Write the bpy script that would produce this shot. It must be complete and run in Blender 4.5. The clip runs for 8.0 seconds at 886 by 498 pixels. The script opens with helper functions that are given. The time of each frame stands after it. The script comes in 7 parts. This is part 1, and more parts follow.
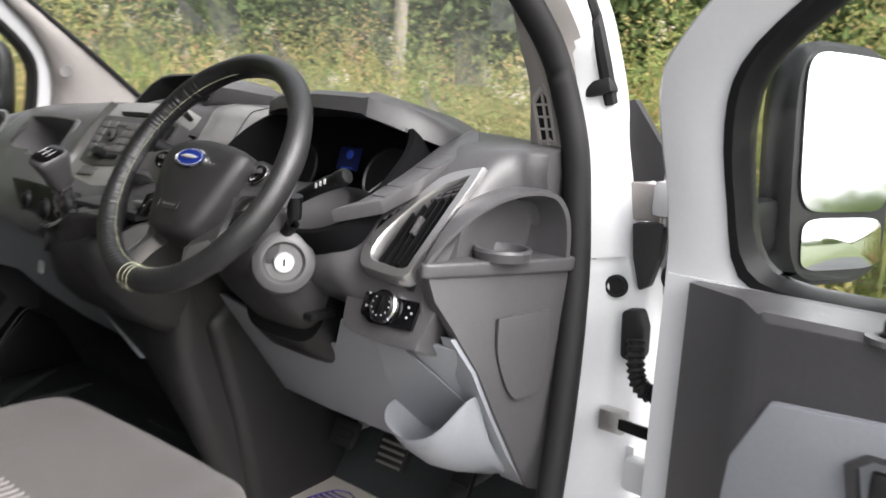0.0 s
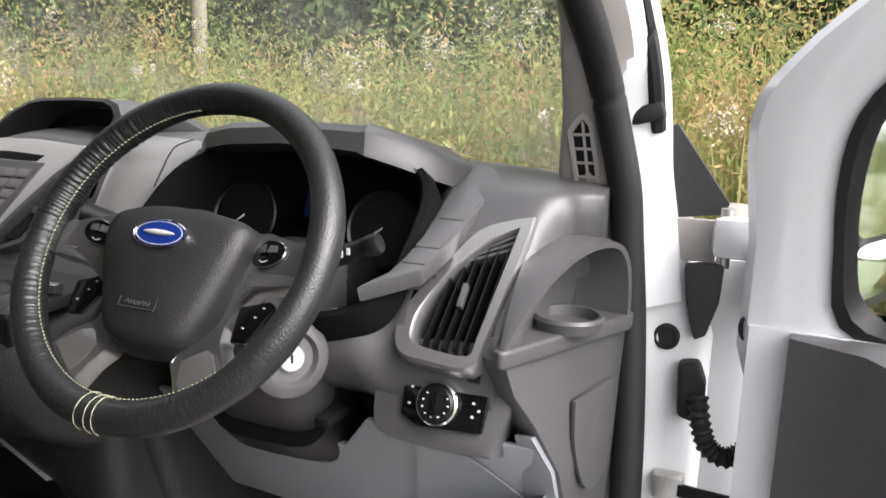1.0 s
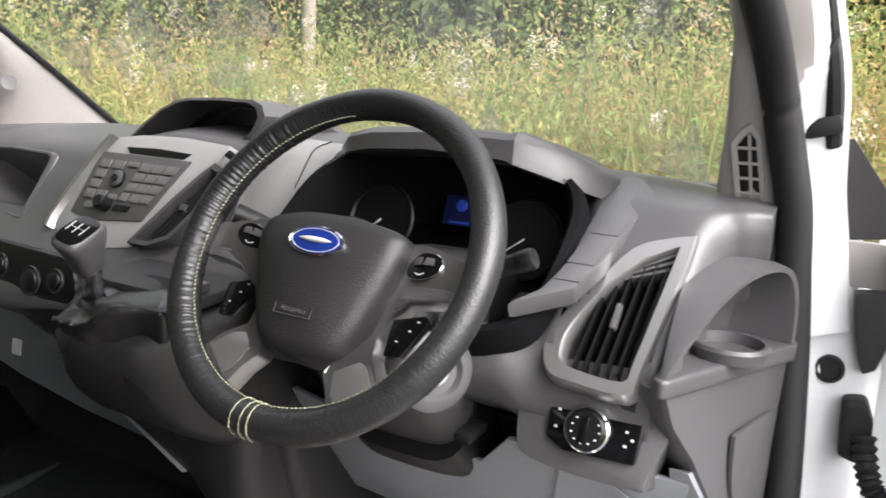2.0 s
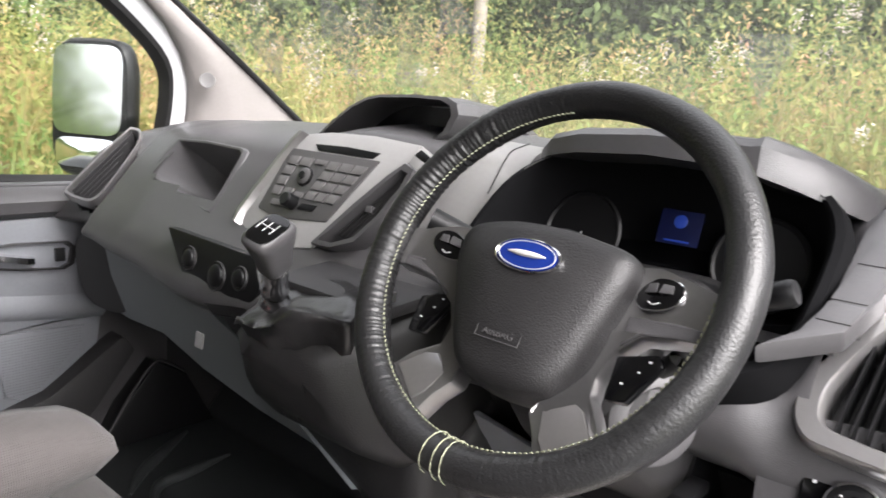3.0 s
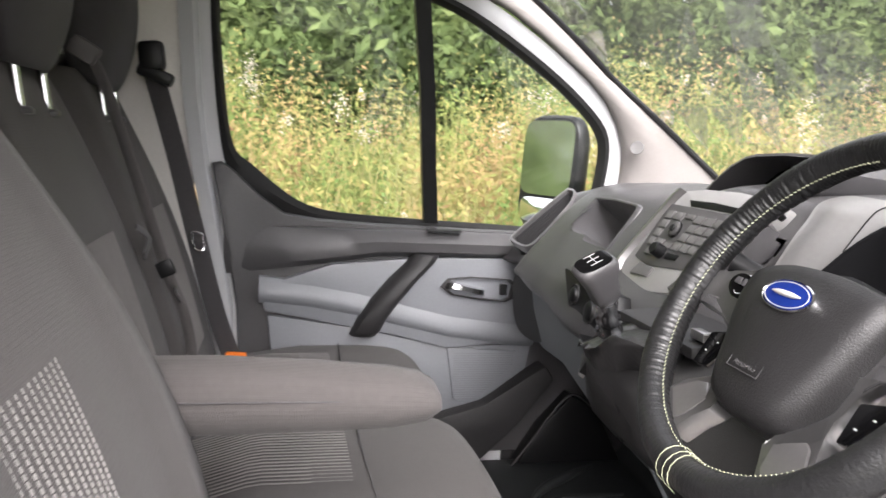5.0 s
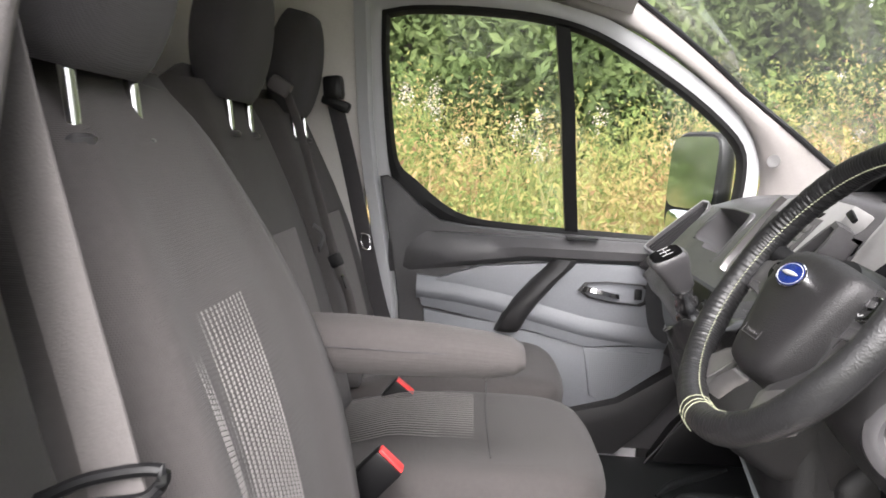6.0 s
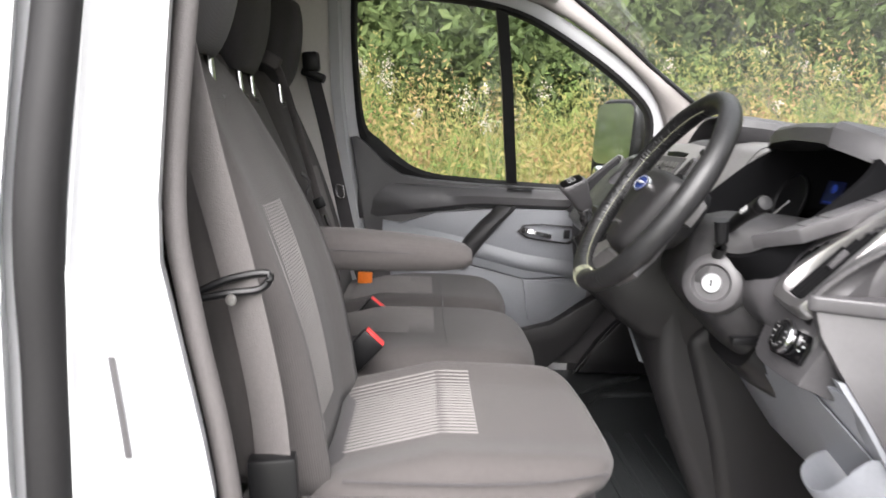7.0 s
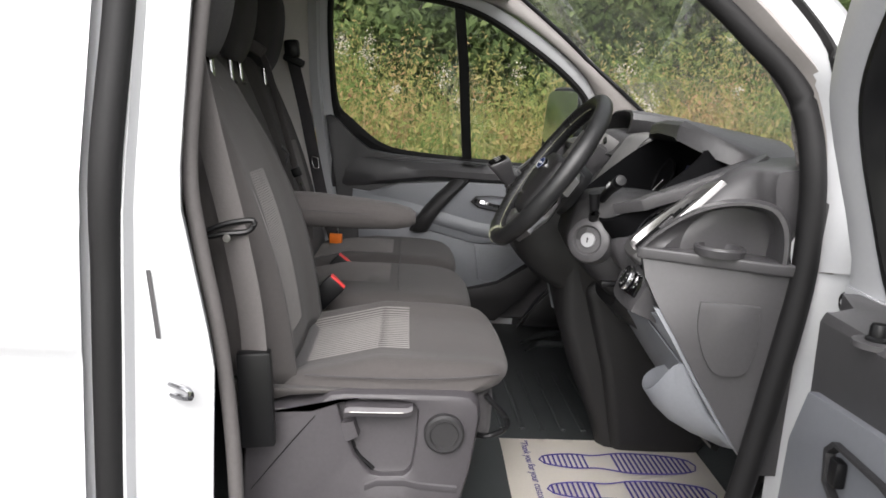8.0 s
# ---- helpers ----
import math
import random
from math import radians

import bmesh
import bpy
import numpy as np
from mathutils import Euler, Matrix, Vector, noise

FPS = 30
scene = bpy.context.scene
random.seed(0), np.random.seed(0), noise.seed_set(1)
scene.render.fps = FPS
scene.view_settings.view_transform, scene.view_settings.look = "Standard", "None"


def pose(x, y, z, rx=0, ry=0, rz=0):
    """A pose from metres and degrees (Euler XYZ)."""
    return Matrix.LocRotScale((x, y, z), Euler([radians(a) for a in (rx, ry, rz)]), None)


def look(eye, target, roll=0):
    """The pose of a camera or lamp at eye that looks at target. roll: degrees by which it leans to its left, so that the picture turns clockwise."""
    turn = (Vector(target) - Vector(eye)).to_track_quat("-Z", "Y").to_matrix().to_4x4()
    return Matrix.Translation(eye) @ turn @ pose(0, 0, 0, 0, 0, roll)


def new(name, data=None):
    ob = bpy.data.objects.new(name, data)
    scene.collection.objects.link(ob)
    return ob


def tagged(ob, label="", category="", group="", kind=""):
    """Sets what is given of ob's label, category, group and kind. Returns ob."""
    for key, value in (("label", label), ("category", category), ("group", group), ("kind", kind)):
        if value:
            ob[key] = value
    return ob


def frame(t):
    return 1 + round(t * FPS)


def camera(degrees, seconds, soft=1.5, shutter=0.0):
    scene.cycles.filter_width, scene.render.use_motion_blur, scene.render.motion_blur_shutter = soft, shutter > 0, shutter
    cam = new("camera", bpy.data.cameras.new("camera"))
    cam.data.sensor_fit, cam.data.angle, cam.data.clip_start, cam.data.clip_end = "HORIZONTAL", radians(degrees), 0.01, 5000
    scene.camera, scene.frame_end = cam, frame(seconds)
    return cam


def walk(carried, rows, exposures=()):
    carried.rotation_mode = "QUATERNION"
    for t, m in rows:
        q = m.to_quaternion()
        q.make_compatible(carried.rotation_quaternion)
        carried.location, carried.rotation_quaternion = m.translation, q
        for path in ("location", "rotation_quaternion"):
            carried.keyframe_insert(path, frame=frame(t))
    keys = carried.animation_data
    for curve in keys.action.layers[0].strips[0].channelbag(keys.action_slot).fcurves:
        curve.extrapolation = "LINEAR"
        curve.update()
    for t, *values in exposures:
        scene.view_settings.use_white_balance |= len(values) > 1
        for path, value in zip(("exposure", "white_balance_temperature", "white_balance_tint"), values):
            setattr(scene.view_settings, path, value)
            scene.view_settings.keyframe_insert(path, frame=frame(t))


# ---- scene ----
cam = camera(61.37, 8.0, soft=1.6, shutter=0.3)
PATH = [
    (0.0, 1.326, 0.190, 1.288, 79.73, -3.58, 36.88),
    (0.5, 1.046, 0.248, 1.320, 79.22, -1.58, 25.86),
    (1.0, 0.963, 0.237, 1.340, 79.08, -1.86, 21.75),
    (1.2, 0.955, 0.240, 1.353, 78.68, -1.88, 23.24),
    (2.3, 0.851, 0.240, 1.340, 78.81, -3.22, 31.66),
    (2.5, 0.823, 0.255, 1.331, 78.81, -3.44, 34.08),
    (3.0, 0.786, 0.296, 1.331, 78.59, -3.66, 41.22),
    (3.5, 0.779, 0.314, 1.328, 78.18, -3.62, 48.53),
    (4.0, 0.795, 0.344, 1.325, 78.94, -3.39, 58.67),
    (4.5, 0.855, 0.350, 1.322, 80.69, -3.22, 68.77),
    (5.0, 0.996, 0.379, 1.321, 81.98, -3.02, 78.18),
    (5.2, 1.053, 0.398, 1.320, 82.44, -3.13, 81.58),
    (6.3, 1.315, 0.474, 1.307, 82.77, -2.44, 93.51),
    (6.5, 1.398, 0.459, 1.289, 82.82, -2.17, 92.28),
    (7.0, 1.628, 0.450, 1.275, 81.15, -2.26, 88.53),
    (7.5, 1.896, 0.493, 1.288, 80.00, -2.85, 87.59),
    (8.0, 1.992, 0.519, 1.310, 79.19, -3.88, 87.46),
]
walk(cam, [(t, pose(x, y, z, rx, ry, rz)) for t, x, y, z, rx, ry, rz in PATH],
     exposures=[(0.0, 2.12, 6500, 12), (1.2, 2.25, 6500, 13), (2.5, 2.6, 6500, 13), (3.2, 2.7, 6500, 14), (4.3, 2.8, 6550, 15), (5.0, 2.8, 6550, 15), (6.5, 2.68, 6500, 14), (7.3, 2.15, 6500, 13), (8.0, 1.55, 6500, 12)])

# ---------------------------------------------------------------- light
world = bpy.data.worlds.new("overcast_sky")
scene.world = world
world.use_nodes = True
wn = world.node_tree.nodes
sky = wn.new("ShaderNodeTexSky")
sky.sky_type = "NISHITA"
sky.sun_disc = False
sky.sun_elevation = radians(43)
sky.sun_rotation = radians(99)
sky.dust_density = 4.0
hsv = wn.new("ShaderNodeHueSaturation")
hsv.inputs["Saturation"].default_value = 0.12
hsv.inputs["Value"].default_value = 1.0
world.node_tree.links.new(sky.outputs[0], hsv.inputs["Color"])
world.node_tree.links.new(hsv.outputs[0], wn["Background"].inputs["Color"])
wn["Background"].inputs["Strength"].default_value = 0.15
sun_data = bpy.data.lights.new("sun", "SUN")
sun_data.energy = 0.9
sun_data.angle = radians(60)
sun_data.color = (1.0, 0.97, 0.93)
sun = new("sun", sun_data)
sun.matrix_world = look((5.0, -0.8, 5.2), (0, 0, 0.5))


# ---------------------------------------------------------------- materials
def material(name, color, rough=0.6, metal=0.0, scale=40.0, vary=0.12, bump=0.0, bump_scale=400.0, spec=0.5, coat=0.0, wear=0.0):
    """A surface with slow stains, fine grain in colour, and fine relief; sizes in object metres."""
    m = bpy.data.materials.new(name)
    m.use_nodes = True
    n, l = m.node_tree.nodes, m.node_tree.links
    b = n["Principled BSDF"]
    b.inputs["Roughness"].default_value = rough
    b.inputs["Metallic"].default_value = metal
    b.inputs["Specular IOR Level"].default_value = spec
    b.inputs["Coat Weight"].default_value = coat
    co = n.new("ShaderNodeTexCoord")
    big = n.new("ShaderNodeTexNoise")
    big.inputs["Scale"].default_value = scale * 0.15
    big.inputs["Detail"].default_value = 4
    fine = n.new("ShaderNodeTexNoise")
    fine.inputs["Scale"].default_value = scale * 4
    fine.inputs["Detail"].default_value = 3
    add = n.new("ShaderNodeMath")
    add.operation = "ADD"
    l.new(co.outputs["Object"], big.inputs["Vector"])
    l.new(co.outputs["Object"], fine.inputs["Vector"])
    l.new(big.outputs["Fac"], add.inputs[0])
    l.new(fine.outputs["Fac"], add.inputs[1])
    ramp = n.new("ShaderNodeMapRange")
    ramp.inputs["From Min"].default_value = 0.6
    ramp.inputs["From Max"].default_value = 1.4
    ramp.inputs["To Min"].default_value = 1 - vary
    ramp.inputs["To Max"].default_value = 1 + vary
    l.new(add.outputs[0], ramp.inputs["Value"])
    mul = n.new("ShaderNodeVectorMath")
    mul.operation = "SCALE"
    mul.inputs[0].default_value = color
    l.new(ramp.outputs[0], mul.inputs["Scale"])
    l.new(mul.outputs[0], b.inputs["Base Color"])
    rr = n.new("ShaderNodeMapRange")
    rr.inputs["To Min"].default_value = max(0.02, rough - 0.08)
    rr.inputs["To Max"].default_value = min(1.0, rough + 0.08)
    l.new(big.outputs["Fac"], rr.inputs["Value"])
    l.new(rr.outputs[0], b.inputs["Roughness"])
    if bump:
        bn = n.new("ShaderNodeTexNoise")
        bn.inputs["Scale"].default_value = bump_scale
        bn.inputs["Detail"].default_value = 2
        l.new(co.outputs["Object"], bn.inputs["Vector"])
        bp = n.new("ShaderNodeBump")
        bp.inputs["Strength"].default_value = bump
        bp.inputs["Distance"].default_value = 0.002
        l.new(bn.outputs["Fac"], bp.inputs["Height"])
        l.new(bp.outputs[0], b.inputs["Normal"])
    return m


M_DASH = material("dark_plastic", (0.024, 0.0232, 0.0242), 0.50, bump=0.25, bump_scale=900, vary=0.14, spec=0.35)
M_DASH2 = material("charcoal_plastic", (0.060, 0.058, 0.0605), 0.36, bump=0.2, bump_scale=900, vary=0.10)
M_GREY = material("grey_plastic", (0.215, 0.223, 0.242), 0.42, bump=0.15, bump_scale=800, vary=0.06)
M_SILVER = material("silver_paint", (0.40, 0.39, 0.39), 0.32, metal=0.9, vary=0.05, bump=0.06, bump_scale=1500)
M_BLACK = material("black_plastic", (0.005, 0.005, 0.0055), 0.40, vary=0.1, spec=0.3)
M_GLOSS = material("gloss_black", (0.003, 0.003, 0.0035), 0.12, vary=0.05)
M_CHROME = material("chrome", (0.75, 0.75, 0.76), 0.12, metal=1.0, vary=0.03)
M_LEATHER = material("black_leather", (0.011, 0.011, 0.0115), 0.40, bump=0.32, bump_scale=430, vary=0.2)
M_BOOT = material("grey_leatherette", (0.014, 0.0135, 0.014), 0.30, bump=0.25, bump_scale=160, vary=0.12)
M_THREAD = material("pale_thread", (0.28, 0.29, 0.20), 0.8)
M_TRIM = material("pillar_trim", (0.26, 0.241, 0.232), 0.75, bump=0.15, bump_scale=700, vary=0.05)
M_LINER = material("pale_lining", (0.60, 0.575, 0.55), 0.8, bump=0.15, bump_scale=500, vary=0.05)
M_PAD = material("airbag_plastic", (0.0125, 0.012, 0.0125), 0.46, bump=0.35, bump_scale=700, vary=0.12, spec=0.4)
# lighter copy of the pad's plastic, a painted highlight for the raised word
M_RELIEF = material("pad_relief_lightened", (0.05, 0.048, 0.05), 0.45)
M_WHITE = material("white_paint", (0.50, 0.505, 0.518), 0.22, vary=0.025, coat=0.4)
M_RUBBER = material("black_rubber", (0.009, 0.0086, 0.009), 0.65, vary=0.15, spec=0.3)
M_FLOOR = material("rubber_floor", (0.030, 0.033, 0.034), 0.36, bump=0.3, bump_scale=300, vary=0.25)
M_BASE = material("seat_base_plastic", (0.050, 0.046, 0.050), 0.48, bump=0.2, bump_scale=900, vary=0.12)
M_BELT = material("seat_belt_webbing", (0.085, 0.078, 0.077), 0.7, bump=0.3, bump_scale=500, vary=0.1)
M_RED = material("red_plastic", (0.75, 0.05, 0.05), 0.4)
M_ORANGE = material("orange_label", (0.85, 0.20, 0.02), 0.5)
# darker copy of the silver paint, shade on the spokes put into colour
M_SILVER_DARK = material("silver_paint_dark", (0.29, 0.285, 0.285), 0.30, metal=0.9, vary=0.06, bump=0.05, bump_scale=1500)
M_HOLLOW = material("matt_black_plastic", (0.004, 0.004, 0.0045), 0.9, vary=0.1, spec=0.06)
M_COLLAR = material("satin_chrome", (0.42, 0.42, 0.43), 0.2, metal=1.0, vary=0.05)
M_METAL = material("zinc_metal", (0.45, 0.44, 0.42), 0.4, metal=0.9, vary=0.1)
M_BLUE = material("blue_enamel", (0.008, 0.022, 0.15), 0.2)
M_MESH = material("speaker_mesh", (0.10, 0.104, 0.114), 0.6)
M_DOOR = material("door_insert_plastic", (0.165, 0.171, 0.187), 0.40, bump=0.15, bump_scale=800, vary=0.07)
M_PRINT = material("grey_print", (0.45, 0.45, 0.45), 0.6)
M_WHITEPRINT = material("white_print", (0.50, 0.50, 0.50), 0.6)
M_INK = material("violet_ink", (0.05, 0.035, 0.20), 0.7)
M_PAPER = material("paper", (0.82, 0.77, 0.69), 0.85, bump=0.2, bump_scale=60, vary=0.04)


def fabric(name, color, rib=0.0, axis=0, scale=1150.0):
    """Woven seat cloth: a fine weave, and pale ribs across one axis where asked."""
    m = material(name, color, 0.9, bump=0.0, vary=0.10, scale=30)
    n, l = m.node_tree.nodes, m.node_tree.links
    b = n["Principled BSDF"]
    b.inputs["Sheen Weight"].default_value = 0.08
    co = n.new("ShaderNodeTexCoord")
    total = None
    for axis_name in "XYZ":
        w = n.new("ShaderNodeTexWave")
        w.bands_direction = axis_name
        w.inputs["Scale"].default_value = scale / 6.28
        l.new(co.outputs["Object"], w.inputs["Vector"])
        if total is None:
            total = w.outputs["Fac"]
        else:
            mx = n.new("ShaderNodeMath")
            mx.operation = "ADD"
            l.new(total, mx.inputs[0])
            l.new(w.outputs["Fac"], mx.inputs[1])
            total = mx.outputs[0]
    bp = n.new("ShaderNodeBump")
    bp.inputs["Strength"].default_value = 0.35
    bp.inputs["Distance"].default_value = 0.0005
    l.new(total, bp.inputs["Height"])
    l.new(bp.outputs[0], b.inputs["Normal"])
    return m


M_CLOTH = fabric("charcoal_seat_cloth", (0.055, 0.0495, 0.048))
M_CLOTH2 = fabric("dark_headrest_cloth", (0.046, 0.043, 0.045))
M_STRIPE = fabric("pale_seat_rib", (0.165, 0.156, 0.151))


def glass_material(name, tint=(0.93, 0.95, 0.94), ior=1.45):
    m = bpy.data.materials.new(name)
    m.use_nodes = True
    n, l = m.node_tree.nodes, m.node_tree.links
    n.remove(n["Principled BSDF"])
    tr = n.new("ShaderNodeBsdfTransparent")
    tr.inputs["Color"].default_value = (*tint, 1)
    gl = n.new("ShaderNodeBsdfGlossy")
    gl.inputs["Roughness"].default_value = 0.02
    fr = n.new("ShaderNodeFresnel")
    fr.inputs["IOR"].default_value = ior
    mix = n.new("ShaderNodeMixShader")
    l.new(fr.outputs[0], mix.inputs[0])
    l.new(tr.outputs[0], mix.inputs[1])
    l.new(gl.outputs[0], mix.inputs[2])
    l.new(mix.outputs[0], n["Material Output"].inputs["Surface"])
    return m


M_GLASS = glass_material("window_glass")
# thin pale film: dust, plus the haze of reflections put into the material
M_DUST_HAZE = glass_material("dusty_hazed_windscreen_glass")
dn, dl = M_DUST_HAZE.node_tree.nodes, M_DUST_HAZE.node_tree.links
veil = dn.new("ShaderNodeBsdfTranslucent")
veil.inputs["Color"].default_value = (0.8, 0.8, 0.78, 1)
film_noise = dn.new("ShaderNodeTexNoise")
film_noise.inputs["Scale"].default_value = 3.0
amount = dn.new("ShaderNodeMapRange")
amount.inputs["To Min"].default_value = 0.0
amount.inputs["To Max"].default_value = 0.045
dl.new(film_noise.outputs["Fac"], amount.inputs["Value"])
dmix = dn.new("ShaderNodeMixShader")
dl.new(amount.outputs[0], dmix.inputs[0])
dl.new(dn["Material Output"].inputs["Surface"].links[0].from_socket, dmix.inputs[1])
dl.new(veil.outputs[0], dmix.inputs[2])
dl.new(dmix.outputs[0], dn["Material Output"].inputs["Surface"])
M_MIRROR = material("mirror_glass", (0.86, 0.87, 0.88), 0.02, metal=1.0, vary=0.0)


def glow_material(name, color, strength):
    m = material(name, color, 0.4)
    b = m.node_tree.nodes["Principled BSDF"]
    b.inputs["Emission Color"].default_value = (*color, 1)
    b.inputs["Emission Strength"].default_value = strength
    return m


M_SCREEN = glow_material("lit_blue_display", (0.001, 0.003, 0.03), 0.007)
M_LOCKFACE = material("satin_steel", (0.40, 0.40, 0.41), 0.38, metal=0.6, vary=0.04)


# ---------------------------------------------------------------- mesh helpers
def finish(name, bm, mat, parent=None, label="", sharp=40, smooth=True):
    me = bpy.data.meshes.new(name)
    bmesh.ops.recalc_face_normals(bm, faces=bm.faces)
    bm.to_mesh(me)
    bm.free()
    me.materials.append(mat)
    if smooth:
        for p in me.polygons:
            p.use_smooth = True
        me.set_sharp_from_angle(angle=radians(sharp))
    ob = new(name, me)
    if parent:
        ob.parent = parent
        ob.matrix_parent_inverse = parent.matrix_world.inverted()
    if label:
        ob["label"] = label
    return ob


def part(name, bm, mat, parent, label="", sharp=40):
    return finish(name, bm, mat, parent, label, sharp)


def thing(name, at, label, category, group=""):
    ob = new(name)
    ob.location = at
    ob.empty_display_size = 0.1
    bpy.context.view_layer.update()
    return tagged(ob, label, category, group)


def structure(name, bm, mat, label, sharp=40, category=""):
    return tagged(finish(name, bm, mat, None, "", sharp), label, category or name.split("_")[0], kind="structure")


def bevelled(bm, width, segments=2, angle=25):
    if width > 0:
        es = [e for e in bm.edges if len(e.link_faces) == 2 and e.calc_face_angle(0) > radians(angle)]
        bmesh.ops.bevel(bm, geom=es, offset=width, segments=segments, profile=0.6, affect="EDGES", clamp_overlap=True)
    return bm


def box(c, s, bevel=0.0, rot=(0, 0, 0), segments=2, bm=None):
    """A rounded block: centre, sizes, edge radius, turn in degrees."""
    b = bmesh.new()
    bmesh.ops.create_cube(b, size=1, matrix=Matrix.Diagonal((*s, 1)))
    bevelled(b, bevel, segments)
    b.transform(pose(*c, *rot))
    return merged(bm, b)


def merged(bm, other):
    if bm is None:
        return other
    me = bpy.data.meshes.new("tmp")
    other.to_mesh(me)
    other.free()
    bm.from_mesh(me)
    bpy.data.meshes.remove(me)
    return bm


def prism(outline, axis, a, b, bevel=0.0, segments=2, bm=None):
    """An outline of 2D points drawn out along an axis from a to b. The points are the two other axes in xyz order."""
    m = bmesh.new()
    k = "xyz".index(axis)
    def p3(p, v):
        q = list(p)
        q.insert(k, v)
        return q
    lo = [m.verts.new(p3(p, a)) for p in outline]
    hi = [m.verts.new(p3(p, b)) for p in outline]
    m.faces.new(lo)
    m.faces.new(hi)
    for i in range(len(lo)):
        j = (i + 1) % len(lo)
        m.faces.new((lo[i], lo[j], hi[j], hi[i]))
    bmesh.ops.recalc_face_normals(m, faces=m.faces)
    bevelled(m, bevel, segments, 30)
    return merged(bm, m)


def loft(rings, closed=True, caps=True, bm=None):
    """A skin over rings of equally many points."""
    m = bmesh.new()
    vs = [[m.verts.new(p) for p in r] for r in rings]
    n = len(vs[0])
    for a, b in zip(vs, vs[1:]):
        for i in range(n if closed else n - 1):
            j = (i + 1) % n
            m.faces.new((a[i], a[j], b[j], b[i]))
    if caps and closed:
        m.faces.new(vs[0])
        m.faces.new(vs[-1])
    return merged(bm, m)


def smooth_line(pts, steps=6):
    """Points along a smooth curve through pts (Catmull-Rom)."""
    p = [Vector(q) for q in pts]
    p = [2 * p[0] - p[1]] + p + [2 * p[-1] - p[-2]]
    out = []
    for i in range(1, len(p) - 2):
        for s in range(steps):
            t = s / steps
            a, b, c, d = p[i - 1 : i + 3]
            out.append(0.5 * (2 * b + (c - a) * t + (2 * a - 5 * b + 4 * c - d) * t * t + (3 * b - a - 3 * c + d) * t ** 3))
    return out + [p[-2]]


def tube(pts, r, sides=10, steps=6, closed=False, bm=None, flat=None):
    """A round rod (or a flat strap, flat=(half width, half thickness, width direction)) along a smooth curve."""
    line = smooth_line(pts, steps) if steps > 1 else [Vector(p) for p in pts]
    rings, n = [], len(line)
    for i, p in enumerate(line):
        d = (line[min(i + 1, n - 1)] - line[max(i - 1, 0)]).normalized()
        if flat:
            u = (Vector(flat[2]) - d * d.dot(Vector(flat[2]))).normalized()
            w = d.cross(u)
            h, k = flat[0], flat[1]
            rings.append([p + u * x * h + w * y * k for x, y in ((-1, -0.6), (-0.9, -1), (0.9, -1), (1, -0.6), (1, 0.6), (0.9, 1), (-0.9, 1), (-1, 0.6))])
        else:
            ref = Vector((0, 0, 1)) if abs(d.z) < 0.9 else Vector((1, 0, 0))
            u = d.cross(ref).normalized()
            w = d.cross(u)
            rr = r(i / (n - 1)) if callable(r) else r
            rings.append([p + (u * math.cos(a) + w * math.sin(a)) * rr for a in (2 * math.pi * k / sides for k in range(sides))])
    return loft(rings, bm=bm)


def lathe(profile, c, axis, sides=32, bm=None):
    """A turned body: (radius, height) pairs about an axis direction from c."""
    n = Vector(axis).normalized()
    ref = Vector((0, 0, 1)) if abs(n.z) < 0.9 else Vector((1, 0, 0))
    u = ref.cross(n).normalized()
    w = n.cross(u)
    c = Vector(c)
    rings = [[c + n * h + (u * math.cos(a) + w * math.sin(a)) * max(r, 1e-4) for a in (2 * math.pi * k / sides for k in range(sides))] for r, h in profile]
    return loft(rings, bm=bm)


def ring_line(c, u, v, hu, hv, power=2.6, count=40):
    """A rounded-rectangle ring round c in the plane of u and v."""
    c, u, v = Vector(c), Vector(u).normalized(), Vector(v).normalized()
    out = []
    for k in range(count):
        a = 2 * math.pi * k / count
        ca, sa = math.cos(a), math.sin(a)
        out.append(c + u * hu * math.copysign(abs(ca) ** (2 / power), ca) + v * hv * math.copysign(abs(sa) ** (2 / power), sa))
    return out




def tri_fill(points, thick, direction, bm=None):
    """A plate with a flat outline in space and a thickness along a direction."""
    m = bmesh.new()
    d = Vector(direction) * thick
    lo = [m.verts.new(p) for p in points]
    hi = [m.verts.new(Vector(p) + d) for p in points]
    m.faces.new(lo)
    m.faces.new(hi)
    for i in range(len(lo)):
        j = (i + 1) % len(lo)
        m.faces.new((lo[i], lo[j], hi[j], hi[i]))
    bmesh.ops.recalc_face_normals(m, faces=m.faces)
    return merged(bm, m)


def on_plane(c, u, v):
    c, u, v = Vector(c), Vector(u).normalized(), Vector(v).normalized()
    n = u.cross(v)
    return lambda a, b, d=0.0: c + u * a + v * b + n * d


def framed(P, outer, inner, height, depth=0.02):
    """A raised frame: an outer outline, an inner outline with as many points, on the plane of P."""
    return loft([[P(a, b, -0.012) for a, b in outer], [P(a, b, height * 0.6) for a, b in outer], [P(0.88 * a + 0.12 * c, 0.88 * b + 0.12 * d, height) for (a, b), (c, d) in zip(outer, inner)],
                 [P(0.15 * a + 0.85 * c, 0.15 * b + 0.85 * d, height) for (a, b), (c, d) in zip(outer, inner)], [P(c, d, height * 0.5) for c, d in inner], [P(c, d, -depth) for c, d in inner]], caps=False)


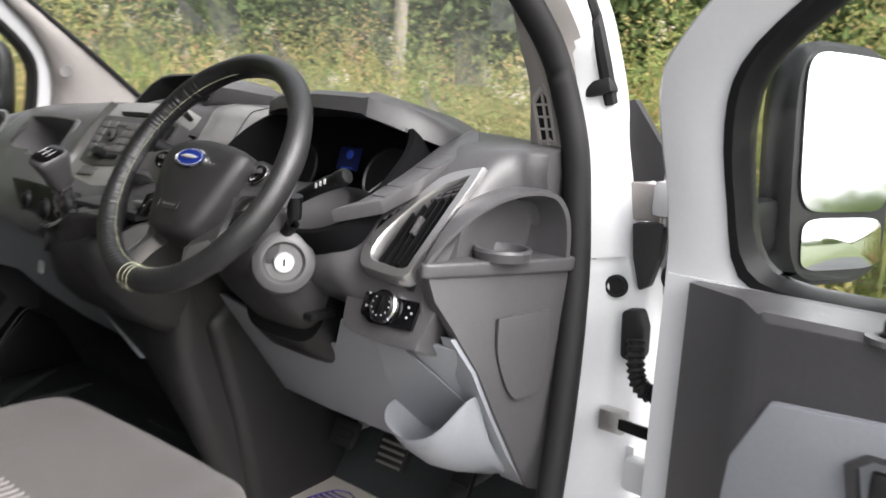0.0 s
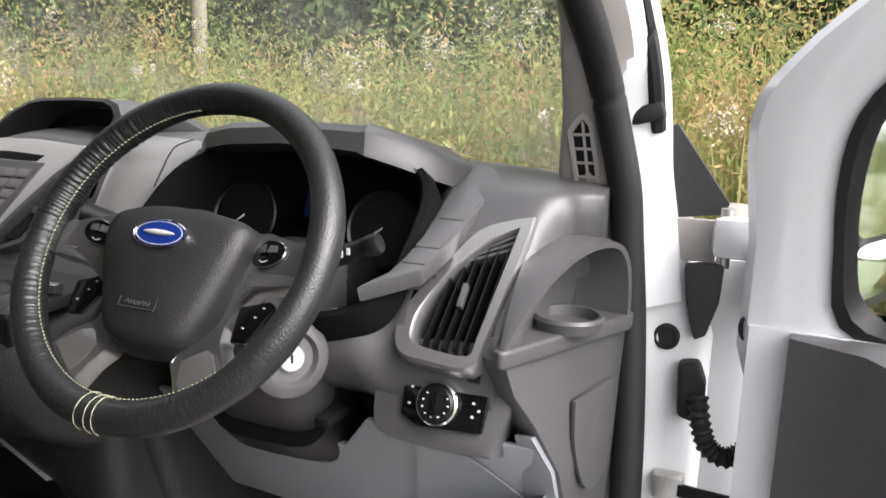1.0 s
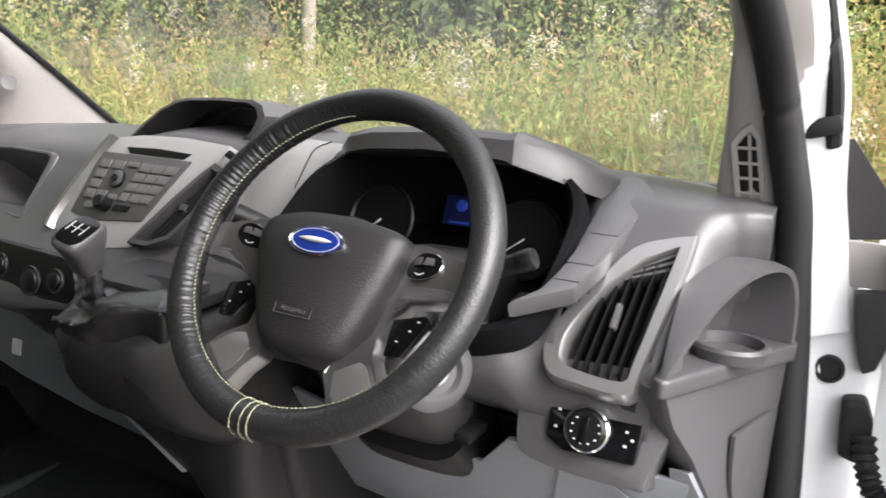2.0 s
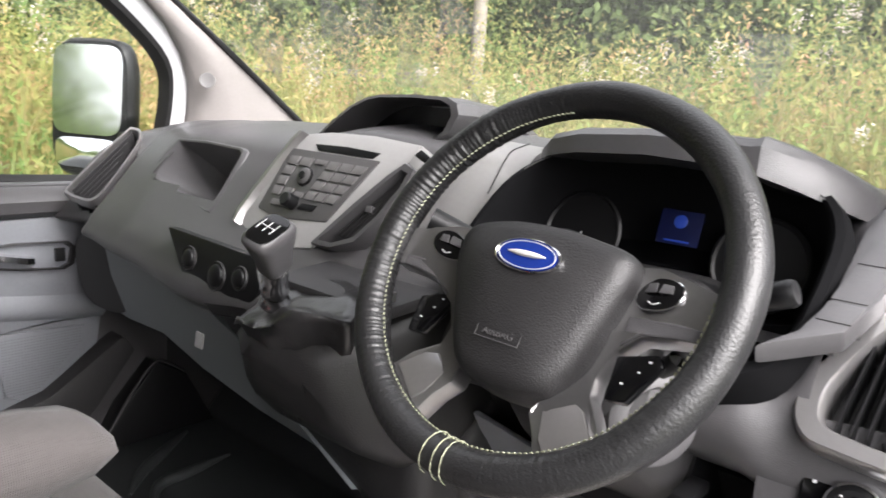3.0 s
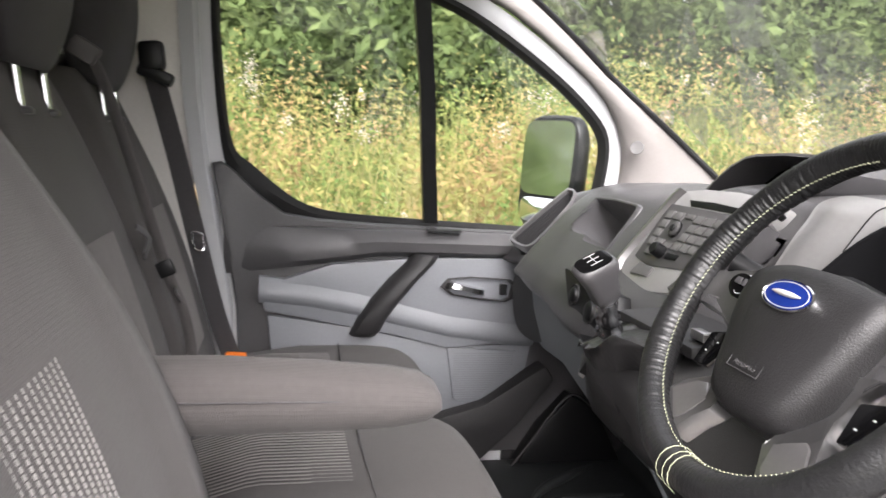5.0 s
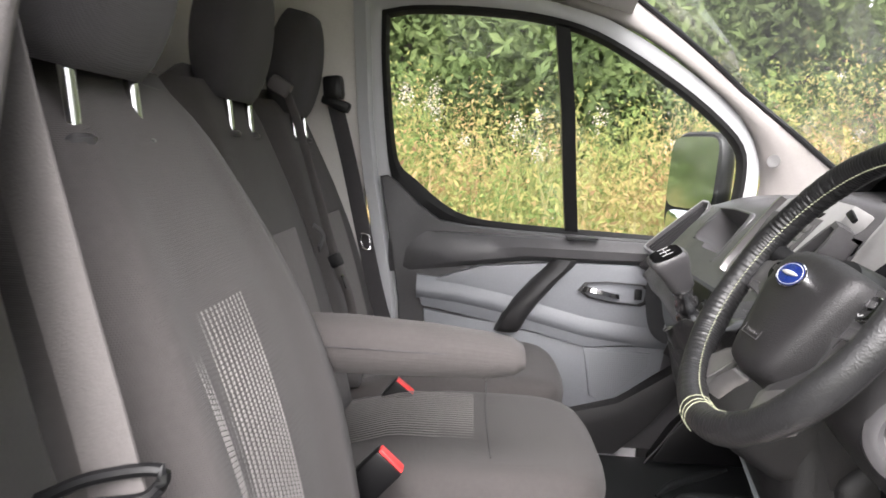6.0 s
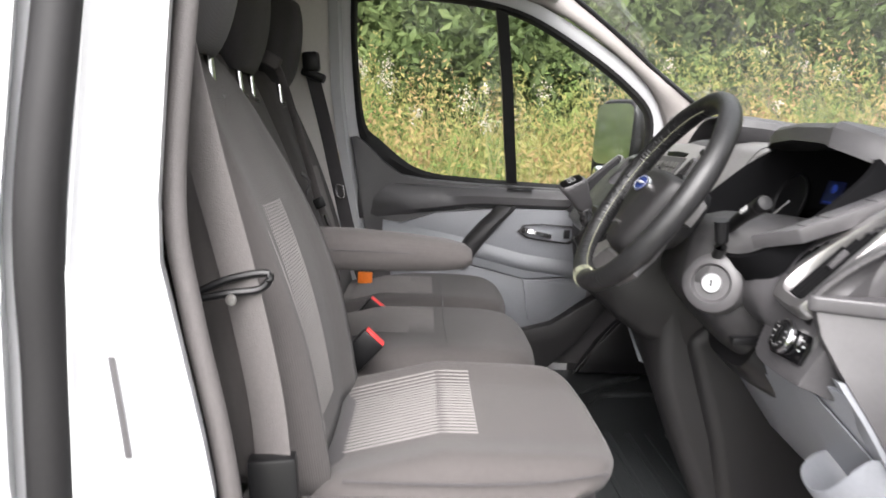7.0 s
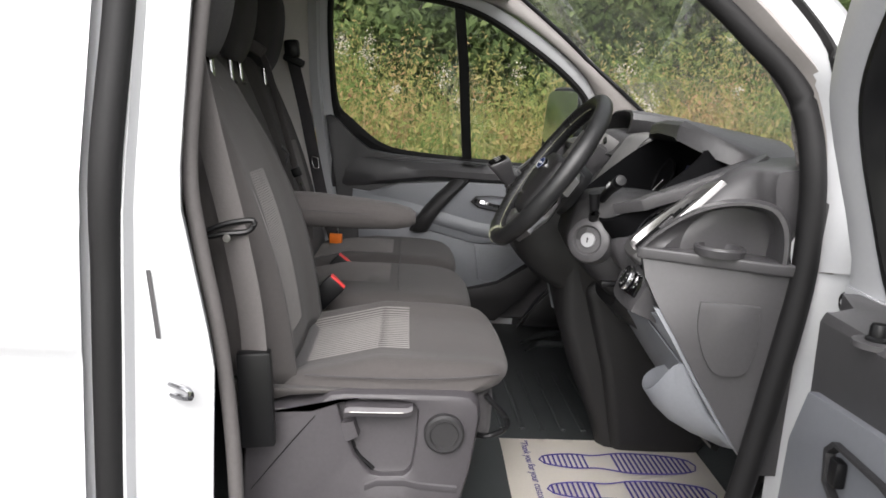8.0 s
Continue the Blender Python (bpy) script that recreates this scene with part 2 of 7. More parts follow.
def plate(P, outline, d0, d1, bevel=0.0):
    m = bmesh.new()
    lo = [m.verts.new(P(a, b, d0)) for a, b in outline]
    hi = [m.verts.new(P(a, b, d1)) for a, b in outline]
    m.faces.new(lo)
    m.faces.new(hi)
    for i in range(len(lo)):
        j = (i + 1) % len(lo)
        m.faces.new((lo[i], lo[j], hi[j], hi[i]))
    bmesh.ops.recalc_face_normals(m, faces=m.faces)
    return bevelled(m, bevel, 2, 30)


def block(P, a, b, w, h, d0, d1, bevel=0.001):
    return plate(P, [(a - w / 2, b - h / 2), (a + w / 2, b - h / 2), (a + w / 2, b + h / 2), (a - w / 2, b + h / 2)], d0, d1, bevel)

# ---------------------------------------------------------------- the van's shell
GLASS_LEAN = 0.305


def side_x(z):
    """Half width of the cab's side at height z: upright to the waist, leaning in above."""
    return 0.917 - max(0.0, z - 1.117) * GLASS_LEAN + max(0.0, 0.9 - z) * 0.03


def side_pt(y, z, inset=0.0, sign=-1):
    return Vector((sign * (side_x(z) - inset), y, z))


floor_bm = prism([(-0.14, 0.40), (-0.14, 0.48), (1.30, 0.48), (1.42, 0.62), (1.47, 0.80), (1.51, 0.80), (1.46, 0.58), (1.32, 0.40)], "x", -0.86, 0.86, 0.01)
structure("floor", floor_bm, M_FLOOR, "black moulded rubber cab floor with raised ribs", category="floor")
ribs = bmesh.new()
for k in range(9):
    ribs = box((-0.08, 0.76 + 0.055 * k, 0.482), (0.44, 0.014, 0.008), 0.003, bm=ribs)
structure("floor_ribs", ribs, M_FLOOR, "raised ribs of the black rubber floor", category="floor")
folds = bmesh.new()
for line in (((-0.60, 0.97, 0.482), (-0.663, 1.03, 0.487), (-0.724, 1.115, 0.487), (-0.79, 1.21, 0.482)), ((-0.52, 0.98, 0.482), (-0.59, 1.03, 0.486), (-0.60, 1.11, 0.486), (-0.62, 1.22, 0.482))):
    folds = tube(line, lambda q: 0.004 + 0.010 * math.sin(math.pi * q), 10, 8, bm=folds)
structure("floor_folds", folds, M_FLOOR, "soft folds in the black rubber floor", category="floor")
structure("firewall", prism([(1.44, 0.60), (1.60, 1.225), (1.64, 1.225), (1.48, 0.60)], "x", -0.88, 0.86), M_DASH, "black firewall behind the dashboard", category="wall")
structure("bulkhead", prism([(-0.86, 0.42), (0.86, 0.42), (0.90, 1.10), (0.74, 1.78), (-0.74, 1.78), (-0.90, 1.10)], "y", -0.16, -0.12), M_LINER, "pale grey steel bulkhead behind the seats", category="wall")


def roof_rings():
    rings = []
    for y, dz in ((-0.16, 0.0), (0.2, 0.012), (0.6, 0.0), (0.84, -0.05)):
        ring = []
        for k in range(13):
            u = -1 + k / 6
            ring.append((0.76 * u, y, 1.80 + dz - 0.09 * abs(u) ** 3.5))
        rings.append(ring + [(p[0], p[1], p[2] + 0.05) for p in reversed(ring)])
    return rings


structure("ceiling", loft(roof_rings()), M_LINER, "pale grey fabric headlining", category="ceiling")


structure("kick_panel_left", prism([(0.98, 0.45), (1.50, 0.45), (1.60, 1.22), (0.98, 1.05)], "x", -0.905, -0.865, 0.004), M_DASH, "dark kick panel at the footwell's side", category="kick panel")
structure("kick_panel_right", prism([(1.17, 0.45), (1.50, 0.45), (1.60, 1.22), (1.17, 1.20)], "x", 0.832, 0.848, 0.004), M_DASH, "dark kick panel beside the pedals", category="kick panel")
# windscreen: a bowed sheet between the base and the roof edge
def screen_pt(u, v, lift=0.0):
    bow = 1 - u * u
    y0, z0 = 1.475 + 0.16 * bow, 1.235 + 0.02 * bow
    y1, z1 = 0.86 + 0.06 * bow, 1.735 + 0.03 * bow
    x = u * (0.742 * (1 - v) + 0.675 * v)
    return Vector((x, y0 + (y1 - y0) * v, z0 + (z1 - z0) * v + 0.03 * math.sin(math.pi * v) + lift))


ws = loft([[screen_pt(-1.06 + 1.06 * k / 8, v / 6) for k in range(17)] for v in range(7)], closed=False)
bmesh.ops.solidify(ws, geom=ws.faces[:], thickness=0.005)
wsob = structure("window_1", ws, M_DUST_HAZE, "clear bowed windscreen glass", category="windscreen")
wsob.visible_shadow = False


# pillars at the windscreen's sides: inner trim, and the white metal outside
def a_pillar(sign, name):
    rings = []
    for k in range(13):
        v = k / 12
        a = screen_pt(sign * min(1.06, 0.945 + 0.235 * v), v, -0.008)
        e = pillar_edge_smooth(v)
        b = side_pt(e[0], e[1], 0.045, sign)
        mid = (a + b) / 2 + Vector((-sign * 0.016, -0.020, 0.006))
        m1 = a.lerp(mid, 0.5) + Vector((-sign * 0.006, -0.009, 0))
        out = (a + b) / 2 + Vector((sign * 0.05, 0.03, 0.03))
        rings.append([a, m1, mid, mid.lerp(b, 0.6) + Vector((-sign * 0.006, -0.006, 0)), b, b + Vector((sign * 0.03, 0.01, 0)), out, a + Vector((sign * 0.022, 0.004, 0.004))])
    tagged(structure(name, loft(rings), M_TRIM, "warm grey plastic trim on the windscreen pillar", sharp=60, category="pillar trim"))
    # white metal outside
    rings = []
    for k in range(13):
        v = k / 12
        a = screen_pt(sign * min(1.11, 0.995 + 0.235 * v), v, 0.012)
        e = pillar_edge_smooth(v)
        b = side_pt(e[0], e[1], 0.012, sign) + Vector((0, 0.012, 0.008))
        c = (a + b) / 2 + Vector((sign * 0.045, 0.012, 0.02))
        rings.append([a, c, b, b + Vector((-sign * 0.02, 0.015, 0.01)), (a + b) / 2 + Vector((sign * 0.0, 0.01, 0.005))])
    structure(name + "_metal", loft(rings), M_WHITE, "white painted windscreen pillar metal", sharp=60, category="body pillar")


def pillar_edge_smooth(v):
    pts = [Vector((*p, 0)) for p in ((1.235, 1.15), (1.235, 1.30), (1.165, 1.435), (1.01, 1.555), (0.83, 1.655), (0.66, 1.70))]
    line = smooth_line(pts, 10)
    f = v * (len(line) - 1)
    i = min(int(f), len(line) - 2)
    return line[i].lerp(line[i + 1], f - i)


a_pillar(-1, "pillar_left")
structure("screen_border", tube([screen_pt(-min(1.06, 0.945 + 0.235 * k / 8) + 0.006, k / 8, -0.009) for k in range(9)], 0.0075, 8, 3), M_BLACK, "black border along the windscreen's edge", category="windscreen border")


# driver's side: the trim's inner edge, its edge at the door seal, and the outer white edge
TRIM_IN = [(0.756, 1.19, 1.09), (0.752, 1.19, 1.19), (0.748, 1.178, 1.263), (0.743, 1.155, 1.335), (0.739, 1.11, 1.39), (0.731, 1.06, 1.455), (0.715, 0.95, 1.54), (0.69, 0.75, 1.655), (0.68, 0.60, 1.70)]
TRIM_OUT = [(0.836, 1.172, 1.09), (0.828, 1.172, 1.18), (0.820, 1.168, 1.25), (0.804, 1.158, 1.318), (0.790, 1.132, 1.382), (0.776, 1.070, 1.444), (0.75, 0.965, 1.535), (0.715, 0.78, 1.63), (0.70, 0.62, 1.68)]
METAL_OUT = [(0.910, 1.225, 1.10), (0.893, 1.22, 1.195), (0.881, 1.215, 1.26), (0.868, 1.21, 1.318), (0.851, 1.18, 1.385), (0.826, 1.15, 1.453), (0.80, 1.05, 1.55), (0.765, 0.86, 1.66), (0.745, 0.66, 1.72)]
SCREEN_V = [0.0, 0.0, 0.03, 0.15, 0.27, 0.42, 0.60, 0.86, 1.0]
trim_rings, metal_rings = [], []
TRIM_IN, TRIM_OUT, METAL_OUT = ([(x + 0.032 * max(0.0, min(1.0, (z - 1.27) / 0.20)), y, z) for x, y, z in q] for q in (TRIM_IN, TRIM_OUT, METAL_OUT))
for i, o, m, v in zip(smooth_line(TRIM_IN, 4), smooth_line(TRIM_OUT, 4), smooth_line(METAL_OUT, 4), [SCREEN_V[min(8, q // 4)] * (1 - (q % 4) / 4) + SCREEN_V[min(8, q // 4 + 1)] * (q % 4) / 4 for q in range(33)]):
    a = screen_pt(1.03, v, -0.006)
    trim_rings.append([a, i.lerp(a, 0.25), i + Vector((0, 0.006, 0)), i.lerp(o, 0.12) + Vector((0, -0.004, 0)), i.lerp(o, 0.6) + Vector((0, -0.004, 0)), o, o + Vector((0.03, 0.03, 0)), a + Vector((0.02, 0.01, 0.01))])
    b = screen_pt(1.045, v, 0.012)
    metal_rings.append([o + Vector((0.012, 0.014, 0)), o.lerp(m, 0.5) + Vector((0.006, 0.004, 0)), m, m + Vector((0.004, 0.02, 0.006)), b.lerp(m, 0.5) + Vector((0.012, 0.02, 0.02)), b, b + Vector((0.012, -0.008, -0.012)), o + Vector((0.02, 0.045, 0))])
structure("pillar_right", loft(trim_rings), M_TRIM, "warm grey plastic trim on the driver's windscreen pillar", sharp=60, category="pillar trim")
structure("pillar_right_metal", loft(metal_rings), M_WHITE, "white painted driver's windscreen pillar metal", sharp=60, category="body pillar")
structure("pillar_strip", tube([m + Vector((-0.012, -0.006, 0.0)) for m in smooth_line(METAL_OUT[3:], 4)], 0.011, 8, 2), M_RUBBER, "black rubber strip along the windscreen pillar", category="door seal")

# hinge post at the driver's door: white box section behind the seal
def post_ring(z):
    s = max(0.0, (z - 1.05) / 0.17)
    lean = -0.05 * s
    return [(0.842 + lean, 1.16 - 0.02 * s, z), (0.872 + lean, 1.205, z), (0.905 + lean, 1.225, z), (0.935 + lean, 1.235, z), (0.952 + lean, 1.262, z), (0.955 + lean, 1.34 - 0.05 * s, z), (0.90 + lean, 1.40 - 0.13 * s, z), (0.84 + lean, 1.32 - 0.10 * s, z)]


post = loft([post_ring(z) for z in (0.30, 0.6, 0.9, 1.05, 1.10, 1.15, 1.19, 1.22)])
structure("fender", prism([(0.940, 1.262), (1.03, 1.275), (1.05, 1.40), (1.03, 1.95), (0.94, 1.95)], "z", 0.35, 1.155, 0.012), M_WHITE, "white painted front wing", category="body panel")
structure("hinge_post", post, M_WHITE, "white painted door hinge post", category="body pillar")
# sill and lower side
structure("sill", prism([(0.84, 0.28), (0.98, 0.28), (0.985, 0.40), (0.93, 0.455), (0.86, 0.47), (0.84, 0.45)], "y", 0.0, 1.30, 0.008), M_WHITE, "white painted door sill", category="sill")

# latch pillar and the load bay's side
bp = bmesh.new()


def b_ring(z):
    xo = 0.985 - max(0.0, z - 1.15) * 0.22 - max(0.0, 0.75 - z) * 0.03
    dy = 0.055 * max(0.0, min(1.0, (1.16 - z) / 0.25))
    return [(xo - 0.10, -0.10, z), (xo - 0.12, 0.16 + dy, z), (xo - 0.10, 0.19 + dy, z), (xo - 0.075, 0.195 + dy, z), (xo - 0.045, 0.165 + dy * 0.6, z), (xo - 0.04, 0.145, z), (xo - 0.015, 0.140, z),
            (xo - 0.015, 0.128, z), (xo - 0.03, 0.112, z), (xo - 0.03, -0.10, z)]


structure("latch_pillar", loft([b_ring(0.30 + 0.06 * k) for k in range(26)]), M_WHITE, "white painted door latch pillar", sharp=35, category="body pillar")


def side_ring(z):
    xo = 0.988 - max(0.0, z - 1.18) * 0.22 - max(0.0, 0.75 - z) * 0.03
    groove = 0.012 * math.exp(-((z - 0.925) / 0.018) ** 2)
    swell = 0.010 if 0.93 < z < 1.12 else 0.0
    return [(xo - 0.03, -1.6, z), (xo - 0.03, 0.078, z), (xo - 0.004 + swell * 0.3, 0.088, z), (xo + swell - groove, 0.064, z), (xo + swell - groove, -1.6, z)]


structure("wall_side", loft([side_ring(0.30 + 0.015 * k) for k in range(101)]), M_WHITE, "white painted load bay side panel", sharp=50, category="body panel")

# the rest of the load bay: far side, roof and back, plain and closed
structure("wall_side_left", loft([[(-p[0], p[1], p[2]) for p in side_ring(0.30 + 0.03 * k)] for k in range(51)]), M_WHITE, "white painted load bay panel on the passenger's side", sharp=50, category="body panel")
roof_line = [(-0.85 + 1.70 * k / 16, 1.80 + 0.10 * (1 - abs(-1 + k / 8) ** 3)) for k in range(17)]
structure("roof", loft([[(x, y, z) for x, z in roof_line] + [(x, y, z - 0.02) for x, z in reversed(roof_line)] for y in (-1.6, -1.0, -0.5, -0.1)]), M_WHITE, "white painted van roof", sharp=50, category="roof")
structure("wall_back", prism([(-0.95, 0.30), (0.95, 0.30), (0.98, 1.1), (0.85, 1.80), (-0.85, 1.80), (-0.98, 1.1)], "y", -1.63, -1.60), M_WHITE, "white painted rear of the van", category="body panel")


def seal(name, pts, r, label, mat=M_RUBBER):
    return structure(name, tube(pts, r, 10, 6), mat, label, category="door seal")


seal("seal_latch", [(0.965 - max(0.0, 0.9 - z) * 0.02, 0.116, z) for z in (0.3, 0.6, 0.9, 1.05, 1.2)] + [(0.960 - (z - 1.2) * 0.22, 0.118, z) for z in (1.4, 1.6, 1.8)], 0.022, "black rubber weather strip at the panel edge")
seal("seal_door", [(0.862, 1.06, 0.47), (0.872, 1.095, 0.66), (0.870, 1.13, 0.88), (0.857, 1.160, 1.06), (0.844, 1.166, 1.18), (0.836, 1.162, 1.25), (0.820, 1.152, 1.318), (0.806, 1.126, 1.382), (0.792, 1.064, 1.444), (0.765, 0.955, 1.535), (0.73, 0.77, 1.63), (0.71, 0.60, 1.68), (0.69, 0.42, 1.70)],
     0.020, "black rubber door seal round the opening")
# its grey mixes the seal's rubber with the white pillar's shaded edge
seal("seal_rear", [(0.862, 0.28, 0.47), (0.868, 0.275, 0.70), (0.868, 0.25, 0.92), (0.862, 0.215, 1.08), (0.85, 0.195, 1.2), (0.80, 0.195, 1.4), (0.73, 0.20, 1.62)], 0.0125, "dark grey rubber door seal at the latch pillar, lightened for the shaded pillar edge", M_BELT)

structure("door_jamb_left", loft([[side_pt(y - 0.03, z, 0.0), side_pt(y - 0.03, z, 0.070), side_pt(y, z, 0.074), side_pt(y + 0.008, z, 0.06), side_pt(y + 0.008, z, 0.0)] for y, z in ((0.262, 0.45), (0.255, 0.90), (0.228, 1.07), (0.200, 1.24), (0.186, 1.40), (0.18, 1.70))]), M_WHITE, "white painted door jamb on the passenger's side", sharp=60, category="body pillar")
# left rear pillar trim
structure("pillar_left_rear", loft([[side_pt(0.17, z, 0.02), side_pt(0.17, z, 0.055), side_pt(0.10, z, 0.085), side_pt(-0.10, z, 0.085), side_pt(-0.12, z, 0.02)] for z in (0.45, 0.9, 1.117, 1.4, 1.74)]), M_LINER, "pale grey trim on the pillar behind the door",
          category="pillar trim")
structure("wall_left_roof", loft([[(-0.76, y, 1.70), (-0.70, y, 1.72), (-0.70, y, 1.80), (-0.78, y, 1.80)] for y in (-0.16, 0.3, 0.7)]), M_LINER, "pale grey roof edge trim over the door", category="roof trim")

# ---------------------------------------------------------------- dashboard
M_STACK = material("satin_grey_plastic", (0.34, 0.335, 0.33), 0.34, metal=0.2, vary=0.05)
M_KEY = material("key_plastic", (0.125, 0.121, 0.121), 0.40, vary=0.06)
M_RADIO = material("radio_face", (0.070, 0.068, 0.069), 0.42, vary=0.08)
dash = thing("dashboard", (0, 1.2, 0.75), "charcoal plastic dashboard with pale grey lower panels", "dashboard")

# side profiles (y, z) from the glass over the top edge and down the face, at stations across the cab
STATIONS = [
    (-0.84, [(1.40, 1.215), (1.22, 1.228), (1.10, 1.205), (1.03, 1.165), (0.965, 1.09), (0.935, 1.05), (0.945, 1.03), (1.05, 1.01)]),
    (-0.72, [(1.46, 1.226), (1.25, 1.250), (1.135, 1.232), (1.085, 1.19), (1.02, 1.115), (0.975, 1.06), (0.968, 1.035), (1.05, 1.01)]),
    (-0.62, [(1.50, 1.23), (1.26, 1.257), (1.10, 1.236), (1.03, 1.194), (0.962, 1.12), (0.912, 1.06), (0.912, 1.03), (1.05, 1.0)]),
    (-0.45, [(1.54, 1.235), (1.27, 1.266), (1.09, 1.245), (1.02, 1.20), (0.95, 1.125), (0.898, 1.06), (0.900, 1.02), (1.05, 0.99)]),
    (-0.20, [(1.58, 1.24), (1.28, 1.275), (1.08, 1.255), (1.01, 1.205), (0.945, 1.125), (0.885, 1.06), (0.885, 1.00), (1.05, 0.96)]),
    (0.00, [(1.60, 1.245), (1.30, 1.285), (1.08, 1.285), (1.03, 1.255), (0.975, 1.15), (0.925, 1.095), (0.880, 1.02), (1.05, 0.95)]),
    (0.16, [(1.59, 1.245), (1.30, 1.280), (1.10, 1.275), (1.05, 1.235), (0.995, 1.15), (0.940, 1.09), (0.905, 1.02), (1.05, 0.95)]),
    (0.245, [(1.58, 1.24), (1.30, 1.272), (1.14, 1.268), (1.09, 1.235), (1.04, 1.17), (0.960, 1.10), (0.940, 1.02), (1.05, 0.96)]),
    (0.30, [(1.56, 1.24), (1.30, 1.268), (1.20, 1.260), (1.17, 1.23), (1.14, 1.14), (0.975, 1.09), (0.945, 1.03), (1.05, 0.97)]),
    (0.58, [(1.53, 1.24), (1.28, 1.262), (1.20, 1.256), (1.17, 1.22), (1.14, 1.13), (0.955, 1.10), (0.945, 1.03), (1.05, 0.97)]),
    (0.635, [(1.51, 1.238), (1.26, 1.258), (1.15, 1.250), (1.08, 1.215), (0.985, 1.145), (0.950, 1.09), (0.950, 1.01), (1.05, 0.97)]),
    (0.748, [(1.45, 1.232), (1.22, 1.252), (1.12, 1.248), (1.07, 1.225), (0.985, 1.13), (0.948, 1.085), (0.950, 1.00), (1.05, 0.97)]),
    (0.790, [(1.43, 1.230), (1.21, 1.251), (1.12, 1.247), (1.10, 1.230), (1.105, 1.190), (1.13, 1.14), (1.15, 1.08), (1.20, 0.99)]),
    (0.820, [(1.42, 1.228), (1.21, 1.248), (1.13, 1.245), (1.115, 1.230), (1.12, 1.190), (1.14, 1.14), (1.16, 1.08), (1.20, 0.99)]),
]


def profile_at(x):
    for (xa, pa), (xb, pb) in zip(STATIONS, STATIONS[1:]):
        if x <= xb:
            s = (x - xa) / (xb - xa)
            s = s * s * (3 - 2 * s)
            return [Vector((x, *a)).lerp(Vector((x, *b)), s) for a, b in zip(pa, pb)]
    return [Vector((x, *p)) for p in STATIONS[-1][1]]


def dash_ring(x):
    line = smooth_line(profile_at(x), 8)
    return line + [Vector((x, 1.40, 0.98)), Vector((x, 1.55, 1.15))]


def rounded(pts, n=3):
    line = smooth_line([Vector((a, b, 0)) for a, b in pts + pts[:1]], n)[:-1]
    return [(p.x, p.y) for p in line]


def inside(a, b, poly):
    hit = False
    for (x0, y0), (x1, y1) in zip(poly, poly[1:] + poly[:1]):
        if (y0 > b) != (y1 > b) and a < (x1 - x0) * (b - y0) / (y1 - y0) + x0:
            hit = not hit
    return hit


VENT_R = ((0.690, 1.000, 1.133), (0.997, 0.0, 0.083), (0.02, 0.675, 0.737))
VENT_L = ((-0.752, 1.028, 1.140), (0.908, 0.344, -0.236), (-0.122, 0.760, 0.638))
STACK = ((0.0, 1.017, 1.249), (1, 0, 0), (0, 0.468, 0.884))
POCKET = ((-0.395, 0.998, 1.180), (0.9976, -0.07, 0), (0.0, 0.62, 0.785))
CLUSTER = ((0.430, 1.005, 1.188), (1, 0, 0), (0, 0.752, 0.658))
OPENINGS = [
    (VENT_R, [(0.060, 0.092), (0.034, 0.088), (0.002, 0.072), (-0.053, -0.025), (-0.056, -0.057), (-0.042, -0.080), (0.038, -0.094), (0.052, 0.0)]),
    (VENT_L, [(-0.034, 0.100), (-0.006, 0.100), (0.020, 0.05), (0.038, -0.02), (0.042, -0.075), (0.030, -0.098), (-0.024, -0.100), (-0.036, -0.09)]),
    (STACK, [(0.006, -0.142), (0.040, -0.142), (0.077, -0.127), (0.104, -0.088), (0.124, -0.045), (0.127, -0.021), (0.110, -0.015), (0.091, -0.036), (0.055, -0.080), (0.026, -0.117)]),
    (POCKET, [(-0.120, 0.054), (-0.02, 0.059), (0.100, 0.056), (0.112, 0.040), (0.122, -0.050), (0.106, -0.056), (0.0, -0.042), (-0.118, -0.026), (-0.128, -0.012)]),
    (CLUSTER, [(-0.195, 0.03), (-0.185, 0.125), (0.17, 0.13), (0.195, 0.05), (0.19, -0.045), (0.15, -0.075), (-0.15, -0.075), (-0.19, -0.045)]),
]
pad_bm = loft([dash_ring(-0.84 + 1.66 * k / 230) for k in range(231)])
gone = []
for (c, u, v), poly in OPENINGS:
    c, u, v = Vector(c), Vector(u).normalized(), Vector(v).normalized()
    n = u.cross(v)
    for f in pad_bm.faces:
        d = f.calc_center_median() - c
        if len(f.verts) == 4 and abs(d.dot(n)) < 0.09 and inside(d.dot(u), d.dot(v), poly):
            gone.append(f)
bmesh.ops.delete(pad_bm, geom=list(set(gone)), context="FACES")
part("top_pad", pad_bm, M_DASH2, dash, sharp=60)

# right end: upper corner, door-side tray and end panel
AP = on_plane((0.807, 1.035, 1.10), (0.4167, 0.909, 0), (0, 0, 1))
ARCH = [(-0.118, -0.004), (-0.108, 0.010), (-0.082, 0.036), (-0.045, 0.064), (0.0, 0.084), (0.045, 0.091), (0.080, 0.085), (0.099, 0.062), (0.106, 0.030), (0.107, -0.004)]
ARCH = [(p.x, p.y) for p in smooth_line([(a, b, 0) for a, b in ARCH], 4)]
tray = part("side_tray", prism([(0.750, 0.927), (0.758, 0.920), (0.766, 0.924), (0.860, 1.128), (0.860, 1.15), (0.750, 1.15)], "z", 1.080, 1.100, 0.006, 3), M_DASH2, dash, "door-side tray with a cup holder")
arch = lambda k, d, dz=0.0: [AP(-0.006 + (a + 0.006) * k, b * k + dz, d * (1.0 if d > 0 else min(1.0, max(0.05, (a + 0.118) / 0.11)))) for a, b in ARCH]
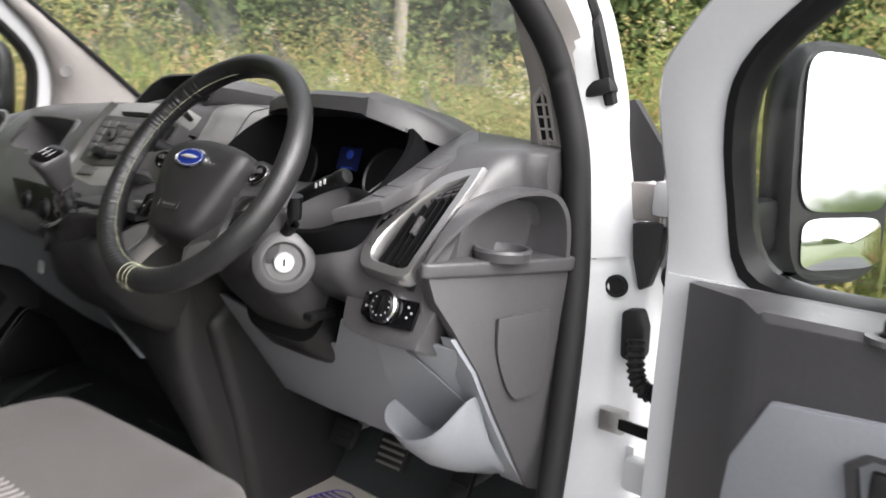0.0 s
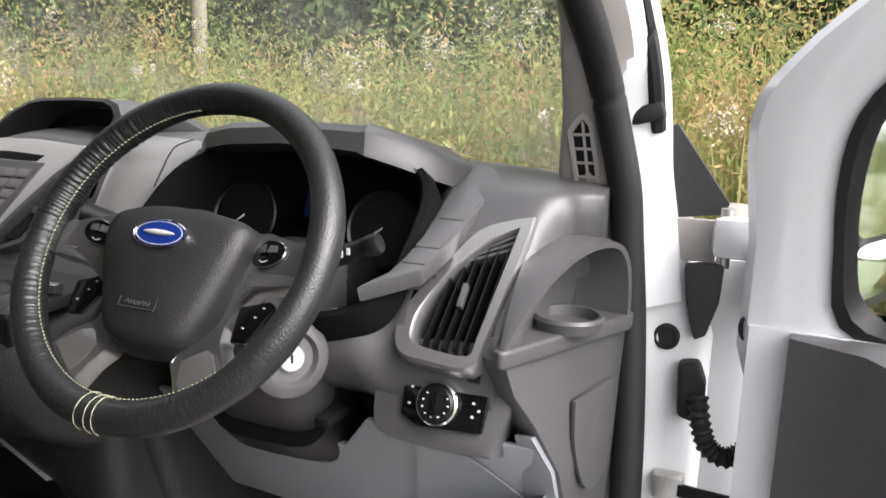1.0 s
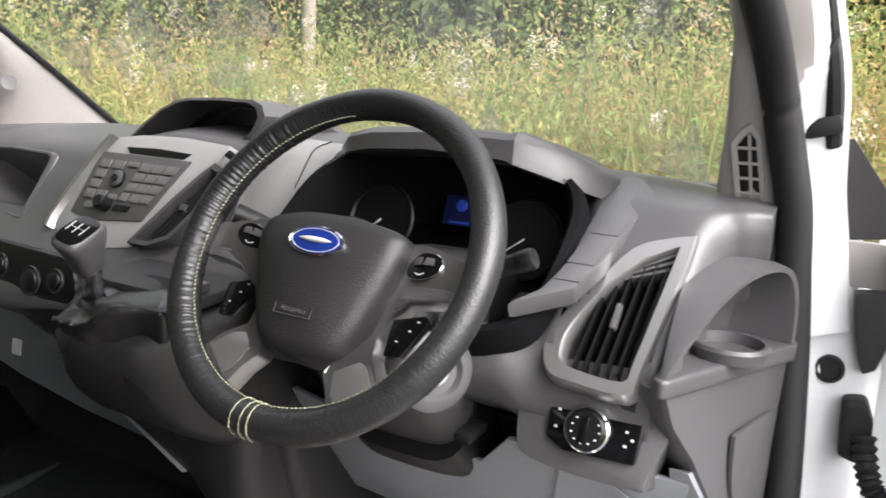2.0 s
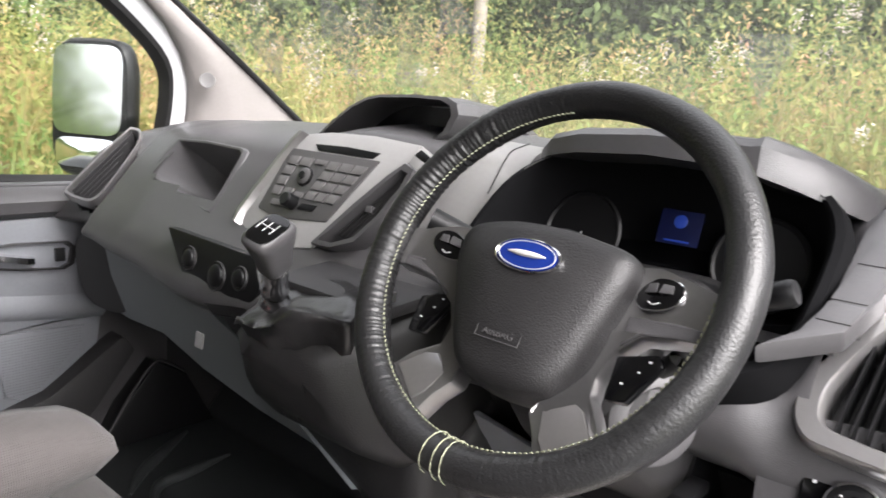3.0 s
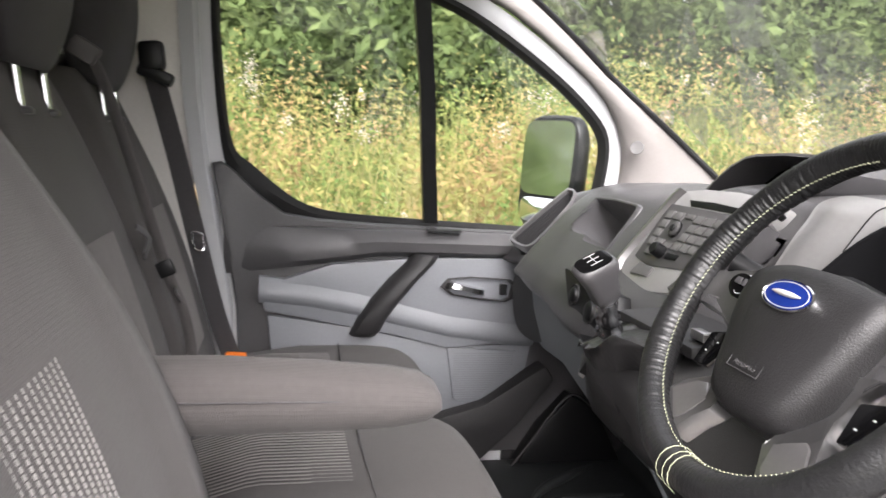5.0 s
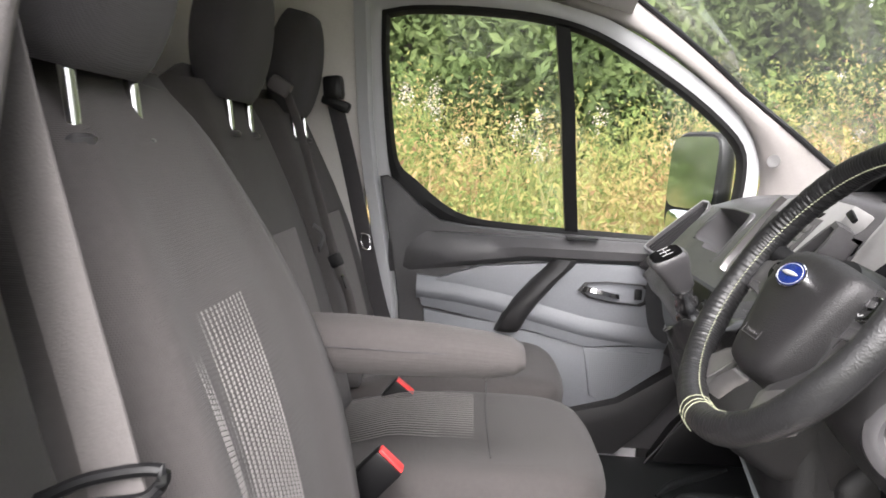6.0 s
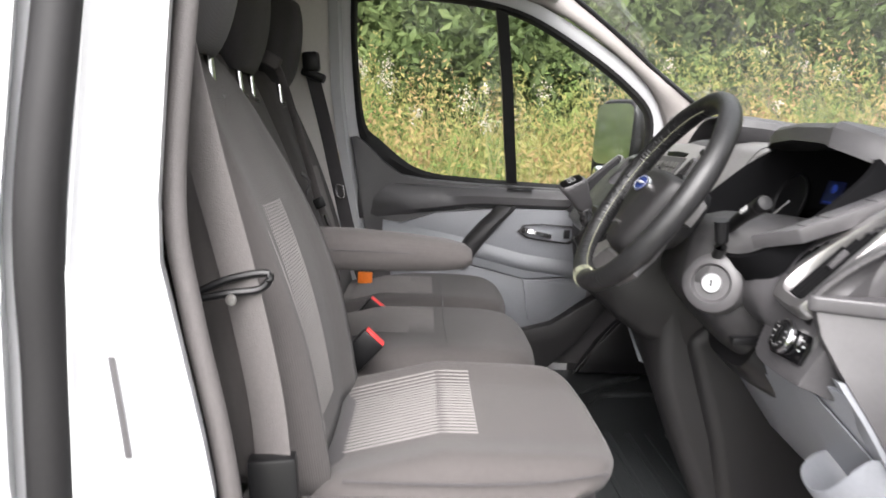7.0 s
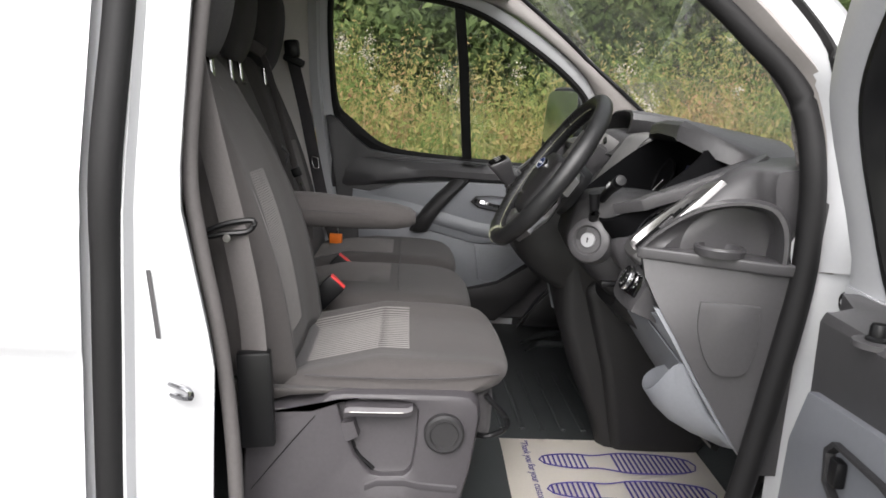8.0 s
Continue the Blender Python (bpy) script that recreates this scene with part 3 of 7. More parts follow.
part("tray_wall", loft([arch(1.03, -0.06), arch(1.05, -0.010), arch(1.02, 0.006), arch(0.96, 0.006), arch(0.93, -0.004), arch(0.86, -0.045), arch(0.70, -0.066)], closed=False), M_DASH2, tray, sharp=60)
part("tray_back", loft([arch(0.72, -0.064), [AP(-0.006, 0.0, -0.066)] * len(ARCH)], closed=False), M_DASH2, tray)
part("cup_ring", lathe([(0.034, 0.0), (0.038, 0.0), (0.041, 0.012), (0.039, 0.016), (0.035, 0.016), (0.033, 0.004)], (0.800, 1.045, 1.099), (0, 0, 1), 40), M_DASH2, tray, "round cup holder ring")
end_rings = []
for z, fx, fy in ((1.086, 0.760, 0.929), (1.05, 0.770, 0.936), (1.015, 0.790, 0.951), (0.95, 0.810, 0.990), (0.88, 0.813, 1.034), (0.80, 0.816, 1.089), (0.735, 0.819, 1.137)):
    f, b = Vector((fx, fy, z)), Vector((0.852, 1.142, z))
    d = (b - f).normalized()
    end_rings.append([f + Vector((-0.035, 0.02, 0)), f + Vector((-0.010, 0.0, 0)), f + d * 0.004 + Vector((0.001, -0.004, 0)), f.lerp(b, 0.3) + Vector((0.002, 0, 0)), f.lerp(b, 0.7) + Vector((0.003, 0, 0)), b, b + Vector((0, 0.03, 0)), Vector((0.76, 1.19, z))])
part("end_panel", loft(end_rings), M_DASH2, dash, "dark end panel with a fuse cover", sharp=50)
FP = on_plane((0.8345, 1.060, 0.968), (0.285, 0.958, 0), (-0.03, 0.0, 1))
fuse = rounded([(-0.045, 0.055), (0.040, 0.058), (0.048, 0.05), (0.050, 0.0), (0.040, -0.05), (0.020, -0.064), (-0.01, -0.062), (-0.030, -0.035), (-0.045, 0.01)])
part("fuse_cover", plate(FP, fuse, -0.004, 0.0012, 0.001), M_DASH2, dash)
# lower knee panel and door-side pouch
knee = prism([(0.262, 0.955), (0.232, 0.735), (0.40, 0.737), (0.545, 0.74), (0.62, 0.74), (0.78, 0.79), (0.790, 0.985), (0.66, 0.985), (0.60, 0.99), (0.55, 0.93), (0.40, 0.93)], "y", -0.012, 0.0, 0.004)
for v in knee.verts:
    v.co.y += 0.965 + (1.0 - v.co.z) * 0.735 - 0.02 * math.sin((v.co.x - 0.25) * 5.5)
part("knee_panel", knee, M_GREY, dash, "pale grey knee panel")
part("side_strip", loft([[(0.770, y + 0.001, z), (xr, y - 0.003, z + 0.001), (xr + 0.004, y + 0.012, z), (0.775, y + 0.02, z - 0.01)] for y, z, xr in ((0.954, 1.000, 0.789), (0.985, 0.95, 0.806), (1.03, 0.88, 0.808), (1.085, 0.80, 0.811), (1.14, 0.733, 0.813))]), M_GREY, dash, "pale grey edge strip")
def pouch_ring(s, k):
    """A ring of the bucket: s from rim (0) to bottom (1), k shrinks it for the inner wall."""
    rim = [(0.628, 1.060, 0.850), (0.622, 1.030, 0.838), (0.648, 0.998, 0.826), (0.700, 0.982, 0.822), (0.750, 0.982, 0.845), (0.790, 1.000, 0.900), (0.792, 1.03, 0.905), (0.72, 1.085, 0.87)]
    bot = [(0.690, 1.150, 0.755), (0.690, 1.135, 0.748), (0.705, 1.118, 0.742), (0.730, 1.110, 0.740), (0.755, 1.112, 0.742), (0.785, 1.125, 0.750), (0.788, 1.140, 0.755), (0.74, 1.155, 0.757)]
    ring = [Vector(a).lerp(Vector(b), s) + Vector((0, -0.018 * math.sin(math.pi * s), -0.008 * math.sin(math.pi * s))) for a, b in zip(rim, bot)]
    line = smooth_line(ring + ring[:1], 4)[:-1]
    mid = sum(line, Vector()) / len(line)
    return [mid + (p - mid) * k for p in line]


part("storage_pouch", loft([pouch_ring(1.0, 1.0), pouch_ring(0.75, 1.0), pouch_ring(0.5, 1.0), pouch_ring(0.25, 1.0), pouch_ring(0.0, 1.0), pouch_ring(-0.01, 0.97), pouch_ring(0.02, 0.93), pouch_ring(0.5, 0.9), pouch_ring(0.9, 0.85)]), M_GREY, dash, "open pale grey storage pouch", sharp=60)
well = prism([(0.655, 0.965), (0.700, 0.970), (0.740, 0.925), (0.775, 0.88), (0.765, 0.82), (0.63, 0.80), (0.628, 0.86)], "y", -0.0165, -0.0135, 0.0)
for v in well.verts:
    v.co.y += 0.965 + (1.0 - v.co.z) * 0.735 - 0.02 * math.sin((v.co.x - 0.25) * 5.5)
part("pouch_well", well, M_GREY, dash)
part("hood_release", box((0.555, 1.128, 0.755), (0.05, 0.014, 0.022), 0.004, (36, 0, 0)), M_GREY, dash)

# passenger-side lower band in pale grey, with a bin at its end
band = []
for x, zt, zb, y in ((-0.86, 1.03, 0.86, 1.02), (-0.72, 1.035, 0.85, 0.975), (-0.60, 1.035, 0.865, 0.945), (-0.44, 1.04, 0.878, 0.932), (-0.312, 1.004, 0.848, 0.934), (-0.147, 0.954, 0.828, 0.932), (-0.093, 0.914, 0.826, 0.930), (0.022, 0.863, 0.818, 0.930), (0.122, 0.816, 0.806, 0.930)):
    band.append([(x, y - 0.01, zt), (x, y + 0.005, (zt + zb) / 2), (x, y + 0.03, zb), (x, y + 0.04, zb - 0.004), (x, y + 0.045, zb + 0.02), (x, y + 0.02, zt)])
M_BAND = material("blue_grey_plastic", (0.155, 0.168, 0.176), 0.45, bump=0.15, bump_scale=800, vary=0.06)
part("lower_band", loft(band), M_BAND, dash, "pale grey lower edge of the dashboard")
part("side_bin", loft([ring_line((-0.665, 0.955 + 0.10 * s, 0.945 - 0.01 * s), (1, 0.15, 0), (0, -0.12, 1), 0.085 - 0.02 * s, 0.078 - 0.015 * s, 3) for s in (0.0, 0.12, 1.0)] ), M_DASH, dash, "recessed storage bin")
part("knee_sticker", box((-0.273, 0.934, 0.915), (0.022, 0.003, 0.026), 0.001, (-8, 0, 0)), M_PRINT, dash)
for name, line, w in (("scuff_trim", ((-0.800, 0.985, 0.486), (-0.800, 1.03, 0.545), (-0.800, 1.085, 0.625), (-0.800, 1.142, 0.679), (-0.800, 1.21, 0.640)), 0.0035),):
    part(name, tube(line, w, 8, 6), M_DASH, dash, "raised edge of the footwell lining")
part("side_lining", prism([(1.00, 0.485), (1.06, 0.585), (1.142, 0.676), (1.22, 0.630), (1.30, 0.485)], "x", -0.862, -0.803, 0.01), M_BLACK, dash, "black moulded footwell side lining")
# closing panels below: footwell linings
part("footwell_lining", loft([[(x, 1.00, 0.87), (x, 1.25, 0.80), (x, 1.45, 0.80), (x, 1.45, 1.02), (x, 1.0, 1.02)] for x in (-0.85, -0.3, 0.2)]), M_BLACK, dash)
part("knee_lining", prism([(1.02, 0.98), (1.17, 0.76), (1.40, 0.76), (1.42, 1.0)], "x", 0.24, 0.80), M_DASH, dash)

# passenger pocket: a dark hollow with a sloping floor
u, v = Vector((1, -0.07, 0)).normalized(), Vector((0, 0.62, 0.785)).normalized()
n = u.cross(v)
pc = Vector((-0.395, 0.998, 1.180))
rings = []
for depth, k, skew in ((-0.014, 1.16, 0.0), (-0.002, 1.13, 0.0), (0.0012, 1.08, 0.0), (0.0006, 1.02, 0.0), (-0.006, 0.97, 0.003), (-0.055, 0.80, 0.035), (-0.090, 0.48, 0.062)):
    base = [(-0.118, 0.052), (-0.02, 0.057), (0.092, 0.055), (0.104, 0.050), (0.108, 0.040), (0.122, -0.048), (0.118, -0.060), (0.104, -0.060), (0.0, -0.046), (-0.125, -0.030), (-0.136, -0.020), (-0.130, 0.020)]
    rings.append([pc + u * (a * k + skew) + v * (b * k) + n * depth for a, b in base])
part("pocket", loft(rings, caps=False), M_DASH2, dash, "recessed dash pocket")
part("pocket_back", loft([[p - n * 0.001 for p in rings[-1]], [p - n * 0.004 for p in rings[-1]]]), M_BLACK, dash)


# driver's outer vent
P = on_plane((0.690, 0.996, 1.138), (0.997, 0.0, 0.083), (0.02, 0.675, 0.737))
outer = rounded([(0.064, 0.096), (0.036, 0.092), (0.000, 0.077), (-0.028, 0.028), (-0.057, -0.024), (-0.060, -0.058), (-0.046, -0.084), (-0.020, -0.092), (0.040, -0.098), (0.048, -0.068), (0.056, 0.0), (0.063, 0.06)])
inner = rounded([(0.047, 0.077), (0.030, 0.066), (0.010, 0.052), (-0.018, 0.014), (-0.036, -0.030), (-0.037, -0.056), (-0.030, -0.070), (-0.010, -0.076), (0.031, -0.081), (0.036, -0.060), (0.041, 0.0), (0.045, 0.05)])
vent = part("air_vent", framed(P, outer, inner, 0.010, 0.03), M_SILVER, dash, "tall silver-framed air vent")
part("vent_back", plate(P, inner, -0.034, -0.030), M_BLACK, vent)
for k in range(6):
    a = -0.026 + 0.0118 * k
    top = 0.010 + 0.050 * min(1, (k + 0.6) / 4)
    part("slat", loft([[P(a - 0.0012 + 0.007 * s, -0.072 + (top + 0.072) * s, -0.024), P(a + 0.0012 + 0.007 * s, -0.072 + (top + 0.072) * s, -0.024), P(a + 0.0020 + 0.007 * s, -0.072 + (top + 0.072) * s, 0.002), P(a + 0.0004 + 0.007 * s, -0.072 + (top + 0.072) * s, 0.002)] for s in (0, 1)]), M_BLACK, vent)
for k in range(3):
    b = 0.048 + 0.009 * k
    part("slat", loft([[P(-0.002 + 0.008 * k, b - 0.010, 0.001), P(-0.002 + 0.008 * k, b - 0.012, -0.016)] + [P(0.045, b + 0.004, -0.016), P(0.045, b + 0.006, 0.001)], [P(-0.002 + 0.008 * k, b - 0.008, 0.002), P(-0.002 + 0.008 * k, b - 0.009, -0.016)] + [P(0.045, b + 0.007, -0.016), P(0.045, b + 0.009, 0.002)]]), M_DASH2, vent)
part("vent_tab", block(P, 0.004, -0.008, 0.006, 0.030, -0.004, 0.006, 0.0015), M_DASH2, vent)

# light switch under it
P = on_plane((0.699, 0.942, 1.028), (1, -0.02, 0), (0.05, 0.36, 0.93))
part("switch_surround", plate(P, rounded([(-0.092, 0.06), (-0.086, -0.02), (-0.062, -0.048), (0.045, -0.050), (0.058, -0.036), (0.062, 0.06)], 4), -0.05, 0.0, 0.005), M_DASH2, dash)
lsw = part("light_switch", plate(P, [(-0.054, 0.026), (-0.050, -0.020), (-0.030, -0.030), (0.044, -0.026), (0.046, 0.016), (0.020, 0.020)], -0.01, 0.006, 0.003), M_GLOSS, dash, "gloss black light switch panel")
Q = P(-0.008, -0.003, 0.006)
nrm = P(0, 0, 1) - P(0, 0, 0)
part("dial", lathe([(0.021, 0.0), (0.021, 0.008), (0.017, 0.012), (0.001, 0.012)], Q, nrm, 32), M_BLACK, lsw, "rotary headlamp dial")
part("dial_ring", lathe([(0.0215, 0.001), (0.0235, 0.003), (0.0235, 0.008), (0.0215, 0.010), (0.0208, 0.006)], Q, nrm, 40), M_CHROME, lsw, "chrome ring")
part("dial_grip", block(P, -0.008, -0.003, 0.006, 0.026, 0.017, 0.022, 0.002), M_GLOSS, lsw)
for a, b in ((-0.042, 0.010), (-0.042, -0.008), (0.030, 0.004), (0.031, -0.010), (0.037, -0.003)):
    part("mark", block(P, a, b, 0.0032, 0.0026, 0.0055, 0.0068, 0.0003), M_WHITEPRINT, lsw)
for k in range(9):
    an = 2.4 + k * 0.55
    part("mark", block(P, -0.008 + 0.0145 * math.cos(an), -0.003 + 0.0145 * math.sin(an), 0.0022, 0.0016, 0.0175, 0.0186, 0.0002), M_WHITEPRINT, lsw)

# strip of blank switches beside the instruments
P = on_plane((0.650, 1.02, 1.196), (1, 0, 0), (0.03, 0.91, 0.40))
strip = part("switch_strip", plate(P, [(-0.045, -0.118), (0.010, -0.075), (0.022, -0.02), (0.030, 0.07), (0.030, 0.135), (0.008, 0.165), (-0.014, 0.172), (-0.022, 0.09), (-0.013, -0.03), (-0.022, -0.085)], -0.02, 0.0015, 0.003), M_DASH2, dash)
for b, h in ((-0.052, 0.028), (-0.005, 0.058), (0.050, 0.045)):
    part("switch", plate(P, [(-0.012 + 0.05 * (b - h / 2), b - h / 2), (0.019 + 0.10 * (b - h / 2), b - h / 2), (0.019 + 0.10 * (b + h / 2), b + h / 2), (-0.012 + 0.05 * (b + h / 2), b + h / 2)], 0.001, 0.0028, 0.0010), M_DASH2, strip)

# instrument cluster: sloping rim, deep hollow, dark face
P = on_plane((0.430, 1.005, 1.188), (1, 0, 0), (0, 0.752, 0.658))


def clus(k, d, lift=0.0):
    """The opening's outline, scaled by k, at depth d."""
    out = []
    for i in range(48):
        a = 2 * math.pi * i / 48
        ca, sa = math.cos(a), math.sin(a)
        x = 0.192 * math.copysign(abs(ca) ** 0.55, ca)
        y = 0.132 * math.copysign(abs(sa) ** 0.62, sa)
        y += 0.012 * math.cos(x * 8)
        out.append(P(x * k, y * k + lift, d))
    return out


cluster = part("instrument_panel", loft([clus(1.08, -0.06), clus(1.075, -0.012), clus(1.04, 0.004), clus(1.0, 0.006), clus(0.985, 0.003)], caps=False), M_HOLLOW, dash, "deep hooded instrument panel")
part("hollow", loft([clus(0.99, 0.005), clus(0.975, 0.001), clus(0.93, -0.05), clus(0.80, -0.105, -0.015)], caps=False), M_HOLLOW, cluster)
part("cluster_face", loft([clus(0.82, -0.104, -0.015), clus(0.80, -0.106, -0.015)]), M_GLOSS, cluster)
G = on_plane((0.430, 1.115, 1.188), (1, 0, 0), (0, 0.30, 0.954))
part("rim_line", tube([p for p in clus(0.992, 0.0085)[5:21]], 0.0008, 6, 2), M_DASH2, cluster)
for gx in (-0.108, 0.108):
    part("gauge_ring", lathe([(0.050, 0.0), (0.053, 0.004), (0.050, 0.006), (0.047, 0.003)], G(gx, -0.012, 0.006), G(0, 0, 1) - G(0, 0, 0), 40), M_BLACK, cluster)
    for k in range(29):
        an = radians(220 - k * 260 / 28)
        lw = 0.007 if k % 4 == 0 else 0.004
        c, s = math.cos(an), math.sin(an)
        r0, r1 = 0.043 - lw, 0.043
        t = (-s * 0.0006, c * 0.0006)
        part("tick", plate(G, [(gx + c * r0 - t[0], -0.012 + s * r0 - t[1]), (gx + c * r1 - t[0], -0.012 + s * r1 - t[1]), (gx + c * r1 + t[0], -0.012 + s * r1 + t[1]), (gx + c * r0 + t[0], -0.012 + s * r0 + t[1])], 0.007, 0.0085), M_PRINT, cluster)
    part("needle", plate(G, [(gx, -0.0135), (gx - 0.036, -0.040), (gx - 0.034, -0.042), (gx, -0.0105)], 0.009, 0.0105), M_WHITEPRINT, cluster)
part("info_display", block(G, 0.012, 0.014, 0.050, 0.040, 0.006, 0.008, 0.001), M_SCREEN, cluster, "lit blue information display")
M_LIT = glow_material("lit_pale_blue", (0.015, 0.045, 0.25), 0.16)
M_DIM = glow_material("dim_blue_display", (0.010, 0.030, 0.20), 0.06)
part("display_badge", lathe([(0.008, 0.0), (0.0065, 0.0008)], G(0.012, 0.021, 0.008), G(0, 0, 1) - G(0, 0, 0), 24), M_DIM, cluster)
part("display_line", block(G, 0.012, -0.002, 0.030, 0.0025, 0.008, 0.0088, 0.0002), M_DIM, cluster)

# hood over the cluster: front top edge, front lower edge and back edge at stations along its sweep
HOOD = [
    ((0.246, 1.125, 1.262), (0.247, 1.122, 1.258), (0.245, 1.26, 1.256)),
    ((0.258, 1.098, 1.279), (0.259, 1.093, 1.264), (0.258, 1.25, 1.268)),
    ((0.283, 1.078, 1.296), (0.284, 1.071, 1.272), (0.280, 1.25, 1.280)),
    ((0.330, 1.064, 1.306), (0.330, 1.056, 1.280), (0.330, 1.26, 1.287)),
    ((0.420, 1.054, 1.312), (0.420, 1.046, 1.286), (0.420, 1.26, 1.290)),
    ((0.505, 1.050, 1.311), (0.506, 1.042, 1.283), (0.495, 1.26, 1.288)),
    ((0.530, 1.050, 1.310), (0.531, 1.042, 1.281), (0.515, 1.26, 1.287)),
    ((0.540, 1.050, 1.313), (0.541, 1.042, 1.277), (0.525, 1.26, 1.288)),
    ((0.575, 1.070, 1.301), (0.578, 1.063, 1.264), (0.555, 1.26, 1.281)),
    ((0.605, 1.098, 1.285), (0.609, 1.092, 1.249), (0.580, 1.262, 1.271)),
    ((0.628, 1.132, 1.268), (0.632, 1.128, 1.236), (0.600, 1.264, 1.261)),
    ((0.636, 1.160, 1.256), (0.640, 1.158, 1.232), (0.610, 1.265, 1.255)),
]
rings = []
for T, B, K in ([Vector(p) for p in q] for q in HOOD):
    mid = T.lerp(K, 0.35)
    rings.append([B, B.lerp(T, 0.8) + Vector((0, -0.002, 0)), T.lerp(K, 0.03) + Vector((0, 0, 0.002)), T.lerp(K, 0.09) + Vector((0, 0, 0.004)), mid + Vector((0, 0, 0.003)), K, K + Vector((0, 0, -0.03)), B + Vector((-0.004, 0.05, -0.012)), B + Vector((0, 0.012, -0.001))])
part("cluster_hood", loft(rings), M_DASH2, dash, "raised hood over the instruments", sharp=28)

# centre stack: silver bezel, radio, slot, display and vent
P = on_plane((0.0, 1.017, 1.249), (1, 0, 0), (0, 0.468, 0.884))
part("stack_panel", plate(P, [(-0.125, 0.015), (-0.165, -0.06), (-0.190, -0.13), (-0.15, -0.16), (-0.085, -0.166), (-0.004, -0.152), (0.018, -0.115), (0.048, -0.073), (0.086, -0.028), (0.110, -0.006), (0.120, 0.020), (0.03, 0.026), (-0.06, 0.024)], -0.03, 0.006, 0.004), M_STACK, dash, "centre stack panel")
part("stack_edge", loft([[P(a, b, 0.004), P(a + 0.004, b, 0.014), P(a + 0.013, b - 0.002, 0.015), P(a + 0.019, b - 0.004, 0.004)] for a, b in ((-0.128, 0.018), (-0.140, 0.002), (-0.158, -0.04), (-0.178, -0.085), (-0.192, -0.122), (-0.192, -0.142))]), M_SILVER, dash, "silver edge of the centre stack")
radio = part("radio", plate(P, [(-0.134, -0.010), (0.060, -0.011), (0.006, -0.111), (-0.10, -0.122), (-0.150, -0.113)], 0.003, 0.0085, 0.003), M_RADIO, dash, "grey radio face with rows of grey keys")
part("disc_slot", plate(P, [(-0.084, 0.001), (-0.072, -0.0085), (0.042, -0.0092), (0.053, 0.000), (-0.015, 0.003)], 0.005, 0.0074, 0.0002), M_BLACK, radio, "dark disc slot")
def cell(c, q, d):
    """A place on the radio's slanted key field: c across, q down, both 0 to 1."""
    return P(-0.127 - 0.012 * q + c * (0.1796 - 0.0406 * q), -0.0164 - 0.0009 * c - q * (0.0916 - 0.005 * c), d)


def radio_key(c0, c1, q0, q1, mat):
    part("key", plate(lambda x, y, d: cell(x, y, d), [(c0 + 0.012, q0 + 0.012), (c1 - 0.012, q0 + 0.012), (c1 - 0.012, q1 - 0.012), (c0 + 0.012, q1 - 0.012)], 0.007, 0.0108, 0.0008), mat, radio)


for row in range(4):
    q0 = 0.06 + 0.185 * row
    radio_key(0.02, 0.17, q0, q0 + 0.175, M_KEY)
    if row in (0, 3):
        radio_key(0.18, 0.34, q0, q0 + 0.175, M_KEY)
    for col in range(3):
        radio_key(0.53 + 0.152 * col, 0.53 + 0.152 * (col + 1), q0, q0 + 0.175, M_KEY)
radio_key(0.36, 0.51, 0.06, 0.17, M_KEY)
radio_key(0.36, 0.51, 0.66, 0.78, M_KEY)
radio_key(0.10, 0.30, 0.84, 0.97, M_KEY)
radio_key(0.55, 0.80, 0.84, 0.97, M_BLACK)
nn = P(0, 0, 1) - P(0, 0, 0)
part("key_pad", lathe([(0.013, 0.0), (0.013, 0.007), (0.010, 0.009), (0.001, 0.009)], cell(0.36, 0.40, 0.006), nn, 28), M_RADIO, radio)
part("pad_ring", lathe([(0.0145, 0.0), (0.0145, 0.004), (0.0135, 0.0045), (0.013, 0.002)], cell(0.36, 0.40, 0.0075), nn, 28), M_BLACK, radio)
part("pad_centre", lathe([(0.006, 0.0), (0.0055, 0.003), (0.001, 0.0032)], cell(0.36, 0.40, 0.0145), nn, 20), M_BLACK, radio)
part("volume_knob", lathe([(0.0115, 0.0), (0.011, 0.016), (0.009, 0.018), (0.001, 0.018)], cell(0.43, 0.87, 0.009), nn, 28), M_BLACK, radio)
part("mode_switch", plate(lambda x, y, d: P(-0.105 + x, -0.128 + y, d), [(-0.03, -0.015), (0.026, -0.012), (0.032, 0.006), (-0.016, 0.008)], 0.004, 0.010, 0.004), M_KEY, dash)
vo = [(0.000, -0.146), (0.040, -0.146), (0.080, -0.130), (0.108, -0.090), (0.128, -0.045), (0.132, -0.018), (0.112, -0.010), (0.090, -0.030), (0.052, -0.075), (0.022, -0.115)]
vi = [(0.014, -0.137), (0.040, -0.137), (0.073, -0.123), (0.099, -0.087), (0.118, -0.045), (0.121, -0.026), (0.108, -0.023), (0.092, -0.042), (0.058, -0.084), (0.032, -0.118)]
cv = part("air_vent", framed(P, vo, vi, 0.014, 0.03), M_DASH2, dash, "slanted centre air vent")
part("vent_back", plate(P, vi, -0.03, -0.026), M_BLACK, cv)
for k in range(6):
    q = (k + 0.5) / 6
    lo = Vector((0.027 + 0.052 * q, -0.122 - 0.004 * q, 0))
    hi = Vector((0.101 + 0.017 * q, -0.034 - 0.008 * q, 0))
    part("slat", loft([[P(e.x, e.y, -0.020), P(e.x + 0.0016, e.y - 0.001, -0.020), P(e.x + 0.0026, e.y - 0.001, 0.004), P(e.x + 0.0012, e.y, 0.004)] for e in (lo, hi)]), M_DASH, cv)
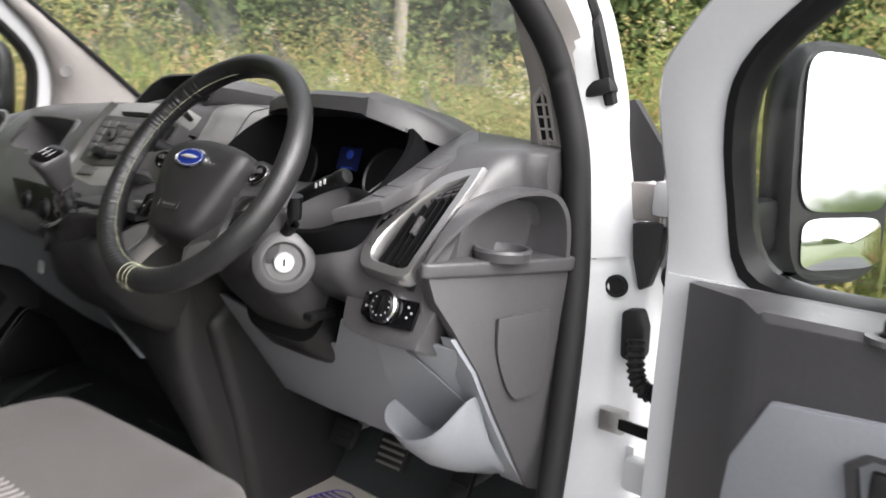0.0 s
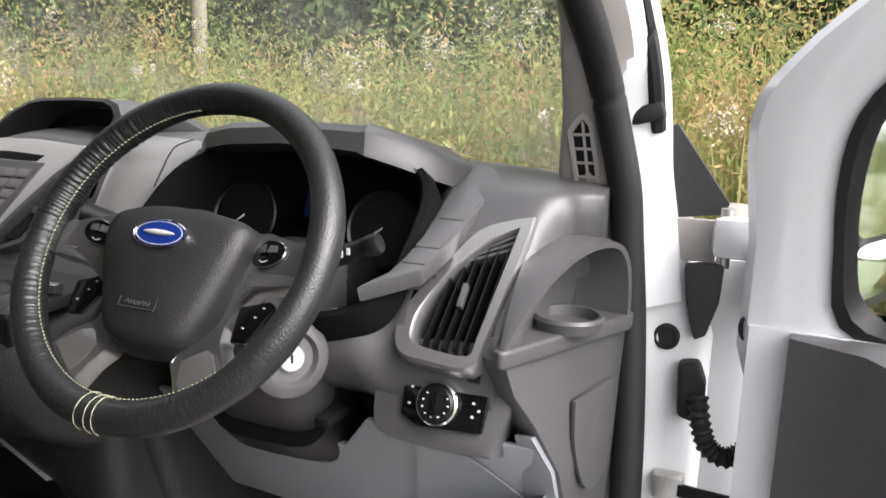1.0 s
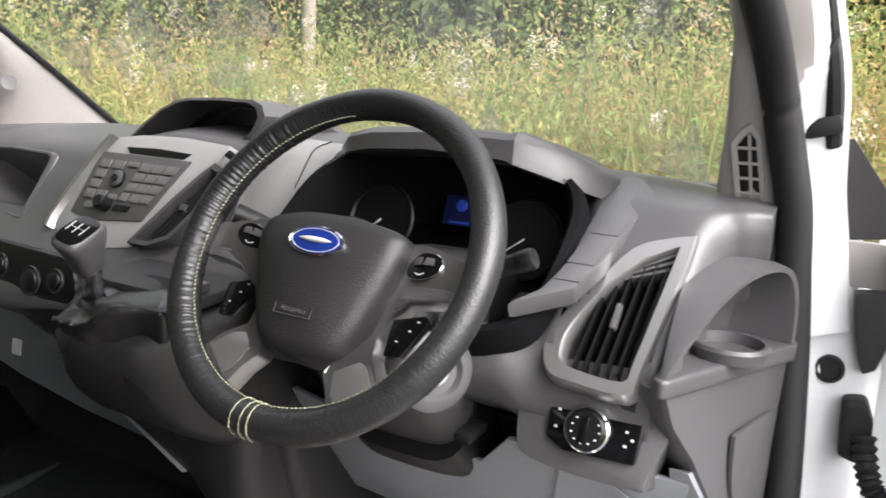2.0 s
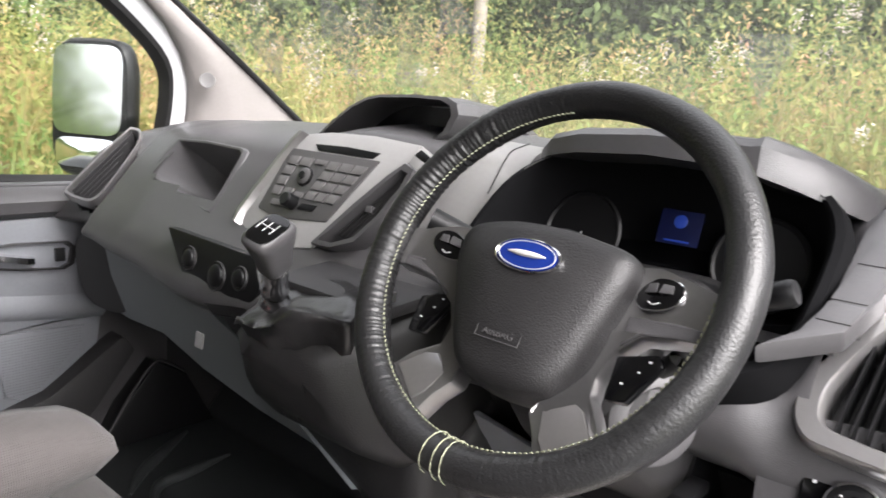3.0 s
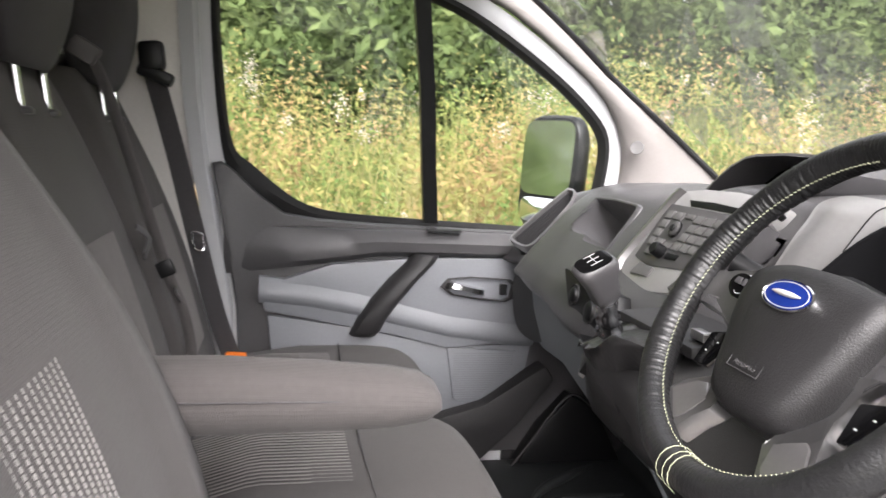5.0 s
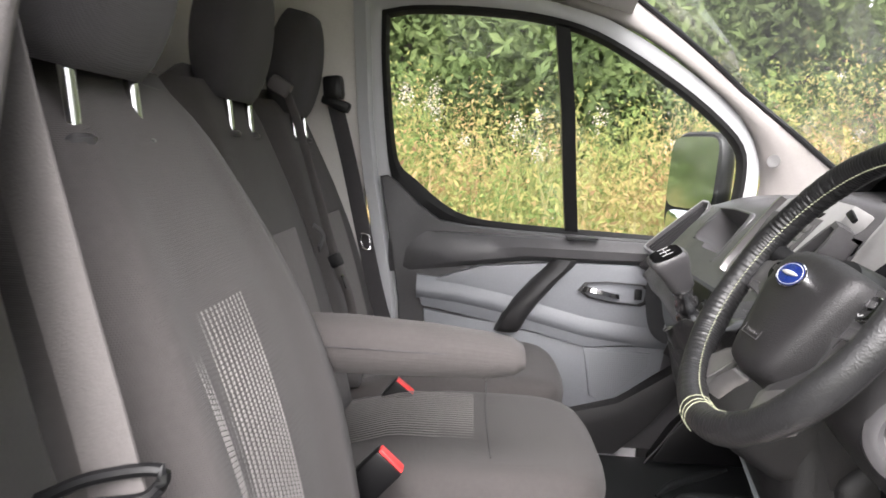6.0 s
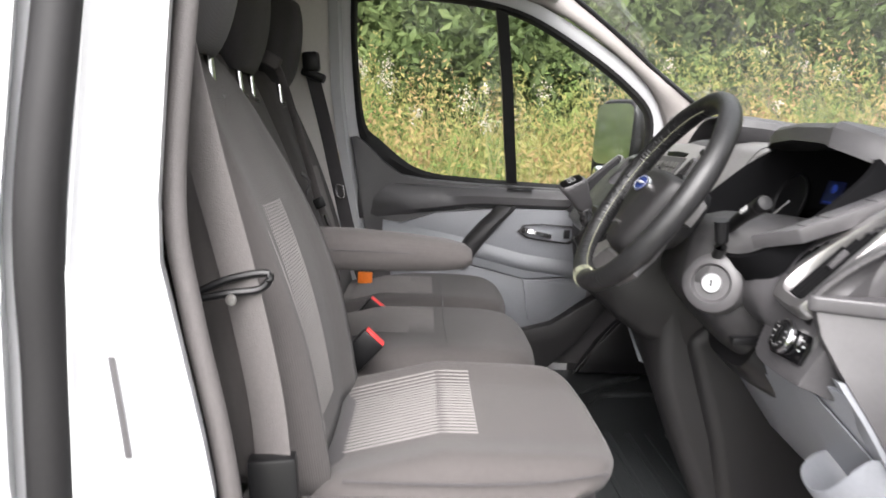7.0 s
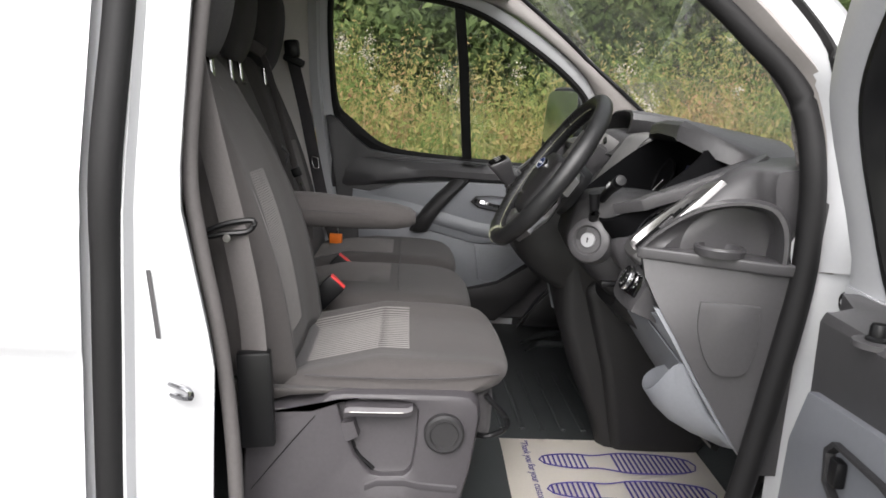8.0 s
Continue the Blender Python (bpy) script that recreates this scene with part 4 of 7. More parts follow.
part("vent_tab", block(P, 0.074, -0.080, 0.012, 0.010, -0.004, 0.008, 0.002), M_DASH2, cv)
# cover between the stack and the instruments; sky sheen is put into its light grey
cover = []
for k in range(15):
    x = 0.140 + 0.098 * k / 14
    line = smooth_line(profile_at(x), 8)[15:36]
    cover.append([p + Vector((0, -0.004, 0.004)) for p in line])
cover_bm = loft(cover, closed=False)
bmesh.ops.solidify(cover_bm, geom=cover_bm.faces[:], thickness=-0.004)
part("cover_panel", cover_bm, M_STACK, dash, "satin grey panel beside the instruments, lightened for its sky sheen", sharp=60)
part("panel_joint", tube([p + Vector((0, -0.0015, 0.0015)) for p in cover[10][:14:3]], 0.0009, 5, 3), M_BLACK, dash)
part("hazard_switch", plate(P, [(0.118, 0.002), (0.150, -0.010), (0.156, -0.002), (0.126, 0.012)], 0.006, 0.012, 0.003), M_BLACK, dash)

# display hood on top of the stack
def hood_out(k, y, dz=0.0, dx=0.0):
    pts = [(-0.150, 1.262), (-0.118, 1.285), (-0.080, 1.308), (-0.045, 1.322), (-0.018, 1.327), (0.05, 1.330), (0.105, 1.329), (0.122, 1.322), (0.126, 1.308), (0.112, 1.285), (0.085, 1.268), (0.0, 1.262)]
    return [(0.0 + (x + 0.012) * k - 0.012 + dx, y, 1.29 + (z - 1.29) * k + dz) for x, z in pts]


dh = part("display_hood", loft([hood_out(0.75, 1.34, -0.035), hood_out(1.0, 1.22, -0.008), hood_out(1.07, 1.11, 0.0), hood_out(1.05, 1.075, 0.002), hood_out(0.97, 1.073, 0.001), hood_out(0.92, 1.10, 0.0), hood_out(0.78, 1.15, -0.002)], caps=False), M_DASH2, dash, "cowled display on the dashboard top")
part("display_glass", loft([hood_out(0.80, 1.148, -0.002), hood_out(0.80, 1.152, -0.002)]), M_GLOSS, dh)
part("display_text", box((0.075, 1.1465, 1.288), (0.040, 0.001, 0.004), 0.0003), M_LIT, dh)
part("display_text", box((0.078, 1.1465, 1.296), (0.022, 0.001, 0.006), 0.0003), M_LIT, dh)
part("display_text", box((0.06, 1.1465, 1.318), (0.080, 0.001, 0.0012), 0.0003), M_PRINT, dh)

# passenger's outer vent, mirrored shape, seen from inside
P = on_plane((-0.748, 1.020, 1.149), (0.908, 0.344, -0.236), (-0.122, 0.760, 0.638))
o2 = rounded([(-0.038, 0.104), (-0.014, 0.106), (0.008, 0.078), (0.020, 0.030), (0.030, -0.024), (0.036, -0.072), (0.028, -0.096), (0.0, -0.102), (-0.026, -0.102), (-0.040, -0.09), (-0.042, 0.0), (-0.041, 0.06)])
i2 = [(-0.004 + (a + 0.004) * 0.86, b * 0.93) for a, b in o2]
pv = part("air_vent", framed(P, o2, i2, 0.006, 0.03), M_SILVER, dash, "silver-framed outer air vent")
part("vent_back", plate(P, i2, -0.034, -0.030), M_BLACK, pv)
for k in range(6):
    a = -0.026 + 0.0100 * k
    part("slat", loft([[P(a, b, -0.024), P(a + 0.002, b, -0.024), P(a + 0.002, b, 0.003), P(a + 0.0005, b, 0.003)] for b in (-0.090, 0.092 - 0.026 * k)]), M_DASH, pv)

# heater controls and the shelf of the console
P = on_plane((-0.160, 0.886, 1.062), (1, 0.0, 0.0), (0, 0.20, 0.98))
hv = part("heater_panel", plate(P, [(-0.135, 0.045), (0.10, 0.040), (0.125, 0.0), (0.10, -0.050), (0.03, -0.060), (-0.06, -0.030)], -0.02, 0.004, 0.004), M_BLACK, dash, "black heater control panel")
hn = P(0, 0, 1) - P(0, 0, 0)
for a, b, r in ((-0.055, 0.008, 0.018), (0.022, -0.004, 0.021), (0.078, 0.004, 0.017)):
    part("heater_ring", lathe([(r, 0.0), (r + 0.0012, 0.003), (r, 0.005), (r - 0.0012, 0.003)], P(a, b, 0.003), hn, 32), M_DASH, hv)
    part("heater_knob", lathe([(r - 0.003, 0.0), (r - 0.005, 0.007), (r - 0.008, 0.009), (0.001, 0.009)], P(a, b, 0.003), hn, 28), M_BLACK, hv)

# centre console with the gear lever's mount
con = []
for y, hw, zt, zb in ((0.775, 0.055, 1.045, 1.00), (0.79, 0.085, 1.062, 0.965), (0.83, 0.095, 1.072, 0.925), (0.88, 0.105, 1.085, 0.895), (0.95, 0.115, 1.10, 0.87), (1.05, 0.125, 1.11, 0.87)):
    con.append([(0.135 - hw, y, zt - 0.02), (0.135 - hw + 0.02, y, zt), (0.135 + hw - 0.02, y, zt), (0.135 + hw, y, zt - 0.02), (0.135 + hw * 0.95, y + 0.01, zb + 0.02), (0.135 + hw * 0.8, y + 0.015, zb), (0.135 - hw * 0.8, y + 0.015, zb), (0.135 - hw * 0.95, y + 0.01, zb + 0.02)])
part("centre_console", loft(con), M_PAD, dash, sharp=50)
part("shelf_tray", box((0.135, 0.895, 1.098), (0.20, 0.10, 0.016), 0.006, (4, 0, 0)), M_DASH, dash)
part("shelf_switch", box((0.215, 0.868, 1.112), (0.030, 0.014, 0.012), 0.003), M_SILVER, dash)
low = []
for z, xl, y in ((1.03, -0.28, 0.905), (0.954, -0.150, 0.915), (0.914, -0.100, 0.918), (0.861, 0.012, 0.920), (0.812, 0.108, 0.925), (0.70, 0.150, 0.965), (0.56, 0.165, 1.03), (0.482, 0.168, 1.06)):
    low.append([(xl, y + 0.02, z), (xl + 0.02, y + 0.004, z), (0.215, y - 0.01, z), (0.240, y + 0.006, z), (0.245, y + 0.03, z), (0.245, 1.20, z), (xl, 1.20, z)])
part("console_lower", loft(low), M_PAD, dash, "dark console body running down to the floor", sharp=50)
# side of the console towards the driver's feet
part("console_side", prism([(0.965, 0.90), (1.05, 0.98), (1.30, 0.98), (1.36, 0.56), (1.30, 0.478), (1.08, 0.478), (1.03, 0.70)], "x", 0.155, 0.262, 0.030, 3), M_PAD, dash, "dark duct cover in the footwell")

# ---------------------------------------------------------------- steering
TILT_W = radians(33.5)
WC = Vector((0.446, 0.8165, 1.195))
WU = Vector((1, -0.03, 0)).normalized()
WV = Vector((0, math.sin(TILT_W), math.cos(TILT_W)))
WN = WU.cross(WV)


def W(a, b, d=0.0):
    return WC + WU * a + WV * b + WN * d


wheel = thing("steering_wheel", WC, "black leather-covered steering wheel with silver spokes", "steering wheel")


def rim_bm():
    """The rim with its stitched-on cover: transverse creases where the leather gathers, smooth elsewhere."""
    rings = []
    n = 1200
    for k in range(n):
        a = 2 * math.pi * k / n
        gather = max(0.0, math.cos(a - radians(170))) ** 0.7 + 0.5 * max(0.0, math.cos(a - radians(300))) ** 4
        out = WU * math.cos(a) + WV * math.sin(a)
        c = W(0.1725 * math.cos(a), 0.1725 * math.sin(a))
        ring = []
        for j in range(20):
            t = 2 * math.pi * j / 20
            inner = 0.35 + 0.65 * max(0.0, -math.cos(t))
            crease = 0.00055 * gather * inner * (math.sin(131 * a + 3.2 * math.sin(9 * a + 1) + 1.6 * math.sin(t * 2)) * (0.55 + 0.45 * math.sin(13 * a + 4 * math.sin(5 * a))) + 0.9 * math.sin(71 * a + 3.4 * math.sin(6 * a + t) + 1.4 * t) * (0.5 + 0.5 * math.sin(8 * a)) + 0.5 * math.sin(211 * a + 4 * math.sin(15 * a)))
            r = 0.0170 + 0.0005 * math.sin(9 * a) + crease
            ring.append(c + (out * math.cos(t) * 0.95 + WN * math.sin(t) * 1.05) * r)
        rings.append(ring)
    return loft(rings + [rings[0]], caps=False)


rim = part("rim", rim_bm(), M_LEATHER, wheel, "wrinkled black leather rim cover", sharp=180)
# pale stitching along the inside of the cover, and the seams round it
st = []
for k in range(150):
    a = radians(100 + k * 1.75)
    for off in (0.0,):
        r = 0.1725 - 0.0166
        st.append((W(r * math.cos(a), r * math.sin(a), 0.004 + off), W(r * math.cos(a + 0.018), r * math.sin(a + 0.018), 0.004 + off + 0.0012)))
stitch = bmesh.new()
for p, q in st:
    stitch = tube([p, q], 0.0007, 4, 1, bm=stitch)
tagged(part("stitching", stitch, M_THREAD, rim, "pale yellow stitching"), kind="stuff")
for a0 in (264, 268, 271):
    c = W(0.1725 * math.cos(radians(a0)), 0.1725 * math.sin(radians(a0)))
    out = WU * math.cos(radians(a0)) + WV * math.sin(radians(a0))
    part("seam", tube([c + (out * math.cos(t) + WN * math.sin(t)) * 0.0182 for t in (2 * math.pi * j / 16 for j in range(14))], 0.00045, 5, 1), M_THREAD, rim)

# hub, pad, spokes
part("hub", lathe([(0.055, -0.075), (0.060, -0.05), (0.055, -0.02), (0.03, -0.01)], W(0, -0.005), WN, 28), M_BLACK, wheel)
PAD = [(-0.088, 0.016), (-0.080, 0.030), (-0.045, 0.038), (0.0, 0.041), (0.045, 0.038), (0.080, 0.032), (0.088, 0.018), (0.084, -0.012), (0.074, -0.050), (0.062, -0.084), (0.046, -0.102), (0.006, -0.109), (-0.030, -0.103), (-0.048, -0.084), (-0.064, -0.050), (-0.082, -0.012)]
PAD = [(p.x, p.y) for p in smooth_line([(a, b, 0) for a, b in PAD + PAD[:1]], 3)[:-1]]


def pad_ring(k, d, lift=0.0):
    return [W(a * k, -0.03 + (b + 0.03) * k + lift, d - 0.13 * max(0, abs(a) * k - 0.03) - 0.06 * abs(b * k)) for a, b in PAD]


pad = part("airbag_pad", loft([pad_ring(0.96, -0.045), pad_ring(1.0, -0.02), pad_ring(0.985, 0.004), pad_ring(0.93, 0.014), pad_ring(0.80, 0.017), pad_ring(0.40, 0.022)]), M_PAD, wheel, "grained dark airbag cover", sharp=60)
badge_c = W(0.003, 0.002, 0.0205)
part("badge_ring", loft([[badge_c + WU * (0.0335 * math.cos(a)) * k + WV * (0.0150 * math.sin(a)) * k + WN * d for a in (2 * math.pi * j / 40 for j in range(40))] for k, d in ((1.0, -0.006), (1.0, 0.0025), (0.94, 0.0035), (0.90, 0.002))]), M_CHROME, pad, "chrome oval badge rim")
part("badge", loft([[badge_c + WU * (0.0335 * math.cos(a)) * k + WV * (0.0150 * math.sin(a)) * k + WN * d for a in (2 * math.pi * j / 40 for j in range(40))] for k, d in ((0.90, 0.001), (0.88, 0.0034), (0.5, 0.004))]), M_BLUE, pad, "plain blue oval badge")
part("badge_mark", tube([badge_c + WU * x + WV * 0.0004 + WN * 0.0042 for x in (-0.019, -0.008, 0.008, 0.019)], lambda q: 0.0006 + 0.0022 * math.sin(math.pi * q), 8, 5), M_PRINT, pad, "plain pale bar")
part("badge_line", tube([badge_c + WU * (0.0282 * math.cos(a)) + WV * (0.0120 * math.sin(a)) + WN * 0.0036 for a in (2 * math.pi * j / 40 for j in range(41))], 0.0004, 5, 1), M_PRINT, pad)
# raised word on the pad; the light it catches is put into its colour
txt = bpy.data.curves.new("airbag_word", "FONT")
txt.body = "AIRBAG"
txt.size = 0.0088
txt.extrude = 0.0004
txt.align_x, txt.align_y = "CENTER", "CENTER"
tob = new("airbag_word", txt)
tob.matrix_world = Matrix.Translation(W(0.004, -0.067, 0.0180)) @ Matrix((WU, WV, WN)).transposed().to_4x4()
bpy.context.view_layer.update()
deps = bpy.context.evaluated_depsgraph_get()
word_me = bpy.data.meshes.new_from_object(tob.evaluated_get(deps))
word_m = tob.matrix_world.copy()
bpy.data.objects.remove(tob)
word_me.transform(word_m)
word_me.materials.clear()
word_me.materials.append(M_RELIEF)
wob = new("airbag_word", word_me)
wob.parent, wob.matrix_parent_inverse = pad, pad.matrix_world.inverted()
box_line = [W(a, b, 0.0178) for a, b in ((-0.018, -0.073), (0.026, -0.073), (0.026, -0.061), (-0.018, -0.061), (-0.018, -0.073))]
part("word_frame", tube(box_line, 0.0005, 5, 1), M_RELIEF, pad)

SPOKE = [(0.060, 0.029), (0.102, 0.029), (0.136, 0.021), (0.164, 0.014), (0.165, -0.024), (0.135, -0.0255), (0.1065, -0.0305), (0.086, -0.0455), (0.077, -0.066), (0.079, -0.083), (0.095, -0.100), (0.112, -0.122), (0.064, -0.153), (0.052, -0.129), (0.040, -0.113), (0.046, -0.080), (0.052, -0.03)]
for sgn in (-1, 1):
    S = lambda x, y, d: W(sgn * x, y, d + 0.05 * max(0.0, math.hypot(x, y) - 0.12) - 0.014 * max(0.0, min(1.0, (0.105 - x) / 0.03)) * max(0.0, min(1.0, (y + 0.115) / 0.03)))
    arm = part("spoke", plate(S, SPOKE, -0.034, -0.009, 0.0035), M_SILVER_DARK, wheel, "satin silver spoke")
    # lighter silver, so the bright light on the foot is in its colour
    part("spoke_foot", plate(S, [(0.052, -0.108), (0.072, -0.093), (0.083, -0.097), (0.100, -0.116), (0.070, -0.140), (0.060, -0.130)], -0.010, -0.0065, 0.002), M_SILVER, arm, "lighter silver foot of the spoke")
    part("thumb_rest", plate(S, [(0.088, -0.014), (0.134, -0.013), (0.150, -0.014), (0.150, -0.024), (0.135, -0.0245), (0.107, -0.029), (0.090, -0.040)], -0.011, -0.0075, 0.002), M_DASH2, arm, "dark thumb rest")
    ring = [(0.108 + 0.0195 * math.cos(a), 0.006 + 0.0132 * math.sin(a) + 0.003 * math.cos(a)) for a in (2 * math.pi * j / 32 for j in range(32))]
    pod = part("control_pod", plate(S, ring, -0.012, -0.0062, 0.001), M_GLOSS, arm, "black thumb control pad")
    part("pod_ring", tube([S(x, y, -0.0082) for x, y in ring + ring[:1]], 0.0010, 6, 1), M_CHROME, arm)
    for q in (0, 1):
        x0 = 0.0955 + 0.0128 * q
        part("thumb_button", plate(S, [(x0, 0.0055 + 0.001 * q), (x0 + 0.0115, 0.0065 + 0.001 * q), (x0 + 0.0105, 0.0145), (x0 + 0.002, 0.0135 + 0.001 * q)], -0.0066, -0.0048, 0.0008), M_DASH2, pod)
    part("pod_mark", tube([S(0.102, -0.0015, -0.0060), S(0.107, -0.0035, -0.0060), S(0.112, -0.0010, -0.0060)], 0.0006, 5, 3), M_PRINT, pod)
    key = part("phone_keys", plate(lambda x, y, d: W(sgn * 0.106 + x, -0.056 + y, d), [(-0.018, 0.010), (0.014, 0.020), (0.020, 0.012), (0.002, -0.024), (-0.016, -0.026)], -0.030, -0.020, 0.003), M_GLOSS, wheel)
    for k, (a, b) in enumerate(((-0.006, -0.010), (0.004, 0.002), (0.010, 0.012))):
        part("key_mark", plate(lambda x, y, d: W(sgn * 0.106 + a + x, -0.056 + b + y, d), [(-0.0013, -0.0007), (0.0013, -0.0007), (0.0013, 0.0007), (-0.0013, 0.0007)], -0.0205, -0.0193), M_PRINT, key)

# column shroud, stalks and lock
column = thing("steering_column", (0.446, 1.0, 1.0), "dark plastic steering column shroud with stalks and lock", "steering column")
rings = []
for y, zc, hw, hh in ((0.865, 1.105, 0.060, 0.042), (0.89, 1.095, 0.076, 0.065), (0.93, 1.08, 0.086, 0.090), (0.99, 1.055, 0.092, 0.115), (1.05, 1.03, 0.095, 0.135), (1.12, 1.01, 0.095, 0.14)):
    rings.append(ring_line((0.452, y, zc), (1, 0, 0), (0, 0.25, 1), hw, hh, 4, 36))
part("shroud", loft(rings), M_DASH, column, sharp=60)
part("shroud_gap", loft([ring_line((0.452, y, zc), (1, 0, 0), (0, 0.25, 1), hw, hh, 4, 36) for y, zc, hw, hh in ((0.985, 1.045, 0.094, 0.122), (1.02, 1.03, 0.101, 0.138), (1.10, 1.0, 0.105, 0.15))]), M_BLACK, column)
ax = Vector((0.80, -0.58, 0.12)).normalized()
ic = Vector((0.533, 0.893, 1.067))
part("lock_bezel", lathe([(0.050, -0.02), (0.044, 0.002), (0.036, 0.007), (0.030, 0.0075), (0.026, 0.001), (0.0155, 0.001)], ic, ax, 40), M_DASH2, column)
part("lock_barrel", lathe([(0.015, -0.002), (0.015, 0.005), (0.0135, 0.0065), (0.001, 0.0065)], ic, ax, 32), M_LOCKFACE, column, "bright ignition lock face")
part("key_slot", box(ic + ax * 0.0066, (0.0025, 0.0025, 0.010), 0.0003, (0, 0, 36)), M_BLACK, column)
stalk = part("stalk", tube([(0.520, 0.915, 1.150), (0.570, 0.916, 1.175), (0.622, 0.918, 1.196)], lambda s: 0.0085 + 0.003 * s, 12, 5), M_BLACK, column)
part("stalk_end", lathe([(0.009, 0.0), (0.0115, 0.004), (0.0118, 0.018), (0.010, 0.022), (0.001, 0.023)], (0.606, 0.9175, 1.190), (0.92, 0.03, 0.38), 20), M_BLACK, stalk)
for k in range(3):
    part("stalk_mark", box((0.580 + 0.008 * k, 0.9055, 1.181 + 0.0035 * k), (0.004, 0.001, 0.007), 0.0002), M_WHITEPRINT, stalk)
part("stalk", tube([(0.372, 0.905, 1.165), (0.335, 0.87, 1.195), (0.300, 0.845, 1.213)], lambda s: 0.0085 + 0.004 * s, 12, 5), M_BLACK, column)
part("stalk", tube([(0.515, 0.90, 1.10), (0.548, 0.895, 1.125), (0.558, 0.888, 1.165)], lambda s: 0.008 + 0.003 * s, 10, 4), M_BLACK, column)
part("tilt_lever", box((0.555, 0.945, 0.985), (0.02, 0.05, 0.012), 0.004), M_BLACK, column)

# gear lever
gear = thing("gear_lever", (0.125, 0.80, 1.06), "gear lever with a gloss knob and draped leatherette boot", "gear lever")
boot = []
RIDGE = [(0.235, 0.800, 1.108), (0.205, 0.850, 1.116), (0.125, 0.885, 1.118), (0.055, 0.850, 1.100), (0.049, 0.790, 1.064), (0.085, 0.770, 1.076), (0.140, 0.762, 1.084), (0.188, 0.772, 1.112)]
ridge = smooth_line(RIDGE + RIDGE[:1], 7)[:-1]
ridge = [p - Vector((0, 0, 0.010)) for p in ridge]
top_c = Vector((0.102, 0.806, 1.076))
low_c = Vector((0.130, 0.825, 0.0))
for f, lift in ((0.16, 0.004), (0.30, 0.006), (0.55, 0.002), (0.80, 0.001)):
    boot.append([top_c.lerp(p, f) + Vector((0, 0, lift + 0.004 * math.sin(0.62 * k + 4 * f) * f)) for k, p in enumerate(ridge)])
boot.append(list(ridge))
for f, drop in ((0.985, 0.006), (0.93, 0.025), (0.84, 0.050), (0.72, 0.085), (0.56, 0.13)):
    boot.append([Vector((low_c.x + (p.x - low_c.x) * f, low_c.y + (p.y - low_c.y) * f + drop * 0.25 + 0.004 * math.sin(0.85 * k + 1.0) * min(1.0, drop * 16), p.z * 0.6 + 1.09 * 0.4 - drop + 0.003 * math.sin(0.62 * k + 30 * drop))) for k, p in enumerate(ridge)])
part("boot", loft(boot), M_BOOT, gear, "grey draped leatherette boot", sharp=180)
g0, g1 = Vector((0.108, 0.800, 1.092)), Vector((0.168, 0.756, 1.185))
gd = (g1 - g0).normalized()
part("collar", lathe([(0.016, 0.0), (0.018, 0.004), (0.016, 0.009), (0.013, 0.013), (0.013, 0.020), (0.016, 0.024), (0.016, 0.034), (0.013, 0.038), (0.012, 0.050), (0.015, 0.054), (0.013, 0.062)], g0 - gd * 0.004, gd, 28), M_COLLAR, gear, "chrome collar")
kr = []
for f, w, h, off in ((0.0, 0.011, 0.013, 0.0), (0.12, 0.014, 0.018, 0.0), (0.4, 0.015, 0.020, -0.003), (0.7, 0.018, 0.025, -0.006), (0.88, 0.0195, 0.0275, -0.009), (0.96, 0.018, 0.025, -0.011), (1.0, 0.013, 0.019, -0.012)):
    c = g0 + gd * (0.056 + 0.076 * f) + Vector((0, off, off * 0.3))
    kr.append(ring_line(c, (1, 0.2, -0.3), gd.cross(Vector((1, 0.2, -0.3))), w, h, 3.6, 28))
knob_bm = loft(kr)
part("knob", knob_bm, M_DASH2, gear, "grey and gloss black knob", sharp=60)
kt = g0 + gd * 0.1315 + Vector((0, -0.0105, -0.003))
ku, kv = Vector((1, 0.2, -0.3)).normalized(), gd.cross(Vector((1, 0.2, -0.3))).normalized()
part("knob_cap", loft([ring_line(kt - gd * 0.004, ku, kv, 0.0165, 0.0235, 3.6, 28), ring_line(kt + gd * 0.001, ku, kv, 0.015, 0.0215, 3.6, 28), ring_line(kt + gd * 0.003, ku, kv, 0.008, 0.010, 2.6, 28)]), M_GLOSS, gear)
for k in range(3):
    part("knob_mark", tube([kt + gd * 0.0038 + ku * (-0.009 + 0.009 * k) + kv * 0.008, kt + gd * 0.0038 + ku * (-0.009 + 0.009 * k) - kv * 0.008], 0.00045, 4, 1), M_WHITEPRINT, gear)
part("knob_mark", tube([kt + gd * 0.0038 - ku * 0.009, kt + gd * 0.0038 + ku * 0.009], 0.00045, 4, 1), M_WHITEPRINT, gear)

# ---------------------------------------------------------------- seats


